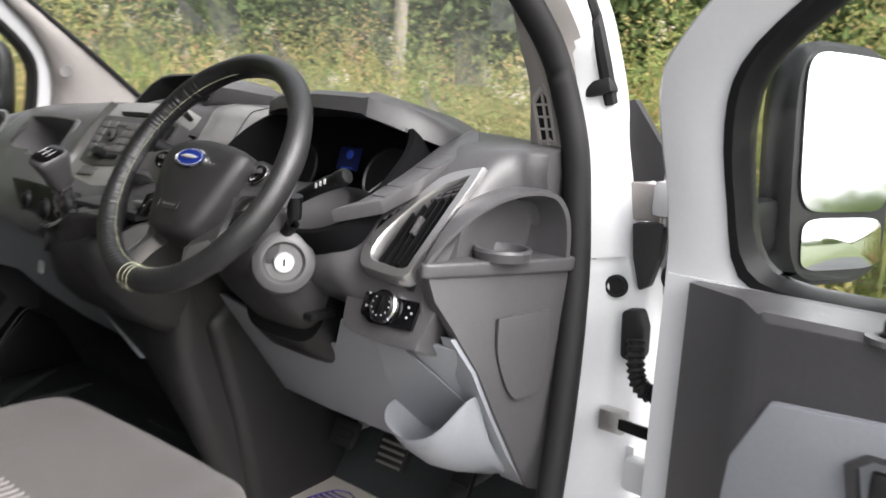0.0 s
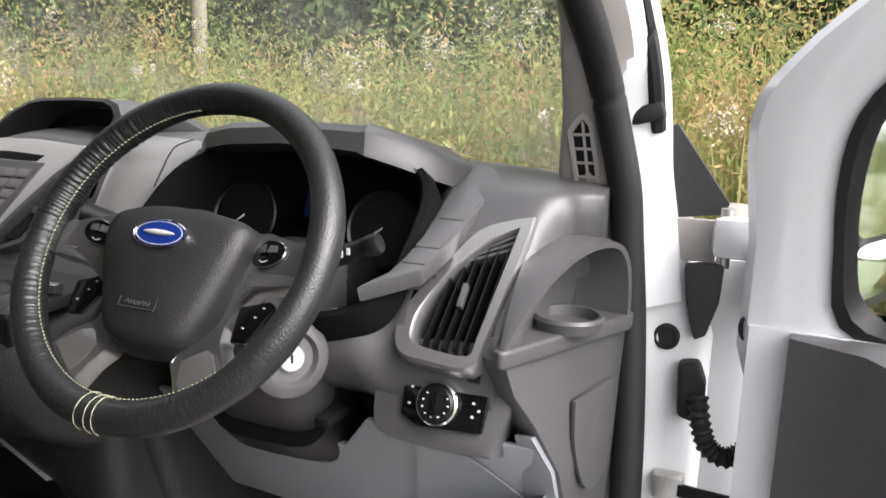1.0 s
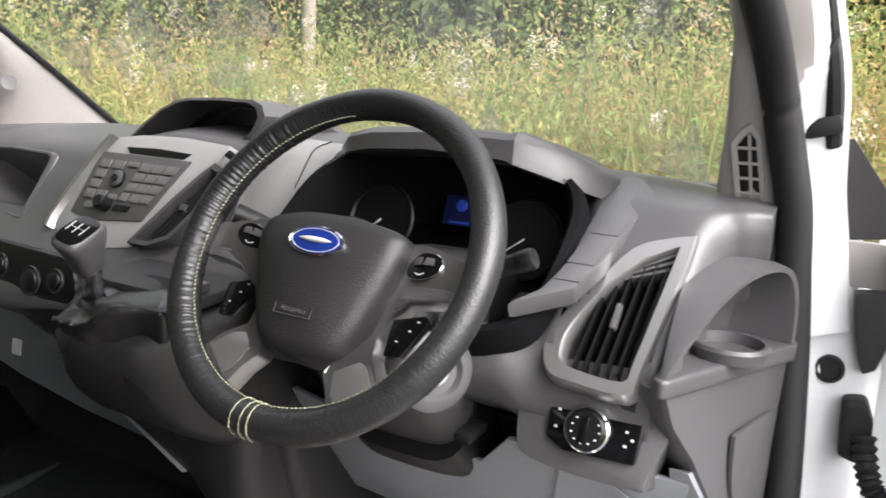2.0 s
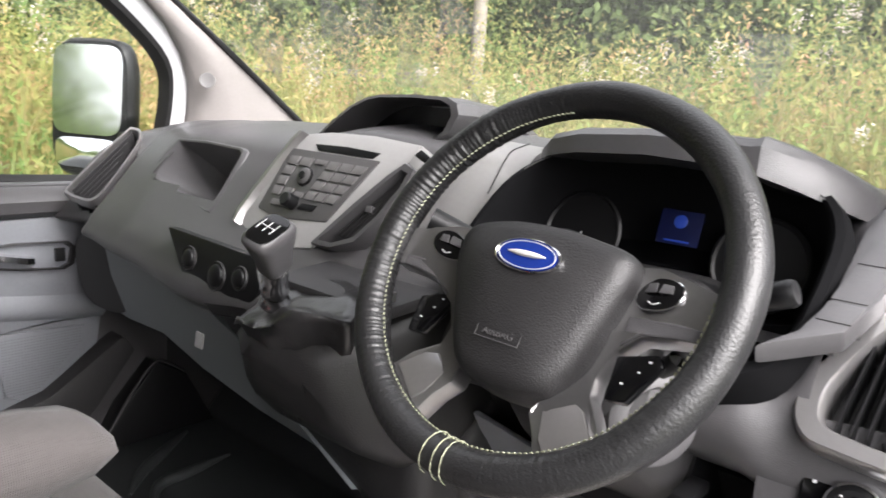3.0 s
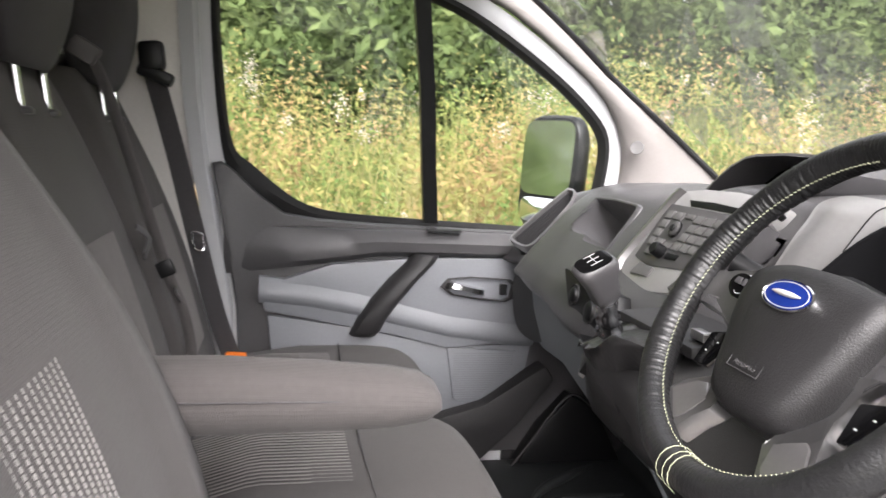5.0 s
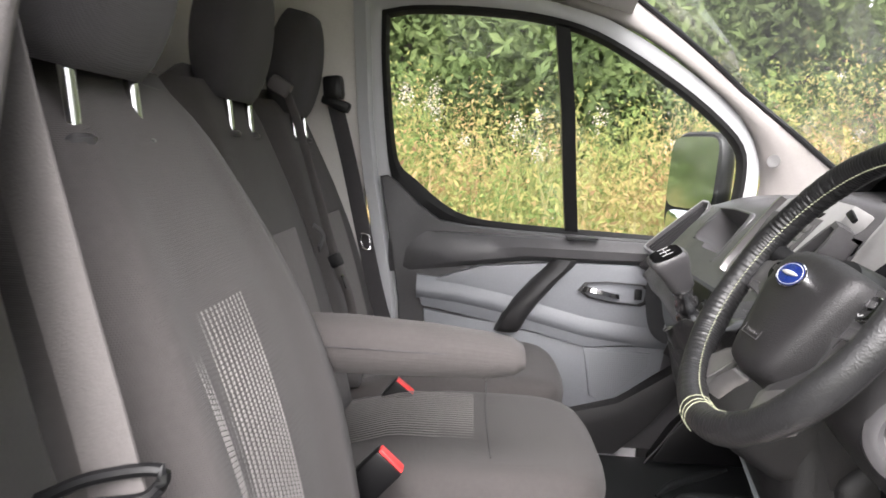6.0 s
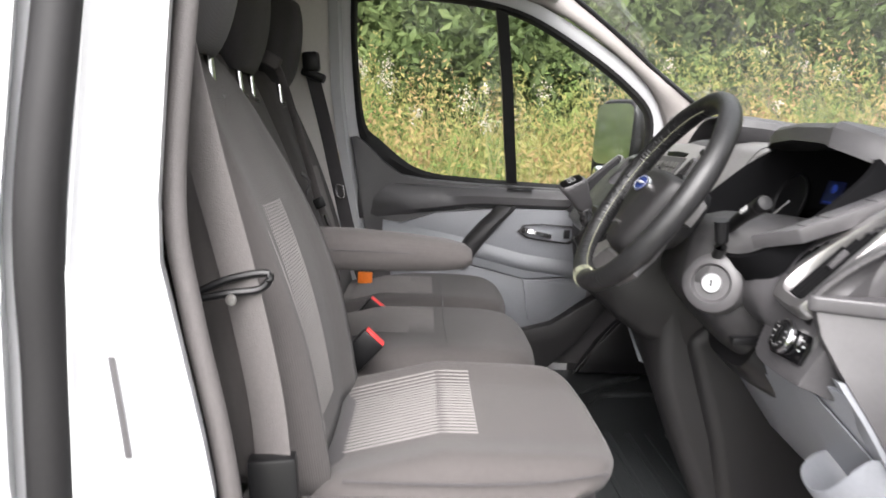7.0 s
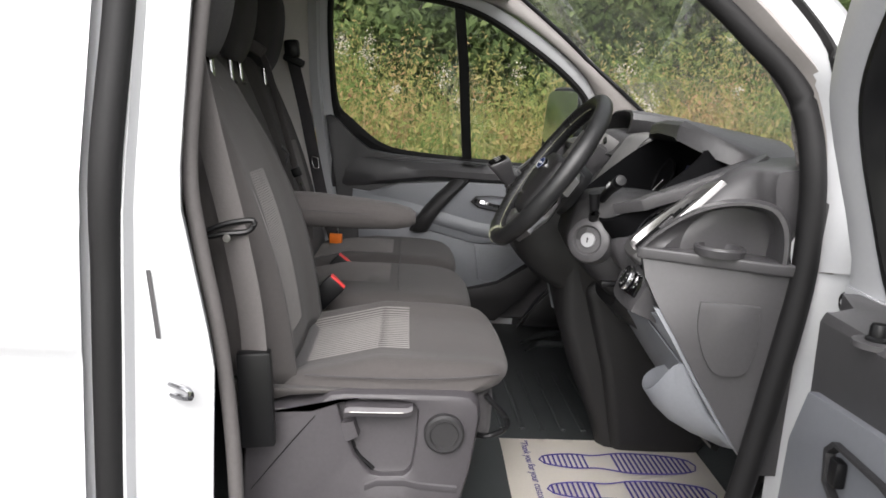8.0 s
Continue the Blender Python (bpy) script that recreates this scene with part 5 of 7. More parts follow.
def cushion_bm(x0, x1, y0, y1, top, bottom, bolster=0.0, crown=0.02, drop=0.05):
    """A seat cushion: rounded front, raised sides, a softly crowned top."""
    xc, hw = (x0 + x1) / 2, (x1 - x0) / 2
    rings = []
    prof = [(0.0, 0.35), (0.0, 0.75), (0.015, 0.93), (0.05, 0.985), (0.2, 1.0), (0.5, 1.0), (0.75, 1.0), (0.84, 0.992), (0.90, 0.97), (0.945, 0.93), (0.975, 0.87), (0.992, 0.79), (1.0, 0.68), (0.998, 0.56), (0.99, 0.45), (0.95, 0.2), (0.88, 0.05), (0.8, 0.0), (0.3, 0.0), (0.05, 0.05)]
    for k in range(41):
        u = math.sin(math.pi / 2 * (-1 + k / 20))
        lift = bolster * max(0.0, (abs(u) - 0.40) / 0.60) ** 2.0 * (1 - abs(u) ** 10) + crown * (1 - u * u) - 0.05 * abs(u) ** 9
        ring = []
        for py, pz in prof:
            y = y0 + (y1 - y0) * py * (1 - (0.11 * abs(u) ** 4 + 0.10 * abs(u) ** 14) * max(0.0, min(1.0, (py - 0.5) * 3)))
            z = bottom + (top - bottom) * pz
            if pz > 0.5:
                z += lift * min(1, (pz - 0.5) * 2.4) - drop * max(0, 0.35 - py) * 1.2
            mid_z = bottom + 0.45 * (top - bottom)
            z = mid_z + (z - mid_z) * max(0.12, math.sqrt(max(0.0, 1 - abs(u) ** 14)))
            ring.append((xc + u * hw * (1 - 0.03 * (1 - pz)), y, z))
        rings.append(ring)
    return loft(rings)


def back_bm(xc, hw, foot, head, thick, bolster=0.05, top_narrow=0.78, curve=0.03):
    """A backrest from its foot (y, z) to its head, with padded sides and a rounded top."""
    rings = []
    for k in range(23):
        v = k / 22
        vv = v if v < 0.9 else 0.9 + (v - 0.9) * 0.9
        w = hw * (1 - (1 - top_narrow) * max(0, (v - 0.45) / 0.55) ** 1.6)
        w *= 1 - 0.22 * max(0, (v - 0.9) / 0.1) ** 2
        y = foot[0] + (head[0] - foot[0]) * vv + curve * math.sin(math.pi * vv)
        z = foot[1] + (head[1] - foot[1]) * vv
        b = bolster * (1 - 0.75 * max(0, (v - 0.35) / 0.65))
        t = thick * (1 - 0.55 * max(0, (v - 0.88) / 0.12) ** 1.5)
        ring = []
        for i in range(15):
            u = -1 + i / 7
            f = b * max(0, (abs(u) - 0.5) / 0.5) ** 1.2 * (1 - abs(u) ** 12 * 0.9) + 0.012 * (1 - u * u)
            ring.append((xc + u * w, y + f - 0.035 * abs(u) ** 10, z - f * 0.25))
        for i in range(9):
            u = 1 - i / 4
            ring.append((xc + u * w * 0.97, y - t + 0.04 * abs(u) ** 4, z + 0.02))
        rings.append(ring)
    return loft(rings)


def rib_panel(name, parent, P, a0, a1, b0, b1, count, r, along_b=True, skew=0.0, dots=0):
    """Raised pale ribs woven into a panel of the cloth."""
    bm = bmesh.new()
    for k in range(count):
        s = (k + 0.5) / count
        if along_b:
            a = a0 + (a1 - a0) * s
            line = [P(a + skew * q, b0 + (b1 - b0) * q) for q in (j / 12 for j in range(13))]
        else:
            b = b0 + (b1 - b0) * s
            line = [P(a0 + (a1 - a0) * q, b) for q in (j / 12 for j in range(13))]
        if dots:
            for q in range(dots):
                bm = tube([P(a + skew * q / dots, b0 + (b1 - b0) * q / dots), P(a + skew * q / dots, b0 + (b1 - b0) * (q + 0.74) / dots)], r, 4, 1, bm=bm)
        else:
            bm = tube(line, r, 5, 1, bm=bm)
    return tagged(part(name, bm, M_STRIPE, parent, "pale woven ribs"), kind="stuff")


def headrest(parent, c, hw, h, d, tilt=-12):
    rings = []
    for k in range(15):
        v = k / 14
        s = math.sin(math.pi * (0.07 + 0.86 * v)) ** 0.32
        ring = ring_line((0, -0.02 * v, (v - 0.5) * h), (1, 0, 0), (0, 1, 0), hw * s * (1 - 0.10 * v), d * s, 3.6, 32)
        rings.append([p + Vector((0, 0.01 * math.cos(p.x / hw * 1.5), 0)) for p in ring])
    bm = loft(rings)
    bm.transform(pose(*c, tilt, 0, 0))
    hr = part("headrest", bm, M_CLOTH2, parent, "dark cloth headrest", sharp=180)
    for sx in (-1, 1):
        part("post", tube([(c[0] + sx * 0.058, c[1] + 0.012, c[2] - h / 2 - 0.075), (c[0] + sx * 0.058, c[1], c[2] - h / 2 + 0.02)], 0.0072, 12, 1), M_CHROME, hr, "chrome post")
        part("post_guide", lathe([(0.017, 0.0), (0.018, 0.006), (0.014, 0.010), (0.008, 0.011)], (c[0] + sx * 0.058, c[1] + 0.010, c[2] - h / 2 - 0.068), (0, -0.15, 1), 16), M_DASH2, hr)
    return hr


# driver's seat
ds = thing("driver_seat", (0.47, 0.45, 0.48), "charcoal cloth driver's seat with ribbed panels and armrest", "seat")
cush = part("cushion", cushion_bm(0.225, 0.728, 0.235, 0.745, 0.836, 0.785, 0.055, 0.0, 0.22), M_CLOTH, ds, sharp=180)


def cushion_top(a, b):
    u, py = (a - 0.4765) / 0.2515, (b - 0.235) / 0.51
    lift = 0.055 * max(0.0, (abs(u) - 0.40) / 0.60) ** 2 * (1 - abs(u) ** 10) - 0.05 * abs(u) ** 9
    fall = 0.264 * (0.35 - py) if py < 0.2 else 0.132 * max(0.0, 0.5 - py)
    return Vector((a, b, 0.8352 + lift - fall))


rib_panel("ribbed_panel", cush, cushion_top, 0.305, 0.580, 0.290, 0.547, 22, 0.0028)
part("cushion_pan", box((0.47, 0.50, 0.745), (0.42, 0.42, 0.11), 0.03, segments=3), M_CLOTH2, cush, "dark cloth below the cushion's front")
part("seam", tube([(0.712, 0.36, 0.822), (0.722, 0.5, 0.826), (0.722, 0.62, 0.832), (0.700, 0.712, 0.836)], 0.0016, 6, 4), M_CLOTH2, cush)
seat_back = part("backrest", back_bm(0.475, 0.245, (0.315, 0.80), (0.112, 1.378), 0.13, 0.060, 0.62, 0.035), M_CLOTH, ds, sharp=180)


def back_face(a, b):
    v = (b - 0.80) / 0.565
    y = 0.315 - 0.20 * v + 0.035 * math.sin(math.pi * v)
    f = 0.012 * (1 - (a / 0.245) ** 2) + 0.060 * (1 - 0.75 * max(0, (v - 0.35) / 0.65)) * max(0, (abs(a / 0.245) - 0.5) / 0.5) ** 1.2
    return Vector((0.475 + a, y + f + 0.0006, b - f * 0.25))


rib_panel("ribbed_panel", seat_back, lambda a, b: back_face(a, b), -0.015, 0.165, 0.86, 1.168, 17, 0.0018, dots=70)
part("seam", tube([back_face(0.135, z) for z in (0.86, 0.95, 1.05, 1.15, 1.25, 1.32)], 0.0016, 6, 3), M_CLOTH2, seat_back)
headrest(ds, (0.560, 0.130, 1.488), 0.130, 0.225, 0.052)
arm = part("armrest", loft([[Vector((0.205 + a, y, 1.045 + dz + z * k)) for a, z in ((-0.032, -0.03), (-0.042, 0.0), (-0.034, 0.032), (0.0, 0.042), (0.034, 0.032), (0.042, 0.0), (0.032, -0.03), (0.0, -0.038))] for y, k, dz in ((0.20, 0.8, 0.0), (0.23, 1.05, 0.0), (0.32, 1.05, 0.0), (0.42, 0.95, -0.002), (0.50, 0.80, -0.004), (0.535, 0.6, -0.004), (0.55, 0.3, -0.003))]), M_CLOTH, ds, "folded-down cloth armrest", sharp=180)
part("seam", tube([(0.247, 0.25, 1.052), (0.246, 0.4, 1.050), (0.240, 0.52, 1.047)], 0.0012, 5, 3), M_CLOTH2, arm)
BASE = [(0.262, 0.755), (0.278, 0.768), (0.372, 0.775), (0.390, 0.784), (0.412, 0.803), (0.54, 0.808), (0.655, 0.810), (0.674, 0.800), (0.680, 0.765), (0.668, 0.66), (0.655, 0.60), (0.650, 0.50), (0.45, 0.49), (0.258, 0.50), (0.256, 0.62)]
RECESS = [(0.424, 0.778), (0.430, 0.786), (0.446, 0.789), (0.47, 0.790), (0.50, 0.791), (0.53, 0.791), (0.556, 0.789), (0.566, 0.776), (0.566, 0.72), (0.560, 0.664), (0.548, 0.650), (0.510, 0.646), (0.486, 0.650), (0.458, 0.684), (0.436, 0.738)]


def around(pts, n=60):
    """n points evenly along a closed outline, from its first point."""
    p = [Vector((a, b, 0)) for a, b in pts + pts[:1]]
    cum = [0.0]
    for a, b in zip(p, p[1:]):
        cum.append(cum[-1] + (b - a).length)
    out = []
    for k in range(n):
        d = cum[-1] * k / n
        i = max(j for j in range(len(cum) - 1) if cum[j] <= d)
        q = p[i].lerp(p[i + 1], (d - cum[i]) / (cum[i + 1] - cum[i]))
        out.append((q.x, q.y))
    return out


bo, ri = around(BASE), around(RECESS)
rings = [[(x, y + 0.0 * z, z) for y, z in bo] for x in (0.24, 0.726)]
rings += [[(0.738, 0.47 + (y - 0.47) * 0.975, 0.67 + (z - 0.67) * 0.965) for y, z in bo], [(0.741, 0.47 + (y - 0.47) * 0.93, 0.67 + (z - 0.67) * 0.91) for y, z in bo],
          [(0.741, y + (y - 0.50) * 0.10, z + (z - 0.72) * 0.08) for y, z in ri], [(0.738, y + (y - 0.50) * 0.03, z + (z - 0.72) * 0.02) for y, z in ri], [(0.722, y, z) for y, z in ri], [(0.720, 0.50 + (y - 0.50) * 0.9, 0.72 + (z - 0.72) * 0.9) for y, z in ri]]
base = part("seat_base", loft(rings), M_BASE, ds, "dark plastic seat base cover", sharp=45)
part("recline_lever", loft([[(0.722, y, z - 0.010), (0.752, y, z - 0.014), (0.757, y, z - 0.004), (0.752, y, z + 0.003), (0.722, y, z + 0.006)] for y, z in ((0.437, 0.776), (0.446, 0.779), (0.50, 0.780), (0.546, 0.781), (0.556, 0.786))]), M_BASE, base, "seat tilt lever")
part("lever_wear", tube([(0.7575, 0.446, 0.7745), (0.7578, 0.48, 0.7755), (0.7575, 0.540, 0.7770)], 0.0006, 5, 4), M_METAL, base, "worn bright edge of the lever")
part("lever_arm", loft([[(0.722, 0.428, 0.745), (0.742, 0.430, 0.745), (0.742, 0.452, 0.750), (0.722, 0.455, 0.750)], [(0.722, 0.436, 0.712), (0.742, 0.440, 0.710), (0.742, 0.462, 0.722), (0.722, 0.465, 0.722)]]), M_BASE, base)
part("lever_slot", tube([(0.723, 0.450, 0.706), (0.723, 0.462, 0.680), (0.723, 0.492, 0.652)], 0.004, 8, 4), M_BLACK, base)
part("base_ledge", loft([[(0.739, y, z), (0.744, y, z - 0.004), (0.744, y, z - 0.012), (0.739, y, z - 0.020)] for y, z in ((0.478, 0.634), (0.50, 0.644), (0.55, 0.646), (0.575, 0.640), (0.645, 0.636))]), M_BASE, base)
part("base_seam", tube([(0.7405, 0.385, 0.758), (0.7412, 0.34, 0.70), (0.7405, 0.275, 0.612)], 0.0013, 5, 2), M_BLACK, base)
part("lumbar_knob", lathe([(0.036, 0.0), (0.036, 0.016), (0.032, 0.020), (0.026, 0.020), (0.024, 0.016), (0.001, 0.016)], (0.738, 0.615, 0.738), (1, 0, 0), 32), M_DASH, base, "round lumbar knob")
part("slide_bar", tube([(0.70, 0.69, 0.795), (0.70, 0.735, 0.745), (0.69, 0.715, 0.715), (0.66, 0.68, 0.705), (0.45, 0.68, 0.700)], 0.0055, 8, 4), M_BLACK, ds, "black seat slide bar")
for x in (0.27, 0.69):
    part("rail", box((x, 0.45, 0.492), (0.035, 0.42, 0.03), 0.004), M_BLACK, ds)


def buckle(x, y, z, tilt, label, red=True):
    b = thing("belt_buckle", (x, y, z - 0.12), label, "seat belt buckle", "belt buckles")
    bm = box((0, 0, 0), (0.030, 0.052, 0.085), 0.006)
    bm.transform(pose(x, y, z, tilt, 0, 0))
    part("housing", bm, M_BLACK, b)
    bm = box((0, 0, 0.0435), (0.022, 0.046, 0.006), 0.002)
    bm.transform(pose(x, y, z, tilt, 0, 0))
    part("release_button", bm, M_RED if red else M_ORANGE, b, "red release button" if red else "orange tag")
    bm = box((0, 0, -0.085), (0.012, 0.035, 0.10), 0.004)
    bm.transform(pose(x, y, z, tilt, 0, 0))
    part("stalk", bm, M_METAL, b)


buckle(0.165, 0.338, 0.832, -42, "black driver's belt buckle with a red button")
buckle(-0.33, 0.318, 0.785, -38, "black passenger belt buckle with a red button")

# passengers' bench
pb = thing("passenger_bench", (-0.37, 0.4, 0.48), "charcoal cloth double passenger bench with ribbed panels", "bench seat")
for x0, x1, ytop in ((-0.405, 0.105, 0.728), (-0.885, -0.415, 0.715)):
    xc = -0.195 if x1 > 0 else -0.625
    c = part("cushion", cushion_bm(x0, x1, 0.14, ytop, 0.805, 0.66, 0.018, 0.008, 0.14), M_CLOTH, pb, sharp=180)
    rib_panel("ribbed_panel", c, lambda a, b, xc=xc: Vector((xc + a, b, 0.8135 - 0.168 * max(0.0, 0.35 - (b - 0.14) / 0.58) - 0.008 * (a / 0.25) ** 2)), -0.13, 0.13, 0.22, 0.492, 22, 0.0012)
    part("seam", tube([(xc - 0.21, 0.52, 0.8125), (xc, 0.515, 0.8165), (xc + 0.21, 0.52, 0.8125)], 0.0015, 5, 4), M_CLOTH2, c)
for xc, hw in ((-0.15, 0.235), (-0.64, 0.235)):
    b = part("backrest", back_bm(xc, hw, (0.215, 0.78), (-0.005, 1.432), 0.12, 0.03, 0.80, 0.02), M_CLOTH, pb, sharp=180)
    rib_panel("ribbed_panel", b, lambda a, z, xc=xc: Vector((xc + a, 0.215 - 0.22 * ((z - 0.78) / 0.652) + 0.02 * math.sin(math.pi * (z - 0.78) / 0.652) + 0.0135, z)), -0.09, 0.09, 0.86, 1.16, 20, 0.0011)
    part("seat_back_shell", box((xc, -0.02, 1.02), (hw * 1.75, 0.05, 0.60), 0.02, (18, 0, 0)), M_DASH, pb)
headrest(pb, (-0.145, 0.030, 1.515), 0.130, 0.235, 0.052)
headrest(pb, (-0.615, 0.030, 1.515), 0.130, 0.235, 0.052)
part("bench_base", box((-0.39, 0.40, 0.575), (0.95, 0.50, 0.19), 0.02), M_BLACK, pb)
part("pull_tab", tube([(-0.34, 0.135, 1.155), (-0.345, 0.155, 1.135), (-0.33, 0.15, 1.105)], 0, steps=4, flat=(0.018, 0.002, (1, 0, 0))), M_CLOTH2, pb)

# seat belts
belt = thing("seat_belt", (0.80, 0.16, 1.35), "grey webbing driver's seat belt hanging at the pillar", "seat belt")
part("webbing", tube([(0.775, 0.120, 1.62), (0.77, 0.172, 1.37), (0.765, 0.205, 1.23), (0.765, 0.245, 1.08), (0.770, 0.278, 0.92), (0.775, 0.290, 0.74)], 0, steps=6, flat=(0.023, 0.0016, (0.25, 1, 0.2))), M_BELT, belt)
part("anchor_cover", box((0.777, 0.288, 0.80), (0.028, 0.058, 0.17), 0.006, (4, 0, 6)), M_BLACK, belt)
part("guide", tube([(0.775, 0.196, 1.082), (0.772, 0.232, 1.098), (0.772, 0.276, 1.106), (0.774, 0.268, 1.088), (0.777, 0.232, 1.082), (0.778, 0.200, 1.075)], 0.0048, 8, 5), M_BLACK, belt, "black belt tongue")
part("stop_button", lathe([(0.007, 0.0), (0.006, 0.003), (0.001, 0.0035)], (0.792, 0.238, 1.078), (1, -0.3, 0), 16), M_METAL, belt)
belt2 = thing("seat_belt", (-0.80, 0.16, 1.30), "dark webbing passenger belt with a bright tongue", "seat belt")
part("webbing", tube([(-0.690, 0.100, 1.463), (-0.690, 0.150, 1.28), (-0.692, 0.188, 1.12), (-0.695, 0.235, 0.93), (-0.70, 0.275, 0.81)], 0, steps=6, flat=(0.021, 0.0016, (0.2, 1, 0.3))), M_CLOTH2, belt2)
part("shoulder_guide", box((-0.692, 0.104, 1.470), (0.05, 0.050, 0.060), 0.012, (6, 0, 0)), M_BLACK, belt2)
part("shoulder_guide", box((-0.690, 0.112, 1.432), (0.04, 0.075, 0.028), 0.010, (-20, 0, 0)), M_BLACK, belt2)
part("tongue", tube([(-0.678, 0.188, 1.105), (-0.676, 0.192, 1.070), (-0.676, 0.212, 1.066), (-0.678, 0.208, 1.100), (-0.678, 0.188, 1.105)], 0.003, 8, 2), M_CHROME, belt2, "bright metal tongue")
part("orange_tag", box((-0.688, 0.282, 0.815), (0.016, 0.045, 0.036), 0.003, (0, 0, -10)), M_ORANGE, belt2, "orange buckle tag")
belt3 = thing("seat_belt", (-0.40, 0.06, 1.40), "grey webbing centre belt over the bench back", "seat belt")
part("webbing", tube([(-0.395, 0.020, 1.455), (-0.395, 0.064, 1.42), (-0.392, 0.120, 1.258), (-0.392, 0.176, 1.075), (-0.40, 0.21, 0.98), (-0.41, 0.225, 0.86)], 0, steps=5, flat=(0.011, 0.0015, (0.5, 1, 0.2))), M_BELT, belt3)
part("loop", box((-0.395, 0.045, 1.445), (0.03, 0.05, 0.035), 0.010, (-30, 0, 0)), M_BELT, belt3)
part("slider", box((-0.390, 0.176, 1.075), (0.014, 0.030, 0.030), 0.005, (25, 0, 0)), M_BLACK, belt3)
part("tongue", box((-0.388, 0.196, 1.030), (0.012, 0.006, 0.036), 0.003, (18, 20, 0)), M_CHROME, belt3, "bright metal tongue")

# ---------------------------------------------------------------- doors
WIN = [(0.232, 1.66), (0.30, 1.672), (0.45, 1.674), (0.60, 1.664), (0.72, 1.640), (0.83, 1.595), (0.98, 1.512), (1.09, 1.438), (1.165, 1.370), (1.188, 1.30), (1.185, 1.18), (1.16, 1.112), (1.08, 1.106), (0.90, 1.112), (0.76, 1.117), (0.60, 1.124), (0.49, 1.133), (0.42, 1.152), (0.36, 1.188), (0.30, 1.235), (0.262, 1.275), (0.246, 1.34), (0.236, 1.45), (0.230, 1.56)]
RIMO = [(0.175, 1.70), (0.30, 1.72), (0.45, 1.724), (0.61, 1.714), (0.745, 1.688), (0.865, 1.640), (1.015, 1.556), (1.13, 1.478), (1.215, 1.395), (1.240, 1.30), (1.245, 1.18), (1.245, 1.02), (1.08, 1.02), (0.90, 1.02), (0.76, 1.02), (0.60, 1.02), (0.49, 1.02), (0.40, 1.02), (0.30, 1.02), (0.19, 1.05), (0.183, 1.20), (0.180, 1.34), (0.177, 1.45), (0.175, 1.58)]


def softened(pts):
    line = smooth_line([Vector((a, b, 0)) for a, b in pts + pts[:1]], 3)[:-1]
    return [(p.x, p.y) for p in line]


DRIVER_WIN = softened(WIN[:6] + [(0.97, 1.490), (1.075, 1.418), (1.136, 1.358), (1.154, 1.29), (1.152, 1.20), (1.136, 1.128), (1.07, 1.106)] + WIN[13:])
DRIVER_RIM = softened(RIMO[:6] + [(1.03, 1.556), (1.15, 1.470), (1.228, 1.398), (1.262, 1.335), (1.256, 1.20), (1.245, 1.02), (1.08, 1.02)] + RIMO[13:])
WIN, RIMO = softened(WIN), softened(RIMO)


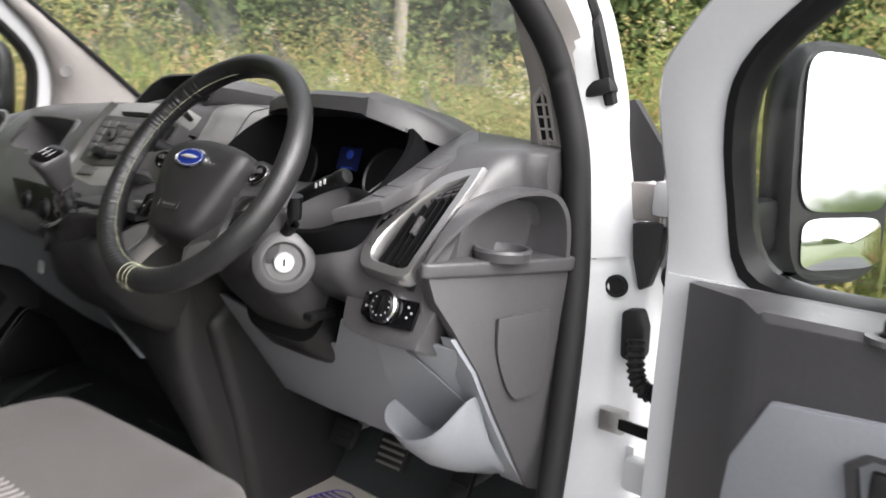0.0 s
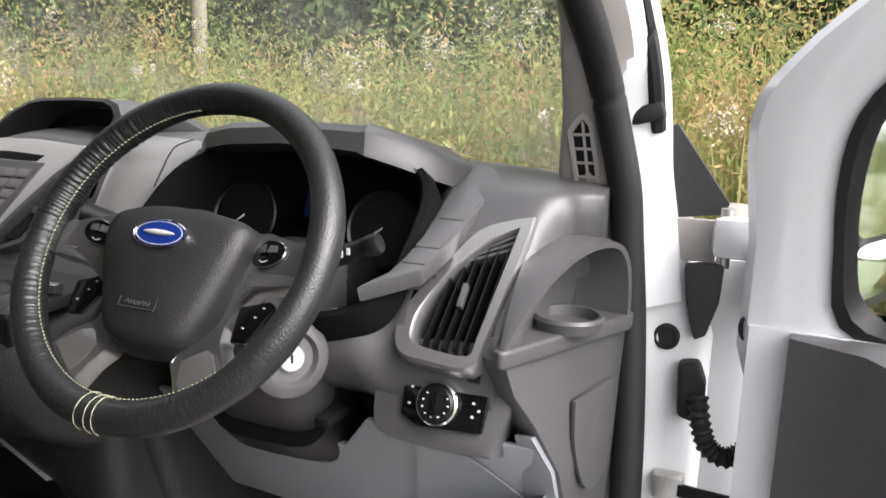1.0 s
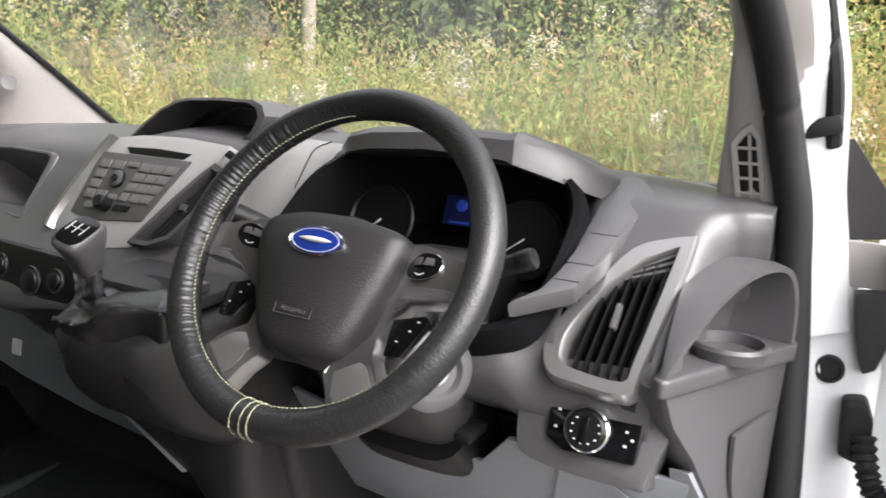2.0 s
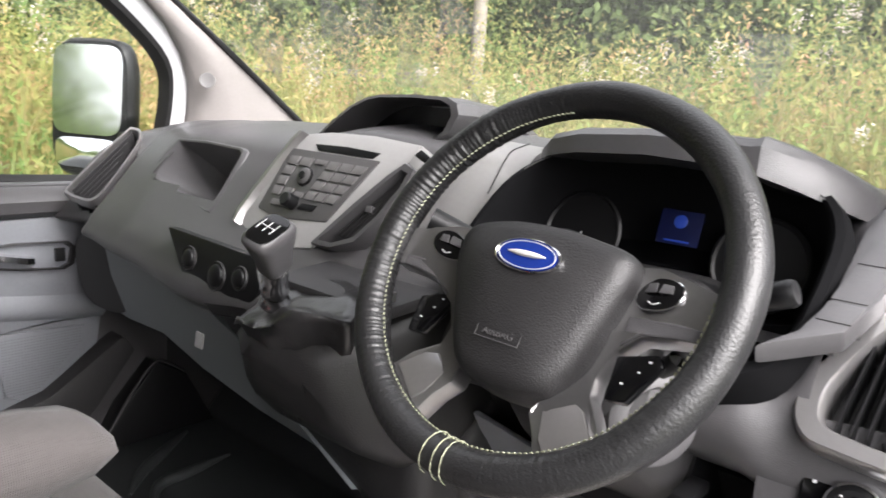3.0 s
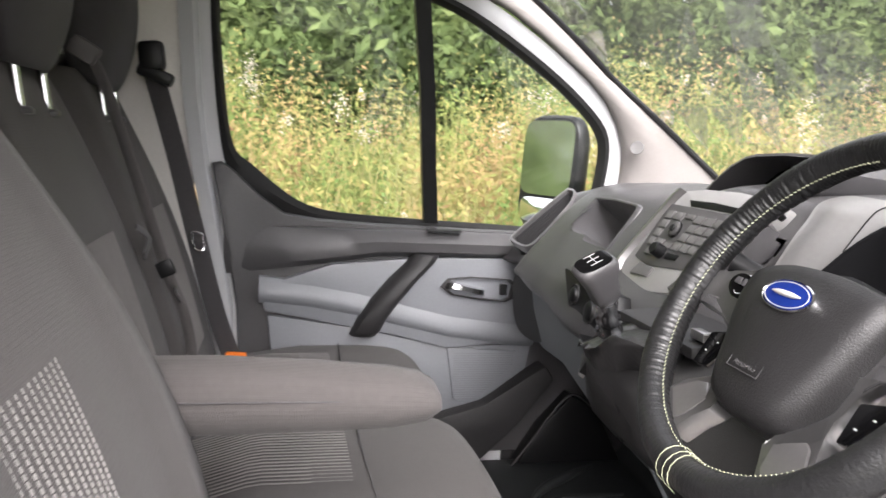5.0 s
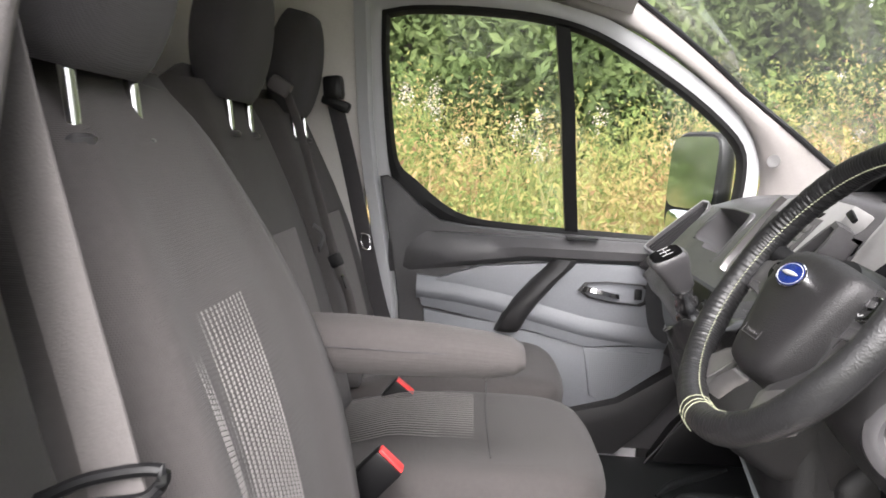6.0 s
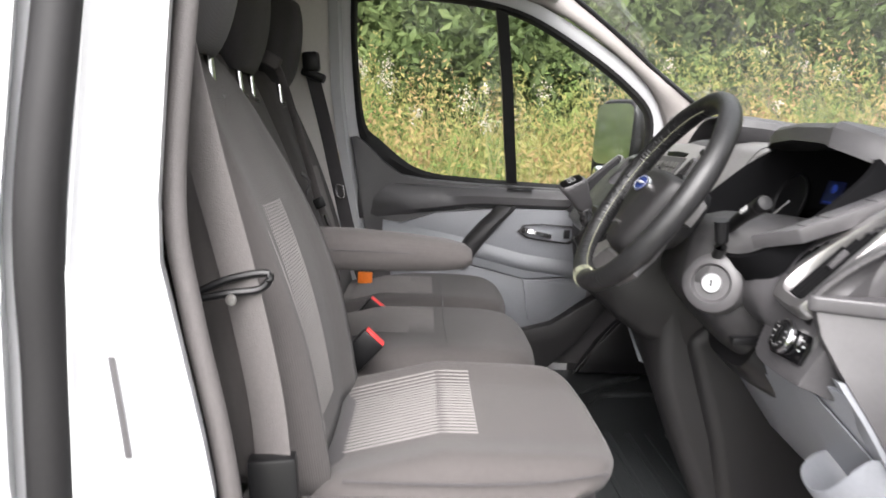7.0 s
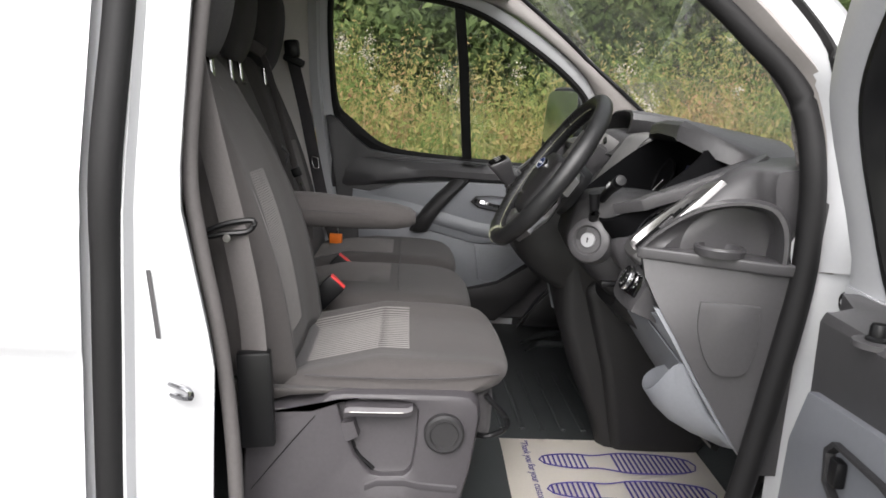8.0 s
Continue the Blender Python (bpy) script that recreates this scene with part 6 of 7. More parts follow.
def door_parts(driver=False):
    """Parts of a front door, closed on the left side: (name, mesh, material, label, parent's index or None)."""
    out = []

    def add(name, bm, mat, label="", under=None):
        out.append((name, bm, mat, label, under))
        return len(out) - 1

    L = lambda y, z, inset: side_pt(y, z, inset)
    win, rim_o = WIN, RIMO
    off = 0.062 if driver else 0.0
    if driver:
        win, rim_o = DRIVER_WIN, DRIVER_RIM
    D = lambda y, z, inset: side_pt(y, z, inset + off)
    mid = lambda k: [((1 - k) * a + k * c, (1 - k) * b + k * d) for (a, b), (c, d) in zip(win, rim_o)]
    frame_rings = [[L(y, z, 0.006) for y, z in mid(0.15)], [L(y, z, 0.030) for y, z in mid(0.15)], [L(y, z, 0.040) for y, z in mid(0.5)], [L(y, z, 0.036) for y, z in mid(0.9)], [L(y, z, 0.02) for y, z in mid(1.0)], [L(y, z, -0.012) for y, z in mid(0.95)], [L(y, z, -0.012) for y, z in mid(0.2)]]
    frame_rings.append(frame_rings[0])
    add("frame", loft(frame_rings, caps=False), M_WHITE, "white painted window frame")
    lip = 0.16 if driver else 0.26
    seal_rings = [[L(y, z, -0.004) for y, z in mid(-0.05)], [L(y, z, 0.018) for y, z in mid(-0.06)], [L(y, z, 0.036) for y, z in mid(0.06)], [L(y, z, 0.036) for y, z in mid(lip)], [L(y, z, 0.0) for y, z in mid(lip)]]
    seal_rings.append(seal_rings[0])
    add("window_seal", loft(seal_rings, caps=False), M_BLACK if driver else M_RUBBER, "black rubber window seal")
    g = add("window_glass", loft([[L(y, z, 0.004) for y, z in win], [L(y, z, 0.008) for y, z in win]]), M_GLASS, "side window glass")
    add("divider_bar", loft([[L(y - 0.018, z, -0.002), L(y - 0.018, z, 0.024), L(y + 0.018, z, 0.024), L(y + 0.018, z, -0.002)] for y, z in ((0.755, 1.10), (0.735, 1.25), (0.71, 1.45), (0.675, 1.66))]), M_BLACK, "black window divider bar")
    # outer skin and inner metal below the waist
    add("skin", loft([[L(y, z, -0.014 - 0.02 * math.sin(math.pi * (z - 0.40) / 0.75)) for y in (0.17, 0.5, 0.9, 1.245)] + [L(y, z, 0.045) for y in (1.245, 0.9, 0.5, 0.17)] for z in (0.40, 0.55, 0.7, 0.85, 1.0, 1.10)]), M_WHITE, "white painted door skin")
    # trim
    rear = [(0.215, 1.250), (0.235, 1.254), (0.262, 1.235), (0.32, 1.178), (0.38, 1.135), (0.46, 1.122), (0.60, 1.114), (0.85, 1.107), (1.08, 1.102), (1.20, 1.098), (1.20, 0.50), (0.29, 0.50), (0.272, 0.90), (0.243, 1.07)]
    if driver:
        deep = [(min(y, 1.085 - 0.04 * max(0.0, 0.8 - z)), z - 0.004 * (z > 1.05)) for y, z in rear]
        core = [(0.6 + (y - 0.6) * 0.98, 0.8 + (z - 0.8) * 0.975) for y, z in deep]
        half = [(0.35 * a + 0.65 * c, 0.35 * b + 0.65 * d) for (a, b), (c, d) in zip(rear, deep)]
        trim = add("trim", loft([[L(y, z, 0.042) for y, z in rear], [L(y, z, 0.068) for y, z in rear], [L(y, z, 0.085) for y, z in half], [L(y, z, 0.136) for y, z in deep], [L(y, z, 0.144) for y, z in core]]), M_DASH2, "dark grained door trim")
    else:
        trim = add("trim", loft([[L(y, z, 0.042) for y, z in rear], [L(y, z, 0.062) for y, z in rear], [L(0.5 + (y - 0.5) * 0.985, 0.9 + (z - 0.9) * 0.985, 0.068) for y, z in rear]]), M_DASH2, "dark grained door trim")
    # waist roll: a rounded ledge under the window
    waist = []
    for k in range(21):
        y = 0.24 + (0.82 if driver else 0.94) * k / 20
        drop = 0.03 * max(0, (0.42 - y) / 0.18) if y < 0.42 else 0
        zt = 1.108 - 0.012 * (y - 0.4) if y > 0.46 else 1.108 + 0.0 * drop
        zb = 1.045 - (0.055 * max(0, (0.62 - y) / 0.38))
        f = min(1.0, (y - 0.24) / 0.26) ** 0.7
        waist.append([L(y, zt, 0.055), L(y, zt - 0.006, 0.062 + 0.026 * f), L(y, (zt + zb) / 2, 0.066 + 0.042 * f), L(y, zb + 0.006, 0.066 + 0.038 * f), L(y, zb - 0.008, 0.064 + 0.021 * f), L(y, zb - 0.008, 0.055)])
    if not driver:
        add("waist_roll", loft(waist), M_DASH2, "dark padded waist rail", trim)
    if not driver:
        add("lock_plate", box((-0.826, 0.775, 1.1055), (0.026, 0.085, 0.006), 0.002), M_BLACK, "", trim)
    if driver:
        add("lock_pin", lathe([(0.012, -0.004), (0.012, 0.004), (0.009, 0.006), (0.009, 0.016), (0.007, 0.019), (0.001, 0.019)], (-0.782, 0.955, 1.100), (0, 0, 1), 20), M_BLACK, "black lock pin", trim)
        add("pin_collar", lathe([(0.024, -0.004), (0.024, 0.002), (0.018, 0.004), (0.012, 0.003)], (-0.782, 0.955, 1.098), (0, 0, 1), 24), M_DASH2, "", trim)
    # pale insert: rear wedge and front field
    def panel(pts, d0, d1, bev=0.006):
        m = loft([[D(y, z, d0) for y, z in pts], [D(y, z, d1) for y, z in pts]])
        bmesh.ops.recalc_face_normals(m, faces=m.faces)
        return bevelled(m, bev, 2, 30)
    front = [(1.0, 1.012), (1.055, 1.006), (1.09, 0.93), (1.10, 0.82)] if driver else [(1.03, 1.038), (1.05, 0.90), (1.03, 0.82)]
    add("insert", panel([(0.325, 0.955), (0.50, 1.015), (0.72, 1.035), (0.78, 1.036)] + front + [(0.80, 0.80), (0.66, 0.835), (0.40, 0.885), (0.34, 0.895)], 0.05, 0.092), M_DOOR, "pale grey door insert", trim)
    ledge = [(0.032, 0.088), (0.018, 0.0945), (0.006, 0.0995), (-0.006, 0.1025), (-0.016, 0.1015), (-0.025, 0.096), (-0.034, 0.086), (-0.034, 0.06), (0.032, 0.06)]
    add("insert_ledge", loft([[D(y, z + dz, d) for dz, d in ledge] for y, z in ((0.325, 0.950), (0.45, 0.937), (0.56, 0.917), (0.66, 0.893), (0.80, 0.860), (0.95, 0.842), (1.03, 0.838))]), M_DOOR, "pale grey armrest ledge", trim)
    add("lower_insert", panel([(0.345, 0.885), (0.58, 0.85), (0.80, 0.80), (1.03, 0.81), (1.02, 0.74), (0.86, 0.62), (0.70, 0.58), (0.38, 0.58)], 0.05, 0.082), M_DOOR, "", trim)
    # pull grip
    grip = [(-0.034, 0.085), (-0.034, 0.118), (-0.026, 0.136), (-0.008, 0.145), (0.012, 0.145), (0.028, 0.134), (0.035, 0.116), (0.036, 0.085)]
    add("pull_grip", loft([[D(y + dy, z, d + h * (d > 0.1)) for dy, d in grip] for y, z, h in ((0.580, 0.838, -0.024), (0.586, 0.852, -0.006), (0.600, 0.885, 0.004), (0.628, 0.928, 0.008), (0.675, 0.985, 0.004), (0.715, 1.025, -0.006), (0.733, 1.046, -0.022))]), M_DASH, "dark diagonal pull grip", trim)
    # handle
    hb = add("handle_bezel", loft([[D(0.872 + (y - 0.872) * k, 0.960 + (z - 0.960) * k, d) for y, z in [(0.772, 0.962), (0.79, 0.984), (0.85, 0.990), (0.955, 0.985), (0.972, 0.970), (0.965, 0.935), (0.945, 0.925), (0.86, 0.932), (0.80, 0.942)]] for k, d in ((1.0, 0.088), (1.0, 0.100), (0.90, 0.101), (0.86, 0.084))]), M_DASH, "dark handle surround", trim)
    add("door_handle", loft([[D(y, z - 0.010, 0.09), D(y, z - 0.004, 0.112 + d), D(y, z + 0.008, 0.110 + d), D(y, z + 0.010, 0.09)] for y, z, d in ((0.785, 0.966, -0.01), (0.80, 0.966, 0.0), (0.83, 0.960, 0.003), (0.865, 0.952, 0.002), (0.885, 0.948, -0.006))]), M_CHROME, "bright door handle", hb)
    add("lock_button", box((D(0.935, 0.96, 0.098).x, 0.937, 0.958), (0.012, 0.020, 0.030), 0.004), M_BLACK, "", hb)
    # speaker
    sp = add("speaker_grille", panel([(0.80, 0.80), (0.99, 0.79), (0.985, 0.745), (0.90, 0.665), (0.86, 0.645), (0.825, 0.66)], 0.07, 0.087, 0.004), M_DOOR, "perforated speaker panel", trim)
    holes = bmesh.new()
    for i in range(26):
        for j in range(21):
            y, z = 0.822 + 0.00625 * i, 0.660 + 0.0062 * j
            if z > 0.655 + max(0, y - 0.88) * 0.95 and z < 0.79:
                p = D(y, z, 0.0868)
                holes = box((p.x, p.y, p.z), (0.0008, 0.0025, 0.0025), 0.0, bm=holes)
    add("speaker_holes", holes, M_MESH, "", sp)
    add("door_pocket", panel([(0.26, 0.60), (0.70, 0.60), (0.90, 0.655), (1.06, 0.76), (1.09, 0.72), (1.0, 0.60), (0.90, 0.50), (0.26, 0.50)], 0.05, 0.125, 0.012), M_DASH, "dark door pocket", trim)
    # mirror on an arm
    MP = on_plane((-1.152, 1.130 if driver else 1.150, 1.250), (0.955, 0.295, 0) if driver else (0.896, 0.444, 0), (-0.017, 0.085 if driver else 0.058, 0.997))
    shell = []
    for d, k in ((0.0, 1.0), (-0.010, 1.05), (-0.036, 1.05), (-0.060, 0.93), (-0.074, 0.6)):
        shell.append([MP(a * k, b * k, d) for a, b in [(p.x, p.y) for p in ring_line((0.006, 0, 0), (1, 0, 0), (0, 1, 0), 0.111, 0.166, 4.5, 36)]])
    ms = add("mirror", loft(shell), M_BLACK, "black door mirror housing")
    add("mirror_glass", plate(MP, [(p.x, p.y) for p in ring_line((0, 0.045, 0), (1, 0, 0), (0, 1, 0), 0.103, 0.112, 6, 32)], 0.0015, 0.004), M_MIRROR, "main mirror glass", ms)
    wide = [[MP(p.x, p.y, 0.003 + 0.012 * (1 - k * k)) for p in ring_line((0, -0.113, 0), (1, 0, 0), (0, 1, 0), 0.092 * k, 0.038 * k, 5, 32)] for k in (1.0, 0.85, 0.65, 0.45, 0.25, 0.08)]
    add("mirror_glass", loft(wide), M_MIRROR, "convex wide-angle mirror glass", ms)
    add("mirror_arm", prism([(-0.90, 1.17), (-1.06, 1.175), (-1.06, 1.24), (-0.90, 1.245)], "z", 1.12, 1.20, 0.015), M_BLACK, "", ms)
    add("mirror_foot", loft([[L(y, z, -0.016), L(y, z, 0.012)] + [L(y + 0.001, z, 0.012), L(y + 0.001, z, -0.016)] for y, z in ((1.10, 1.12), (1.19, 1.12))]), M_BLACK, "", ms)
    return out


def build_door(name, label, driver, m):
    d = thing(name, m @ Vector((-0.93, 1.22, 0.45)), label, "door")
    made = []
    for nm, bm, mat, lab, under in door_parts(driver):
        bm.transform(m)
        if m.determinant() < 0:
            bmesh.ops.reverse_faces(bm, faces=bm.faces)
        ob = part(nm, bm, mat, d if under is None else made[under], lab)
        if nm == "window_glass":
            ob.visible_shadow = False
        made.append(ob)
    return d


build_door("passenger_door", "closed passenger door with grey and charcoal trim", False, Matrix.Identity(4))
HINGE = Vector((0.955, 1.225, 0))
SWING = Vector((0.068, 0.004, 0))
OPEN = Matrix.Translation(HINGE + SWING) @ Matrix.Rotation(radians(82), 4, "Z") @ Matrix.Translation(-HINGE)
build_door("driver_door", "wide open white driver's door with charcoal trim", True, OPEN @ Matrix.Diagonal((-1, 1, 1, 1)))

# ---------------------------------------------------------------- details at the driver's door opening
def disc(c, axis, r, h, mat, name, label, category, rim=0.25):
    t = thing(name, c, label, category)
    part("face", lathe([(r, -0.004), (r, h * 0.6), (r * 0.92, h), (r * (1 - rim), h), (r * (0.95 - rim), h * 0.5), (0.001, h * 0.5)], c, axis, 28), mat, t)
    return t


grille = thing("pillar_vent", (0.783, 1.18, 1.27), "slim demister vent grille in the pillar trim", "vent")
GP = on_plane((0.786, 1.1655, 1.272), (0.985, -0.12, 0.03), (-0.10, -0.25, 0.96))
part("surround", framed(GP, [(-0.020, 0.045), (-0.008, 0.062), (0.004, 0.070), (0.014, 0.055), (0.020, -0.055), (0.008, -0.062), (-0.014, -0.056)], [(-0.013, 0.042), (-0.005, 0.052), (0.002, 0.058), (0.008, 0.050), (0.013, -0.047), (0.005, -0.052), (-0.009, -0.048)], 0.004, 0.02), M_TRIM, grille)
part("hollow", plate(GP, [(-0.013, 0.042), (-0.005, 0.052), (0.002, 0.058), (0.008, 0.050), (0.013, -0.047), (0.005, -0.052), (-0.009, -0.048)], -0.004, 0.0005), M_BLACK, grille)
for b in (-0.032, -0.014, 0.004, 0.022, 0.040):
    part("bar", block(GP, 0.0, b, 0.024, 0.003, 0.0, 0.004, 0.0006), M_TRIM, grille)
part("bar", plate(GP, [(0.0005, -0.050), (0.0035, -0.050), (0.0025, 0.056), (0.0, 0.056)], 0.0, 0.0045), M_TRIM, grille)
disc((-0.7395, 1.235, 1.337), (0.72, -0.66, 0.2), 0.017, 0.0006, M_KEY, "trim_cap", "small round screw cap in the pillar trim", "cap", 0.1)
disc((0.896, 1.217, 1.053), (0, -1, 0), 0.017, 0.006, M_RUBBER, "rubber_plug", "round black rubber plug in the hinge post", "plug")
disc((1.002, 1.166, 1.092), (0.05, -1, 0), 0.022, 0.004, M_RUBBER, "rubber_plug", "round black rubber plug in the door edge", "plug", 0.15)
disc((0.992, 1.170, 1.323), (0.05, -1, 0), 0.008, 0.007, M_METAL, "bolt", "small zinc bolt on the door frame", "bolt")

sail = thing("mirror_sail", (0.91, 1.25, 1.26), "black plastic corner piece on the pillar", "trim piece")
part("plate", tri_fill([(0.872, 1.238, 1.322), (0.885, 1.238, 1.326), (0.956, 1.246, 1.228), (0.950, 1.246, 1.214), (0.884, 1.240, 1.206), (0.874, 1.238, 1.24)], 0.02, (0, 1, 0)), M_DASH, sail)
part("clip", box((0.852, 1.196, 1.338), (0.042, 0.04, 0.022), 0.006, (0, -15, 0)), M_RUBBER, sail)

hinge = thing("door_hinge", (0.95, 1.22, 1.19), "white painted upper door hinge", "hinge")
part("leaf", box((0.915, 1.240, 1.180), (0.06, 0.012, 0.055), 0.003), M_TRIM, hinge)
part("knuckle", box((0.975, 1.215, 1.190), (0.070, 0.032, 0.052), 0.012), M_WHITE, hinge)
part("pin", tube([(0.955, 1.225, 1.150), (0.955, 1.225, 1.225)], 0.008, 12, 1), M_METAL, hinge)
lhinge = thing("door_hinge", (0.95, 1.22, 0.80), "white painted lower door hinge", "hinge")
part("leaf", box((0.915, 1.240, 0.78), (0.06, 0.012, 0.055), 0.003), M_WHITE, lhinge)
part("knuckle", box((0.975, 1.215, 0.775), (0.070, 0.032, 0.052), 0.012), M_WHITE, lhinge)
guard = thing("hinge_guard", (0.93, 1.22, 1.10), "black plastic guard below the hinge", "guard")
part("cover", prism([(0.910, 1.150), (0.958, 1.156), (0.956, 1.105), (0.944, 1.06), (0.930, 1.052), (0.916, 1.10)], "y", 1.215, 1.240, 0.005), M_DASH, guard)

harness = thing("cable_boot", (0.93, 1.22, 0.98), "black corrugated rubber cable boot between post and door", "cable boot")
part("grommet", prism([(0.914, 1.022), (0.940, 1.026), (0.950, 1.0), (0.952, 0.958), (0.940, 0.946), (0.918, 0.952)], "y", 1.200, 1.236, 0.008, 3), M_RUBBER, harness)
path = smooth_line([(0.942, 1.200, 0.985), (0.950, 1.188, 0.950), (0.962, 1.182, 0.925), (0.985, 1.180, 0.918), (1.006, 1.182, 0.935), (1.02, 1.19, 0.965)], 12)
part("hose", tube(path, lambda s: 0.0125 + 0.0022 * math.sin(s * 110), 14, 1), M_RUBBER, harness)
check = thing("check_strap", (0.92, 1.22, 0.85), "steel door check strap with a black arm", "check strap")
part("bracket", box((0.916, 1.212, 0.850), (0.040, 0.024, 0.034), 0.004), M_METAL, check)
part("arm", tube([(0.92, 1.205, 0.850), (0.965, 1.195, 0.852), (1.015, 1.185, 0.855)], 0, steps=3, flat=(0.009, 0.003, (0, 0, 1))), M_BLACK, check)

striker = thing("latch_striker", (0.93, 0.2, 0.875), "bright steel latch striker loop on the pillar", "striker")
part("plate", box((0.930, 0.188, 0.872), (0.006, 0.024, 0.078), 0.004, (0, 0, 22)), M_COLLAR, striker)
part("loop", tube([(0.934, 0.188, 0.884), (0.948, 0.206, 0.886), (0.960, 0.226, 0.884), (0.958, 0.228, 0.872), (0.946, 0.208, 0.868), (0.934, 0.190, 0.868)], 0.0045, 8, 4), M_COLLAR, striker)
label = thing("pillar_label", (0.94, 0.17, 1.0), "thin grey strip stuck on the latch pillar", "label")
part("strip", loft([[(0.944, y - 0.003, z), (0.9455, y, z), (0.9445, y + 0.004, z), (0.940, y, z)] for y, z in ((0.164, 1.055), (0.172, 1.0), (0.178, 0.955))]), M_DASH2, label)

# ---------------------------------------------------------------- footwell
mat_t = thing("paper_floor_mat", (0.5, 1.05, 0.48), "cream paper floor mat printed with violet shoe soles", "floor mat")
rings = []
for i in range(14):
    y = 0.795 + 0.50 * i / 13
    rings.append([(x, y + 0.004 * math.sin(9 * x), 0.4855 + 0.0035 * math.sin(14 * x + 7 * y) * math.sin(5 * y) + 0.004 * max(0, (i - 10) / 3)) for x in [0.205 + 0.575 * k / 16 for k in range(17)]])
m = loft(rings, closed=False)
bmesh.ops.solidify(m, geom=m.faces[:], thickness=0.0008)
part("sheet", m, M_PAPER, mat_t, sharp=180)


def sole(xc, y0):
    """A printed shoe sole: an outline of heel and tread, each with cross bars."""
    def half(y):
        s = (y - y0) / 0.385
        return 0.058 * math.sin(math.pi * min(1, max(0, (s * 1.0)))) ** 0.35 * (0.72 + 0.32 * s - 0.25 * math.exp(-((s - 0.36) / 0.12) ** 2))
    lift = 0.4925
    ys = [y0 + 0.385 * k / 40 for k in range(41)]
    edge = [(xc - half(y), y, lift) for y in ys] + [(xc + half(y), y, lift) for y in reversed(ys)]
    part("outline", tube(edge + edge[:1], 0.0017, 4, 1), M_INK, mat_t)
    for k in range(30):
        y = y0 + 0.012 + 0.0125 * k
        s = (y - y0) / 0.385
        if s > 0.97 or 0.30 < s < 0.46:
            continue
        h = half(y) * 0.96
        part("bar", box((xc, y, lift), (2 * h, 0.0045, 0.0012), 0.0), M_INK, mat_t)


sole(0.335, 0.880)
sole(0.475, 0.875)
txt = bpy.data.curves.new("mat_words", "FONT")
txt.body = '"Thank you for your custom"'
txt.size = 0.026
txt.extrude = 0.0002
tob = new("mat_words", txt)
tob.matrix_world = Matrix.Translation((0.232, 0.848, 0.492))
bpy.context.view_layer.update()
deps = bpy.context.evaluated_depsgraph_get()
words = bpy.data.meshes.new_from_object(tob.evaluated_get(deps))
words.transform(tob.matrix_world)
bpy.data.objects.remove(tob)
words.materials.clear()
words.materials.append(M_INK)
wob = new("mat_words", words)
wob.parent, wob.matrix_parent_inverse = mat_t, mat_t.matrix_world.inverted()
wob["label"] = "printed violet words"

for x, y, z, w, lab in ((0.345, 1.235, 0.640, 0.062, "worn black clutch pedal"), (0.475, 1.235, 0.640, 0.070, "worn black brake pedal"), (0.610, 1.270, 0.600, 0.045, "long black accelerator pedal")):
    p = thing("pedal", (x, 1.40, 0.75), lab, "pedal", "pedals")
    h = 0.055 if w > 0.05 else 0.13
    part("pad", box((x, y, z), (w, 0.016, h), 0.005, (-28, 0, 0)), M_RUBBER, p)
    for k in range(4):
        part("grip", box((x, y - 0.009 + 0.006 * (k - 1.5), z + (k - 1.5) * h * 0.22), (w * 0.85, 0.005, 0.005), 0.001, (-28, 0, 0)), M_METAL if w == 0.070 else M_RUBBER, p)
    part("arm", tube([(x, y + 0.01, z), (x + 0.02, y + 0.09, z + 0.03), (x + 0.02, y + 0.16, z + 0.16)], 0.009, 8, 4), M_METAL, p)
step = thing("footrest_bracket", (0.74, 1.22, 0.5), "black bracket on the floor below the pouch", "bracket")
part("body", box((0.735, 1.225, 0.52), (0.06, 0.05, 0.07), 0.01, (25, 0, 20)), M_GLOSS, step)

# ---------------------------------------------------------------- outside
def ground_material():
    m = material("grass_ground", (0.10, 0.12, 0.045), 0.95, vary=0.5, scale=6, bump=0.5, bump_scale=30)
    return m


def sheet(x0, x1, y0, y1, z, n=24):
    bm = bmesh.new()
    vs = [[bm.verts.new((x0 + (x1 - x0) * i / n, y0 + (y1 - y0) * j / n, z)) for i in range(n + 1)] for j in range(n + 1)]
    for j in range(n):
        for i in range(n):
            bm.faces.new((vs[j][i], vs[j][i + 1], vs[j + 1][i + 1], vs[j + 1][i]))
    return bm


structure("ground", sheet(-600, 600, -600, 600, 0.0), ground_material(), "rough grassy ground", category="ground")
M_ROAD = material("asphalt", (0.085, 0.085, 0.088), 0.9, vary=0.2, scale=12, bump=0.6, bump_scale=120)
structure("road", prism([(-2.6, -60), (3.6, -60), (3.6, 3.6), (-2.6, 3.6)], "z", -0.05, 0.012), M_ROAD, "grey asphalt lay-by under the van", category="road")


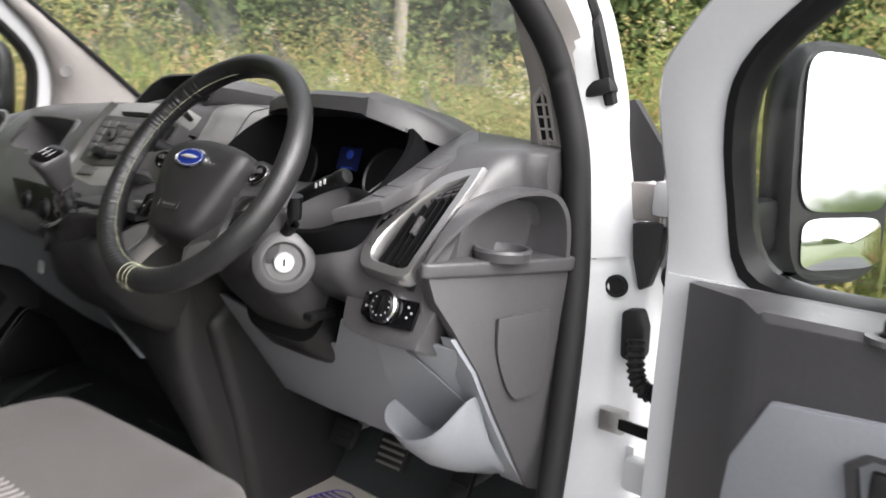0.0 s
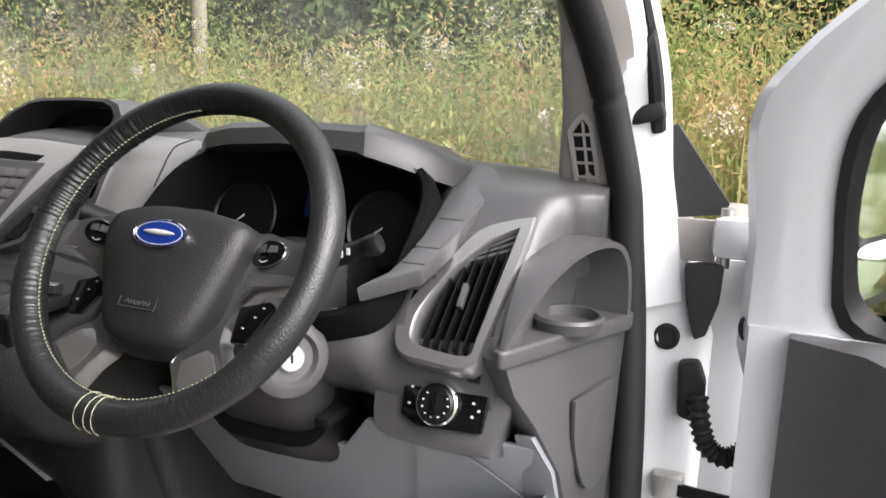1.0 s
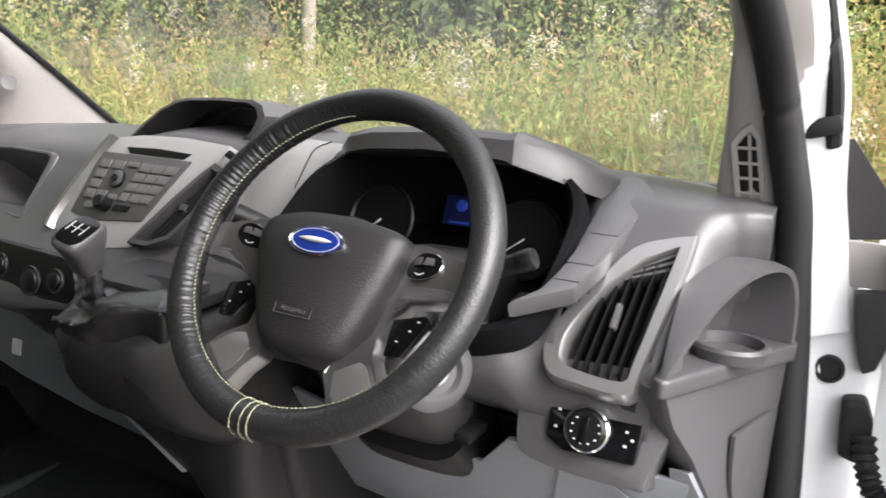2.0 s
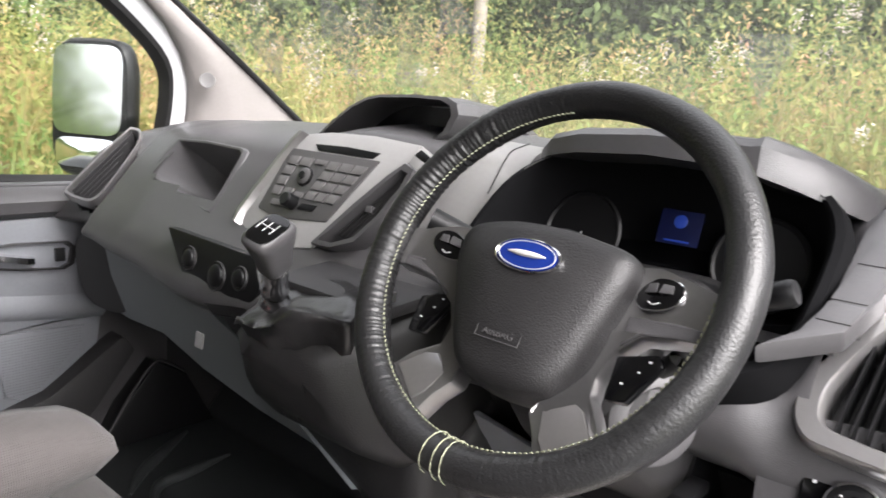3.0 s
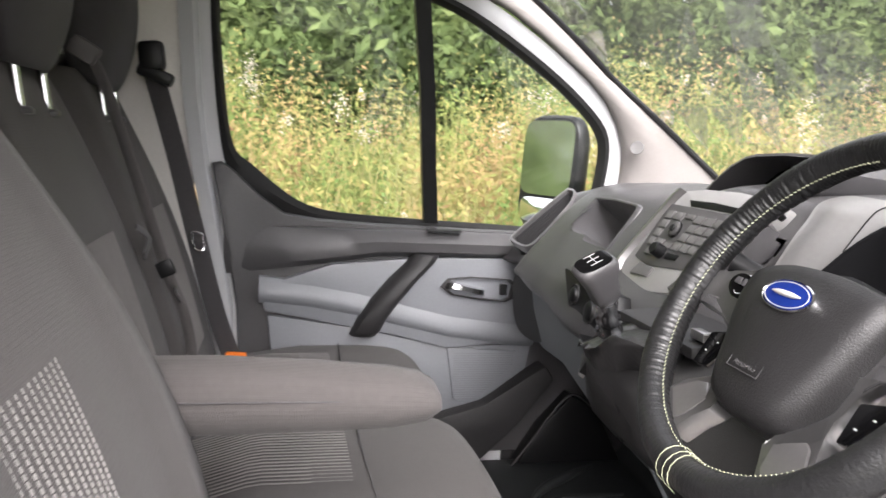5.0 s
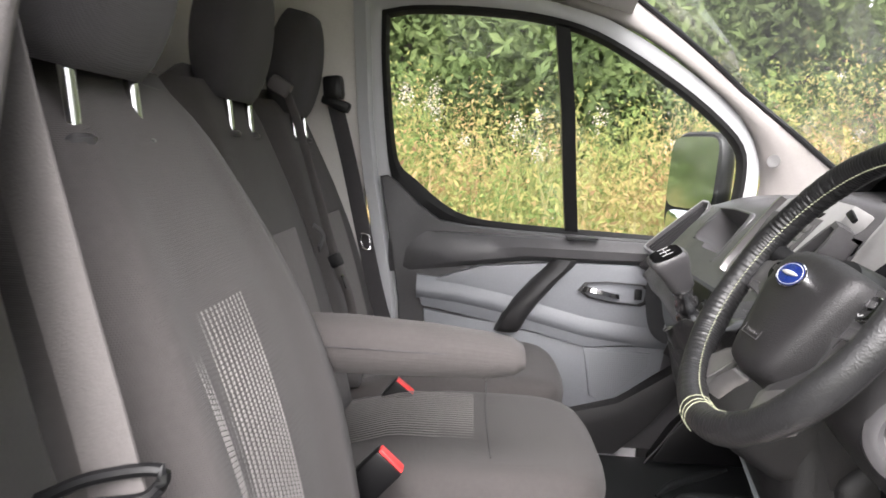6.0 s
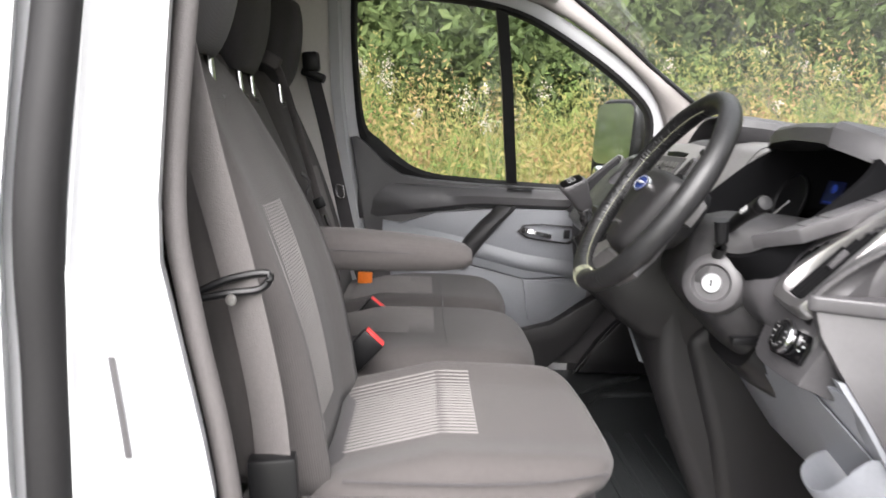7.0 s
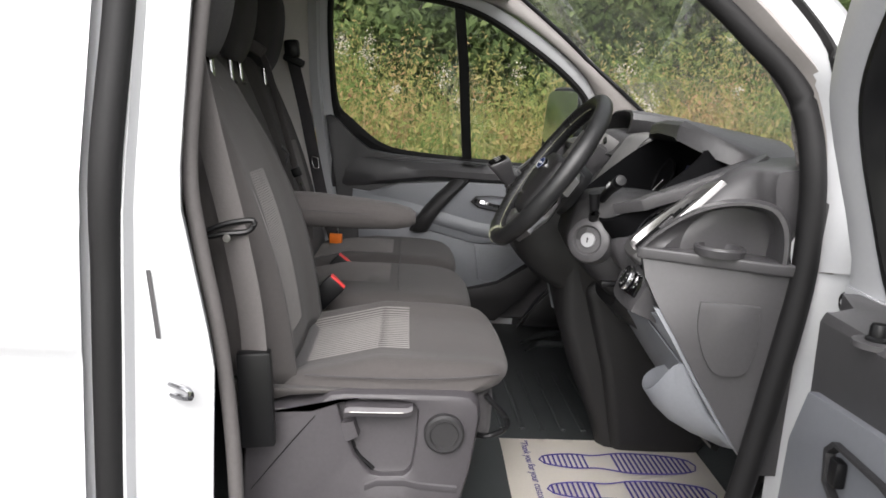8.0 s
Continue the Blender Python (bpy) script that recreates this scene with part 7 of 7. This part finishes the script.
def island_material(name, stops, rough=0.8, trans=0.25, own=0.45):
    m = bpy.data.materials.new(name)
    m.use_nodes = True
    n, l = m.node_tree.nodes, m.node_tree.links
    b = n["Principled BSDF"]
    b.inputs["Roughness"].default_value = rough
    b.inputs["Specular IOR Level"].default_value = 0.2
    g = n.new("ShaderNodeNewGeometry")
    co = n.new("ShaderNodeTexCoord")
    big = n.new("ShaderNodeTexNoise")
    big.inputs["Scale"].default_value = 1.2
    big.inputs["Detail"].default_value = 3
    l.new(co.outputs["Object"], big.inputs["Vector"])
    mix = n.new("ShaderNodeMath")
    mix.operation = "MULTIPLY_ADD"
    mix.inputs[1].default_value = own
    l.new(g.outputs["Random Per Island"], mix.inputs[0])
    sub = n.new("ShaderNodeMapRange")
    sub.inputs["From Min"].default_value = 0.3
    sub.inputs["From Max"].default_value = 0.7
    sub.inputs["To Max"].default_value = 1.0 - own
    l.new(big.outputs["Fac"], sub.inputs["Value"])
    l.new(sub.outputs[0], mix.inputs[2])
    r = n.new("ShaderNodeValToRGB")
    r.color_ramp.elements[0].color = (*stops[0], 1)
    r.color_ramp.elements[1].color = (*stops[-1], 1)
    for k, c in enumerate(stops[1:-1], 1):
        e = r.color_ramp.elements.new(k / (len(stops) - 1))
        e.color = (*c, 1)
    l.new(mix.outputs[0], r.inputs[0])
    l.new(r.outputs[0], b.inputs["Base Color"])
    # shading normals bent up and towards the sun, to brighten and even the leaves
    soft = n.new("ShaderNodeVectorMath")
    soft.operation = "MULTIPLY_ADD"
    soft.inputs[1].default_value = (0.25, 0.25, 0.25)
    soft.inputs[2].default_value = (0.42, -0.30, 0.75)
    l.new(g.outputs["Normal"], soft.inputs[0])
    unit = n.new("ShaderNodeVectorMath")
    unit.operation = "NORMALIZE"
    l.new(soft.outputs[0], unit.inputs[0])
    l.new(unit.outputs[0], b.inputs["Normal"])
    tl = n.new("ShaderNodeBsdfTranslucent")
    l.new(r.outputs[0], tl.inputs["Color"])
    ms = n.new("ShaderNodeMixShader")
    ms.inputs[0].default_value = trans
    l.new(b.outputs[0], ms.inputs[1])
    l.new(tl.outputs[0], ms.inputs[2])
    l.new(ms.outputs[0], n["Material Output"].inputs["Surface"])
    return m


M_WEED = island_material("weed_leaves", [(0.080, 0.138, 0.040), (0.145, 0.208, 0.062), (0.22, 0.245, 0.078), (0.30, 0.265, 0.100), (0.39, 0.270, 0.130), (0.36, 0.200, 0.118)], trans=0.5, own=0.12)
M_GRASS = island_material("long_grass", [(0.105, 0.155, 0.046), (0.19, 0.21, 0.068), (0.28, 0.245, 0.108), (0.34, 0.245, 0.135)], trans=0.5, own=0.2)
M_FLUFF = island_material("seed_heads", [(0.36, 0.33, 0.25), (0.45, 0.41, 0.33), (0.32, 0.26, 0.18)])
M_LEAF = island_material("tree_leaves", [(0.058, 0.085, 0.032), (0.090, 0.128, 0.046), (0.130, 0.172, 0.063), (0.18, 0.22, 0.086)], trans=0.5, own=0.25)
M_BARK = material("bark", (0.09, 0.075, 0.06), 0.9, vary=0.4, scale=8, bump=0.8, bump_scale=25)
M_WOOD = material("weathered_wood", (0.19, 0.165, 0.135), 0.85, vary=0.3, scale=10, bump=0.4, bump_scale=60)

rng = np.random.default_rng(7)


def leaf_sheet(name, centres, size, mat, label, category, up=0.3, long=1.6, spread=0.4, wide=0.38, parent=None, stuff=True):
    """Many small folded leaves, each its own island: a kite of four points with a bent middle."""
    n = len(centres)
    d = rng.normal(size=(n, 3))
    d[:, 2] += up * 3
    d /= np.linalg.norm(d, axis=1)[:, None]
    e = np.cross(d, rng.normal(size=(n, 3)))
    e /= np.linalg.norm(e, axis=1)[:, None]
    f = np.cross(d, e)
    s = (size * rng.uniform(1 - spread, 1 + spread, n))[:, None] if np.isscalar(size) else size[:, None]
    v = np.stack([centres, centres + d * s * long * 0.5 + e * s * wide + f * s * 0.1, centres + d * s * long, centres + d * s * long * 0.5 - e * s * wide + f * s * 0.1], 1).reshape(-1, 3)
    me = bpy.data.meshes.new(name)
    fs = np.arange(4 * n).reshape(n, 4)
    me.from_pydata(v.tolist(), [], np.concatenate([fs[:, [0, 1, 2]], fs[:, [0, 2, 3]]]).tolist())
    me.materials.append(mat)
    ob = new(name, me)
    if parent:
        ob.parent = parent
        ob.matrix_parent_inverse = parent.matrix_world.inverted()
        if stuff:
            ob["kind"] = "stuff"
    else:
        tagged(ob, label, category, kind="stuff")
    return ob


def verge_points(n, depth_front=7.0):
    """Points on the overgrown verge, in front of the van and along its far side."""
    out = []
    while len(out) < n:
        x, y = rng.uniform(-13, 4.5), rng.uniform(-9, 13)
        edge = max(y - 4.3 - 0.25 * math.sin(x * 1.3), -3.4 - x + 0.25 * math.sin(y * 1.1))
        if 0 < edge < depth_front and rng.random() < 1.25 - edge / depth_front:
            out.append((x, y, edge))
    return np.array(out)


def verge_height(p):
    h = 1.18 + 0.25 * (p[:, 1] > 3.8) + 0.22 * np.sin(p[:, 0] * 0.9 + 1.0) + 0.16 * np.sin(p[:, 1] * 1.3 + p[:, 0] * 0.5) + 0.14 * np.minimum(p[:, 2], 4)
    return np.clip(h, 0.4, 2.3) * np.clip(0.45 + p[:, 2] * 0.8, 0, 1)


pts = verge_points(7600)
hh = verge_height(pts) * rng.uniform(0.7, 1.3, len(pts))
cent, size = [], []
for (x, y, e), h in zip(pts, hh):
    k = int(26 + 22 * rng.random())
    z = (np.arange(k) + rng.random(k)) / k
    r = (0.03 + 0.13 * np.sin(np.pi * np.minimum(1, z * 0.9 + 0.1))) * rng.uniform(0.4, 1.2, k)
    a = np.arange(k) * 2.4 + rng.uniform(0, 6.28)
    cent.append(np.stack([x + r * np.cos(a), y + r * np.sin(a), z * h], 1))
    size.append((0.036 + 0.034 * rng.random(k)) * (1.25 - 0.6 * z))
leaf_sheet("weeds", np.concatenate(cent), np.concatenate(size), M_WEED, "tall tangled green and rust-tinged weeds on the verge", "weeds", up=0.2, wide=0.30)

# long grass: thin upright blades
pts = verge_points(5200)
hh = verge_height(pts) * rng.uniform(0.6, 1.15, len(pts))
v, fcs = [], []
for (x, y, e), h in zip(pts, hh):
    a = rng.uniform(0, 6.28)
    lx, ly = rng.normal(0, 0.16 * h, 2)
    w = 0.006 + 0.006 * rng.random()
    b = len(v)
    v += [(x - w * math.cos(a), y - w * math.sin(a), 0), (x + w * math.cos(a), y + w * math.sin(a), 0), (x + lx * 0.4 + w * math.cos(a), y + ly * 0.4 + w * math.sin(a), h * 0.6),
          (x + lx * 0.4 - w * math.cos(a), y + ly * 0.4 - w * math.sin(a), h * 0.6), (x + lx, y + ly, h)]
    fcs += [(b, b + 1, b + 2, b + 3), (b + 3, b + 2, b + 4)]
me = bpy.data.meshes.new("long_grass")
me.from_pydata(v, [], fcs)
me.materials.append(M_GRASS)
tagged(new("long_grass", me), "long yellowing grass blades on the verge", "grass", kind="stuff")

# pale seed heads on the tall stems
sel = verge_points(240)
sel = sel[sel[:, 2] < 3.6]
hh = verge_height(sel) * rng.uniform(0.92, 1.12, len(sel))
c2 = []
for (x, y, e), h in zip(sel, hh):
    big_head = rng.uniform(0.5, 1.5)
    c2.append(np.array([x, y, h]) + rng.normal(size=(int(60 * big_head), 3)) * np.array([0.032, 0.032, 0.042]) * big_head)
leaf_sheet("seed_heads", np.concatenate(c2), 0.020, M_FLUFF, "pale fluffy seed heads above the weeds", "seed heads", up=0.0, long=1.0)


def tree(x, y, h, width, leaves, label, low=0.15):
    t = thing("tree", (x, y, 0), label, "tree", "trees behind the verge")
    lean = rng.normal(0, 0.03 * h, 2)
    r0 = 0.035 * h * 0.6
    trunk = tube([(x, y, -0.1), (x + lean[0] * 0.4, y + lean[1] * 0.4, h * 0.35), (x + lean[0], y + lean[1], h * 0.8)], lambda s: r0 * (1 - 0.75 * s), 8, 5)
    part("trunk", trunk, M_BARK, t)
    blobs = []
    limbs = bmesh.new()
    for k in range(11):
        a = k * 2.4 + rng.random()
        z0 = h * (low + 0.06 * k)
        ln = width * (0.35 + 0.75 * rng.random()) * (1 - 0.04 * k)
        end = (x + ln * math.cos(a), y + ln * math.sin(a), min(h, z0 + h * (0.08 + 0.22 * rng.random())))
        limbs = tube([(x, y, z0), ((x + end[0]) / 2, (y + end[1]) / 2, (z0 + end[2]) / 2 + 0.15), end], lambda s: r0 * 0.35 * (1 - 0.85 * s), 5, 3, bm=limbs)
        for q in range(4):
            f = 0.35 + 0.2 * q + 0.1 * rng.random()
            blobs.append((x + (end[0] - x) * f, y + (end[1] - y) * f, z0 + (end[2] - z0) * f, width * (0.20 + 0.16 * rng.random())))
    part("limb", limbs, M_BARK, t)
    per = leaves // len(blobs)
    cs = np.concatenate([np.array(b[:3]) + rng.normal(size=(per, 3)) * b[3] * np.array([0.75, 0.75, 0.6]) for b in blobs])
    cs[:, 2] = np.maximum(cs[:, 2], 0.2)
    leaf_sheet("crown", cs, 0.11, M_LEAF, "", "", up=-0.05, spread=0.5, parent=t)
    return t


spots = [(-5.3, 14.5, 8.0, 3.0), (-0.8, 15.0, 8.5, 3.0), (3.8, 15.2, 8.0, 3.0), (-9.6, 12.0, 8.5, 3.0), (-3.0, 15.0, 8.5, 3.0), (1.5, 16.0, 9.0, 3.2), (6.0, 15.5, 8.0, 3.0), (-7.5, 13.5, 9.0, 3.2), (-11.5, 10.0, 8.5, 3.2), (-12.5, 5.5, 9.0, 3.3), (-12.0, 1.2, 8.0, 3.0), (-12.5, -3.0, 9.0, 3.2), (-13.0, -8.0, 8.5, 3.0),
         (-16.0, 14.0, 10.0, 3.5), (-9.0, 20.0, 11.0, 3.6), (-4.5, 20.5, 11.5, 3.8), (0.0, 20.0, 11.0, 3.8), (4.5, 21.0, 11.5, 3.8), (9.5, 19.5, 11.0, 3.8), (-13.5, 18.5, 11.0, 3.8), (-17.5, 7.5, 11.0, 3.6), (-12.8, 3.3, 9.0, 3.2), (-12.2, -0.8, 8.6, 3.0), (-11.5, -13.0, 8.5, 3.2), (-11.8, -18.5, 8.0, 3.2), (-11.2, -25.0, 8.5, 3.4), (-11.6, -33.0, 8.5, 3.4)]
for k, (x, y, h, w) in enumerate(spots):
    tree(x, y, h, w, 15000 if x < -11 else 17000, "broad-leaved green tree with a dense low crown", low=0.10)
# low scrub that closes the gaps under the crowns
sc = []
for k in range(320):
    if k % 2:
        bx, by = rng.uniform(-15, 8), rng.uniform(12.5, 15.5)
    else:
        bx, by = rng.uniform(-12.5, -10.0), rng.uniform(-30, 13)
    hgt = 1.6 + 3.0 * rng.random()
    sc.append(np.array([bx, by, hgt * 0.5]) + rng.normal(size=(420, 3)) * np.array([0.7, 0.7, hgt * 0.38]))
sc = np.concatenate(sc)
sc[:, 2] = np.abs(sc[:, 2])
leaf_sheet("scrub", sc, 0.13, M_LEAF, "dark green scrub below the trees", "scrub", up=0.0)
# a deeper belt of woodland behind the first trees
wl = []
for k in range(150):
    if k % 2:
        bx, by = rng.uniform(-24, 14), rng.uniform(23, 27)
    else:
        bx, by = rng.uniform(-22, -18), rng.uniform(-30, 24)
    hgt = 6 + 5 * rng.random()
    wl.append(np.array([bx, by, hgt * 0.5]) + rng.normal(size=(330, 3)) * np.array([1.3, 1.3, hgt * 0.30]))
wl = np.concatenate(wl)
wl[:, 2] = np.abs(wl[:, 2])
leaf_sheet("woodland", wl, 0.42, M_LEAF, "dense dark woodland behind the trees", "woods", up=0.0)
# far woods behind the van and beyond, seen in the mirrors
fw = []
for k in range(220):
    a = rng.uniform(0, 6.28)
    d = rng.uniform(110, 140)
    hgt = 3 + 3 * rng.random()
    fw.append(np.array([d * math.cos(a), d * math.sin(a), hgt * 0.5]) + rng.normal(size=(110, 3)) * np.array([4.0, 4.0, hgt * 0.28]))
fw = np.concatenate(fw)
fw[:, 2] = np.abs(fw[:, 2])
leaf_sheet("far_woods", fw, 1.2, M_LEAF, "distant dark green woods", "woods", up=0.0)

pole = thing("telegraph_pole", (-7.2, 10.2, 0), "bare weathered wooden telegraph pole among the weeds", "pole")
part("shaft", tube([(-7.2, 10.2, -0.2), (-7.2, 10.2, 4), (-7.2, 10.2, 8.5)], lambda s: 0.13 - 0.04 * s, 12, 4), M_WOOD, pole)
fence = thing("fence", (-11.0, 6.5, 0), "weathered wooden post and rail fence beyond the weeds", "fence")
for k in range(5):
    p = Vector((-13.5, 5.4, 0)).lerp(Vector((-7.0, 8.6, 0)), k / 4)
    part("post", box((p.x, p.y, 0.85), (0.10, 0.10, 1.7), 0.008), M_WOOD, fence)
for z in (1.62, 1.15):
    part("rail", tube([(-13.6, 5.35, z), (-10.2, 7.0, z), (-6.9, 8.65, z)], 0, steps=3, flat=(0.055, 0.02, (0, 0, 1))), M_WOOD, fence)
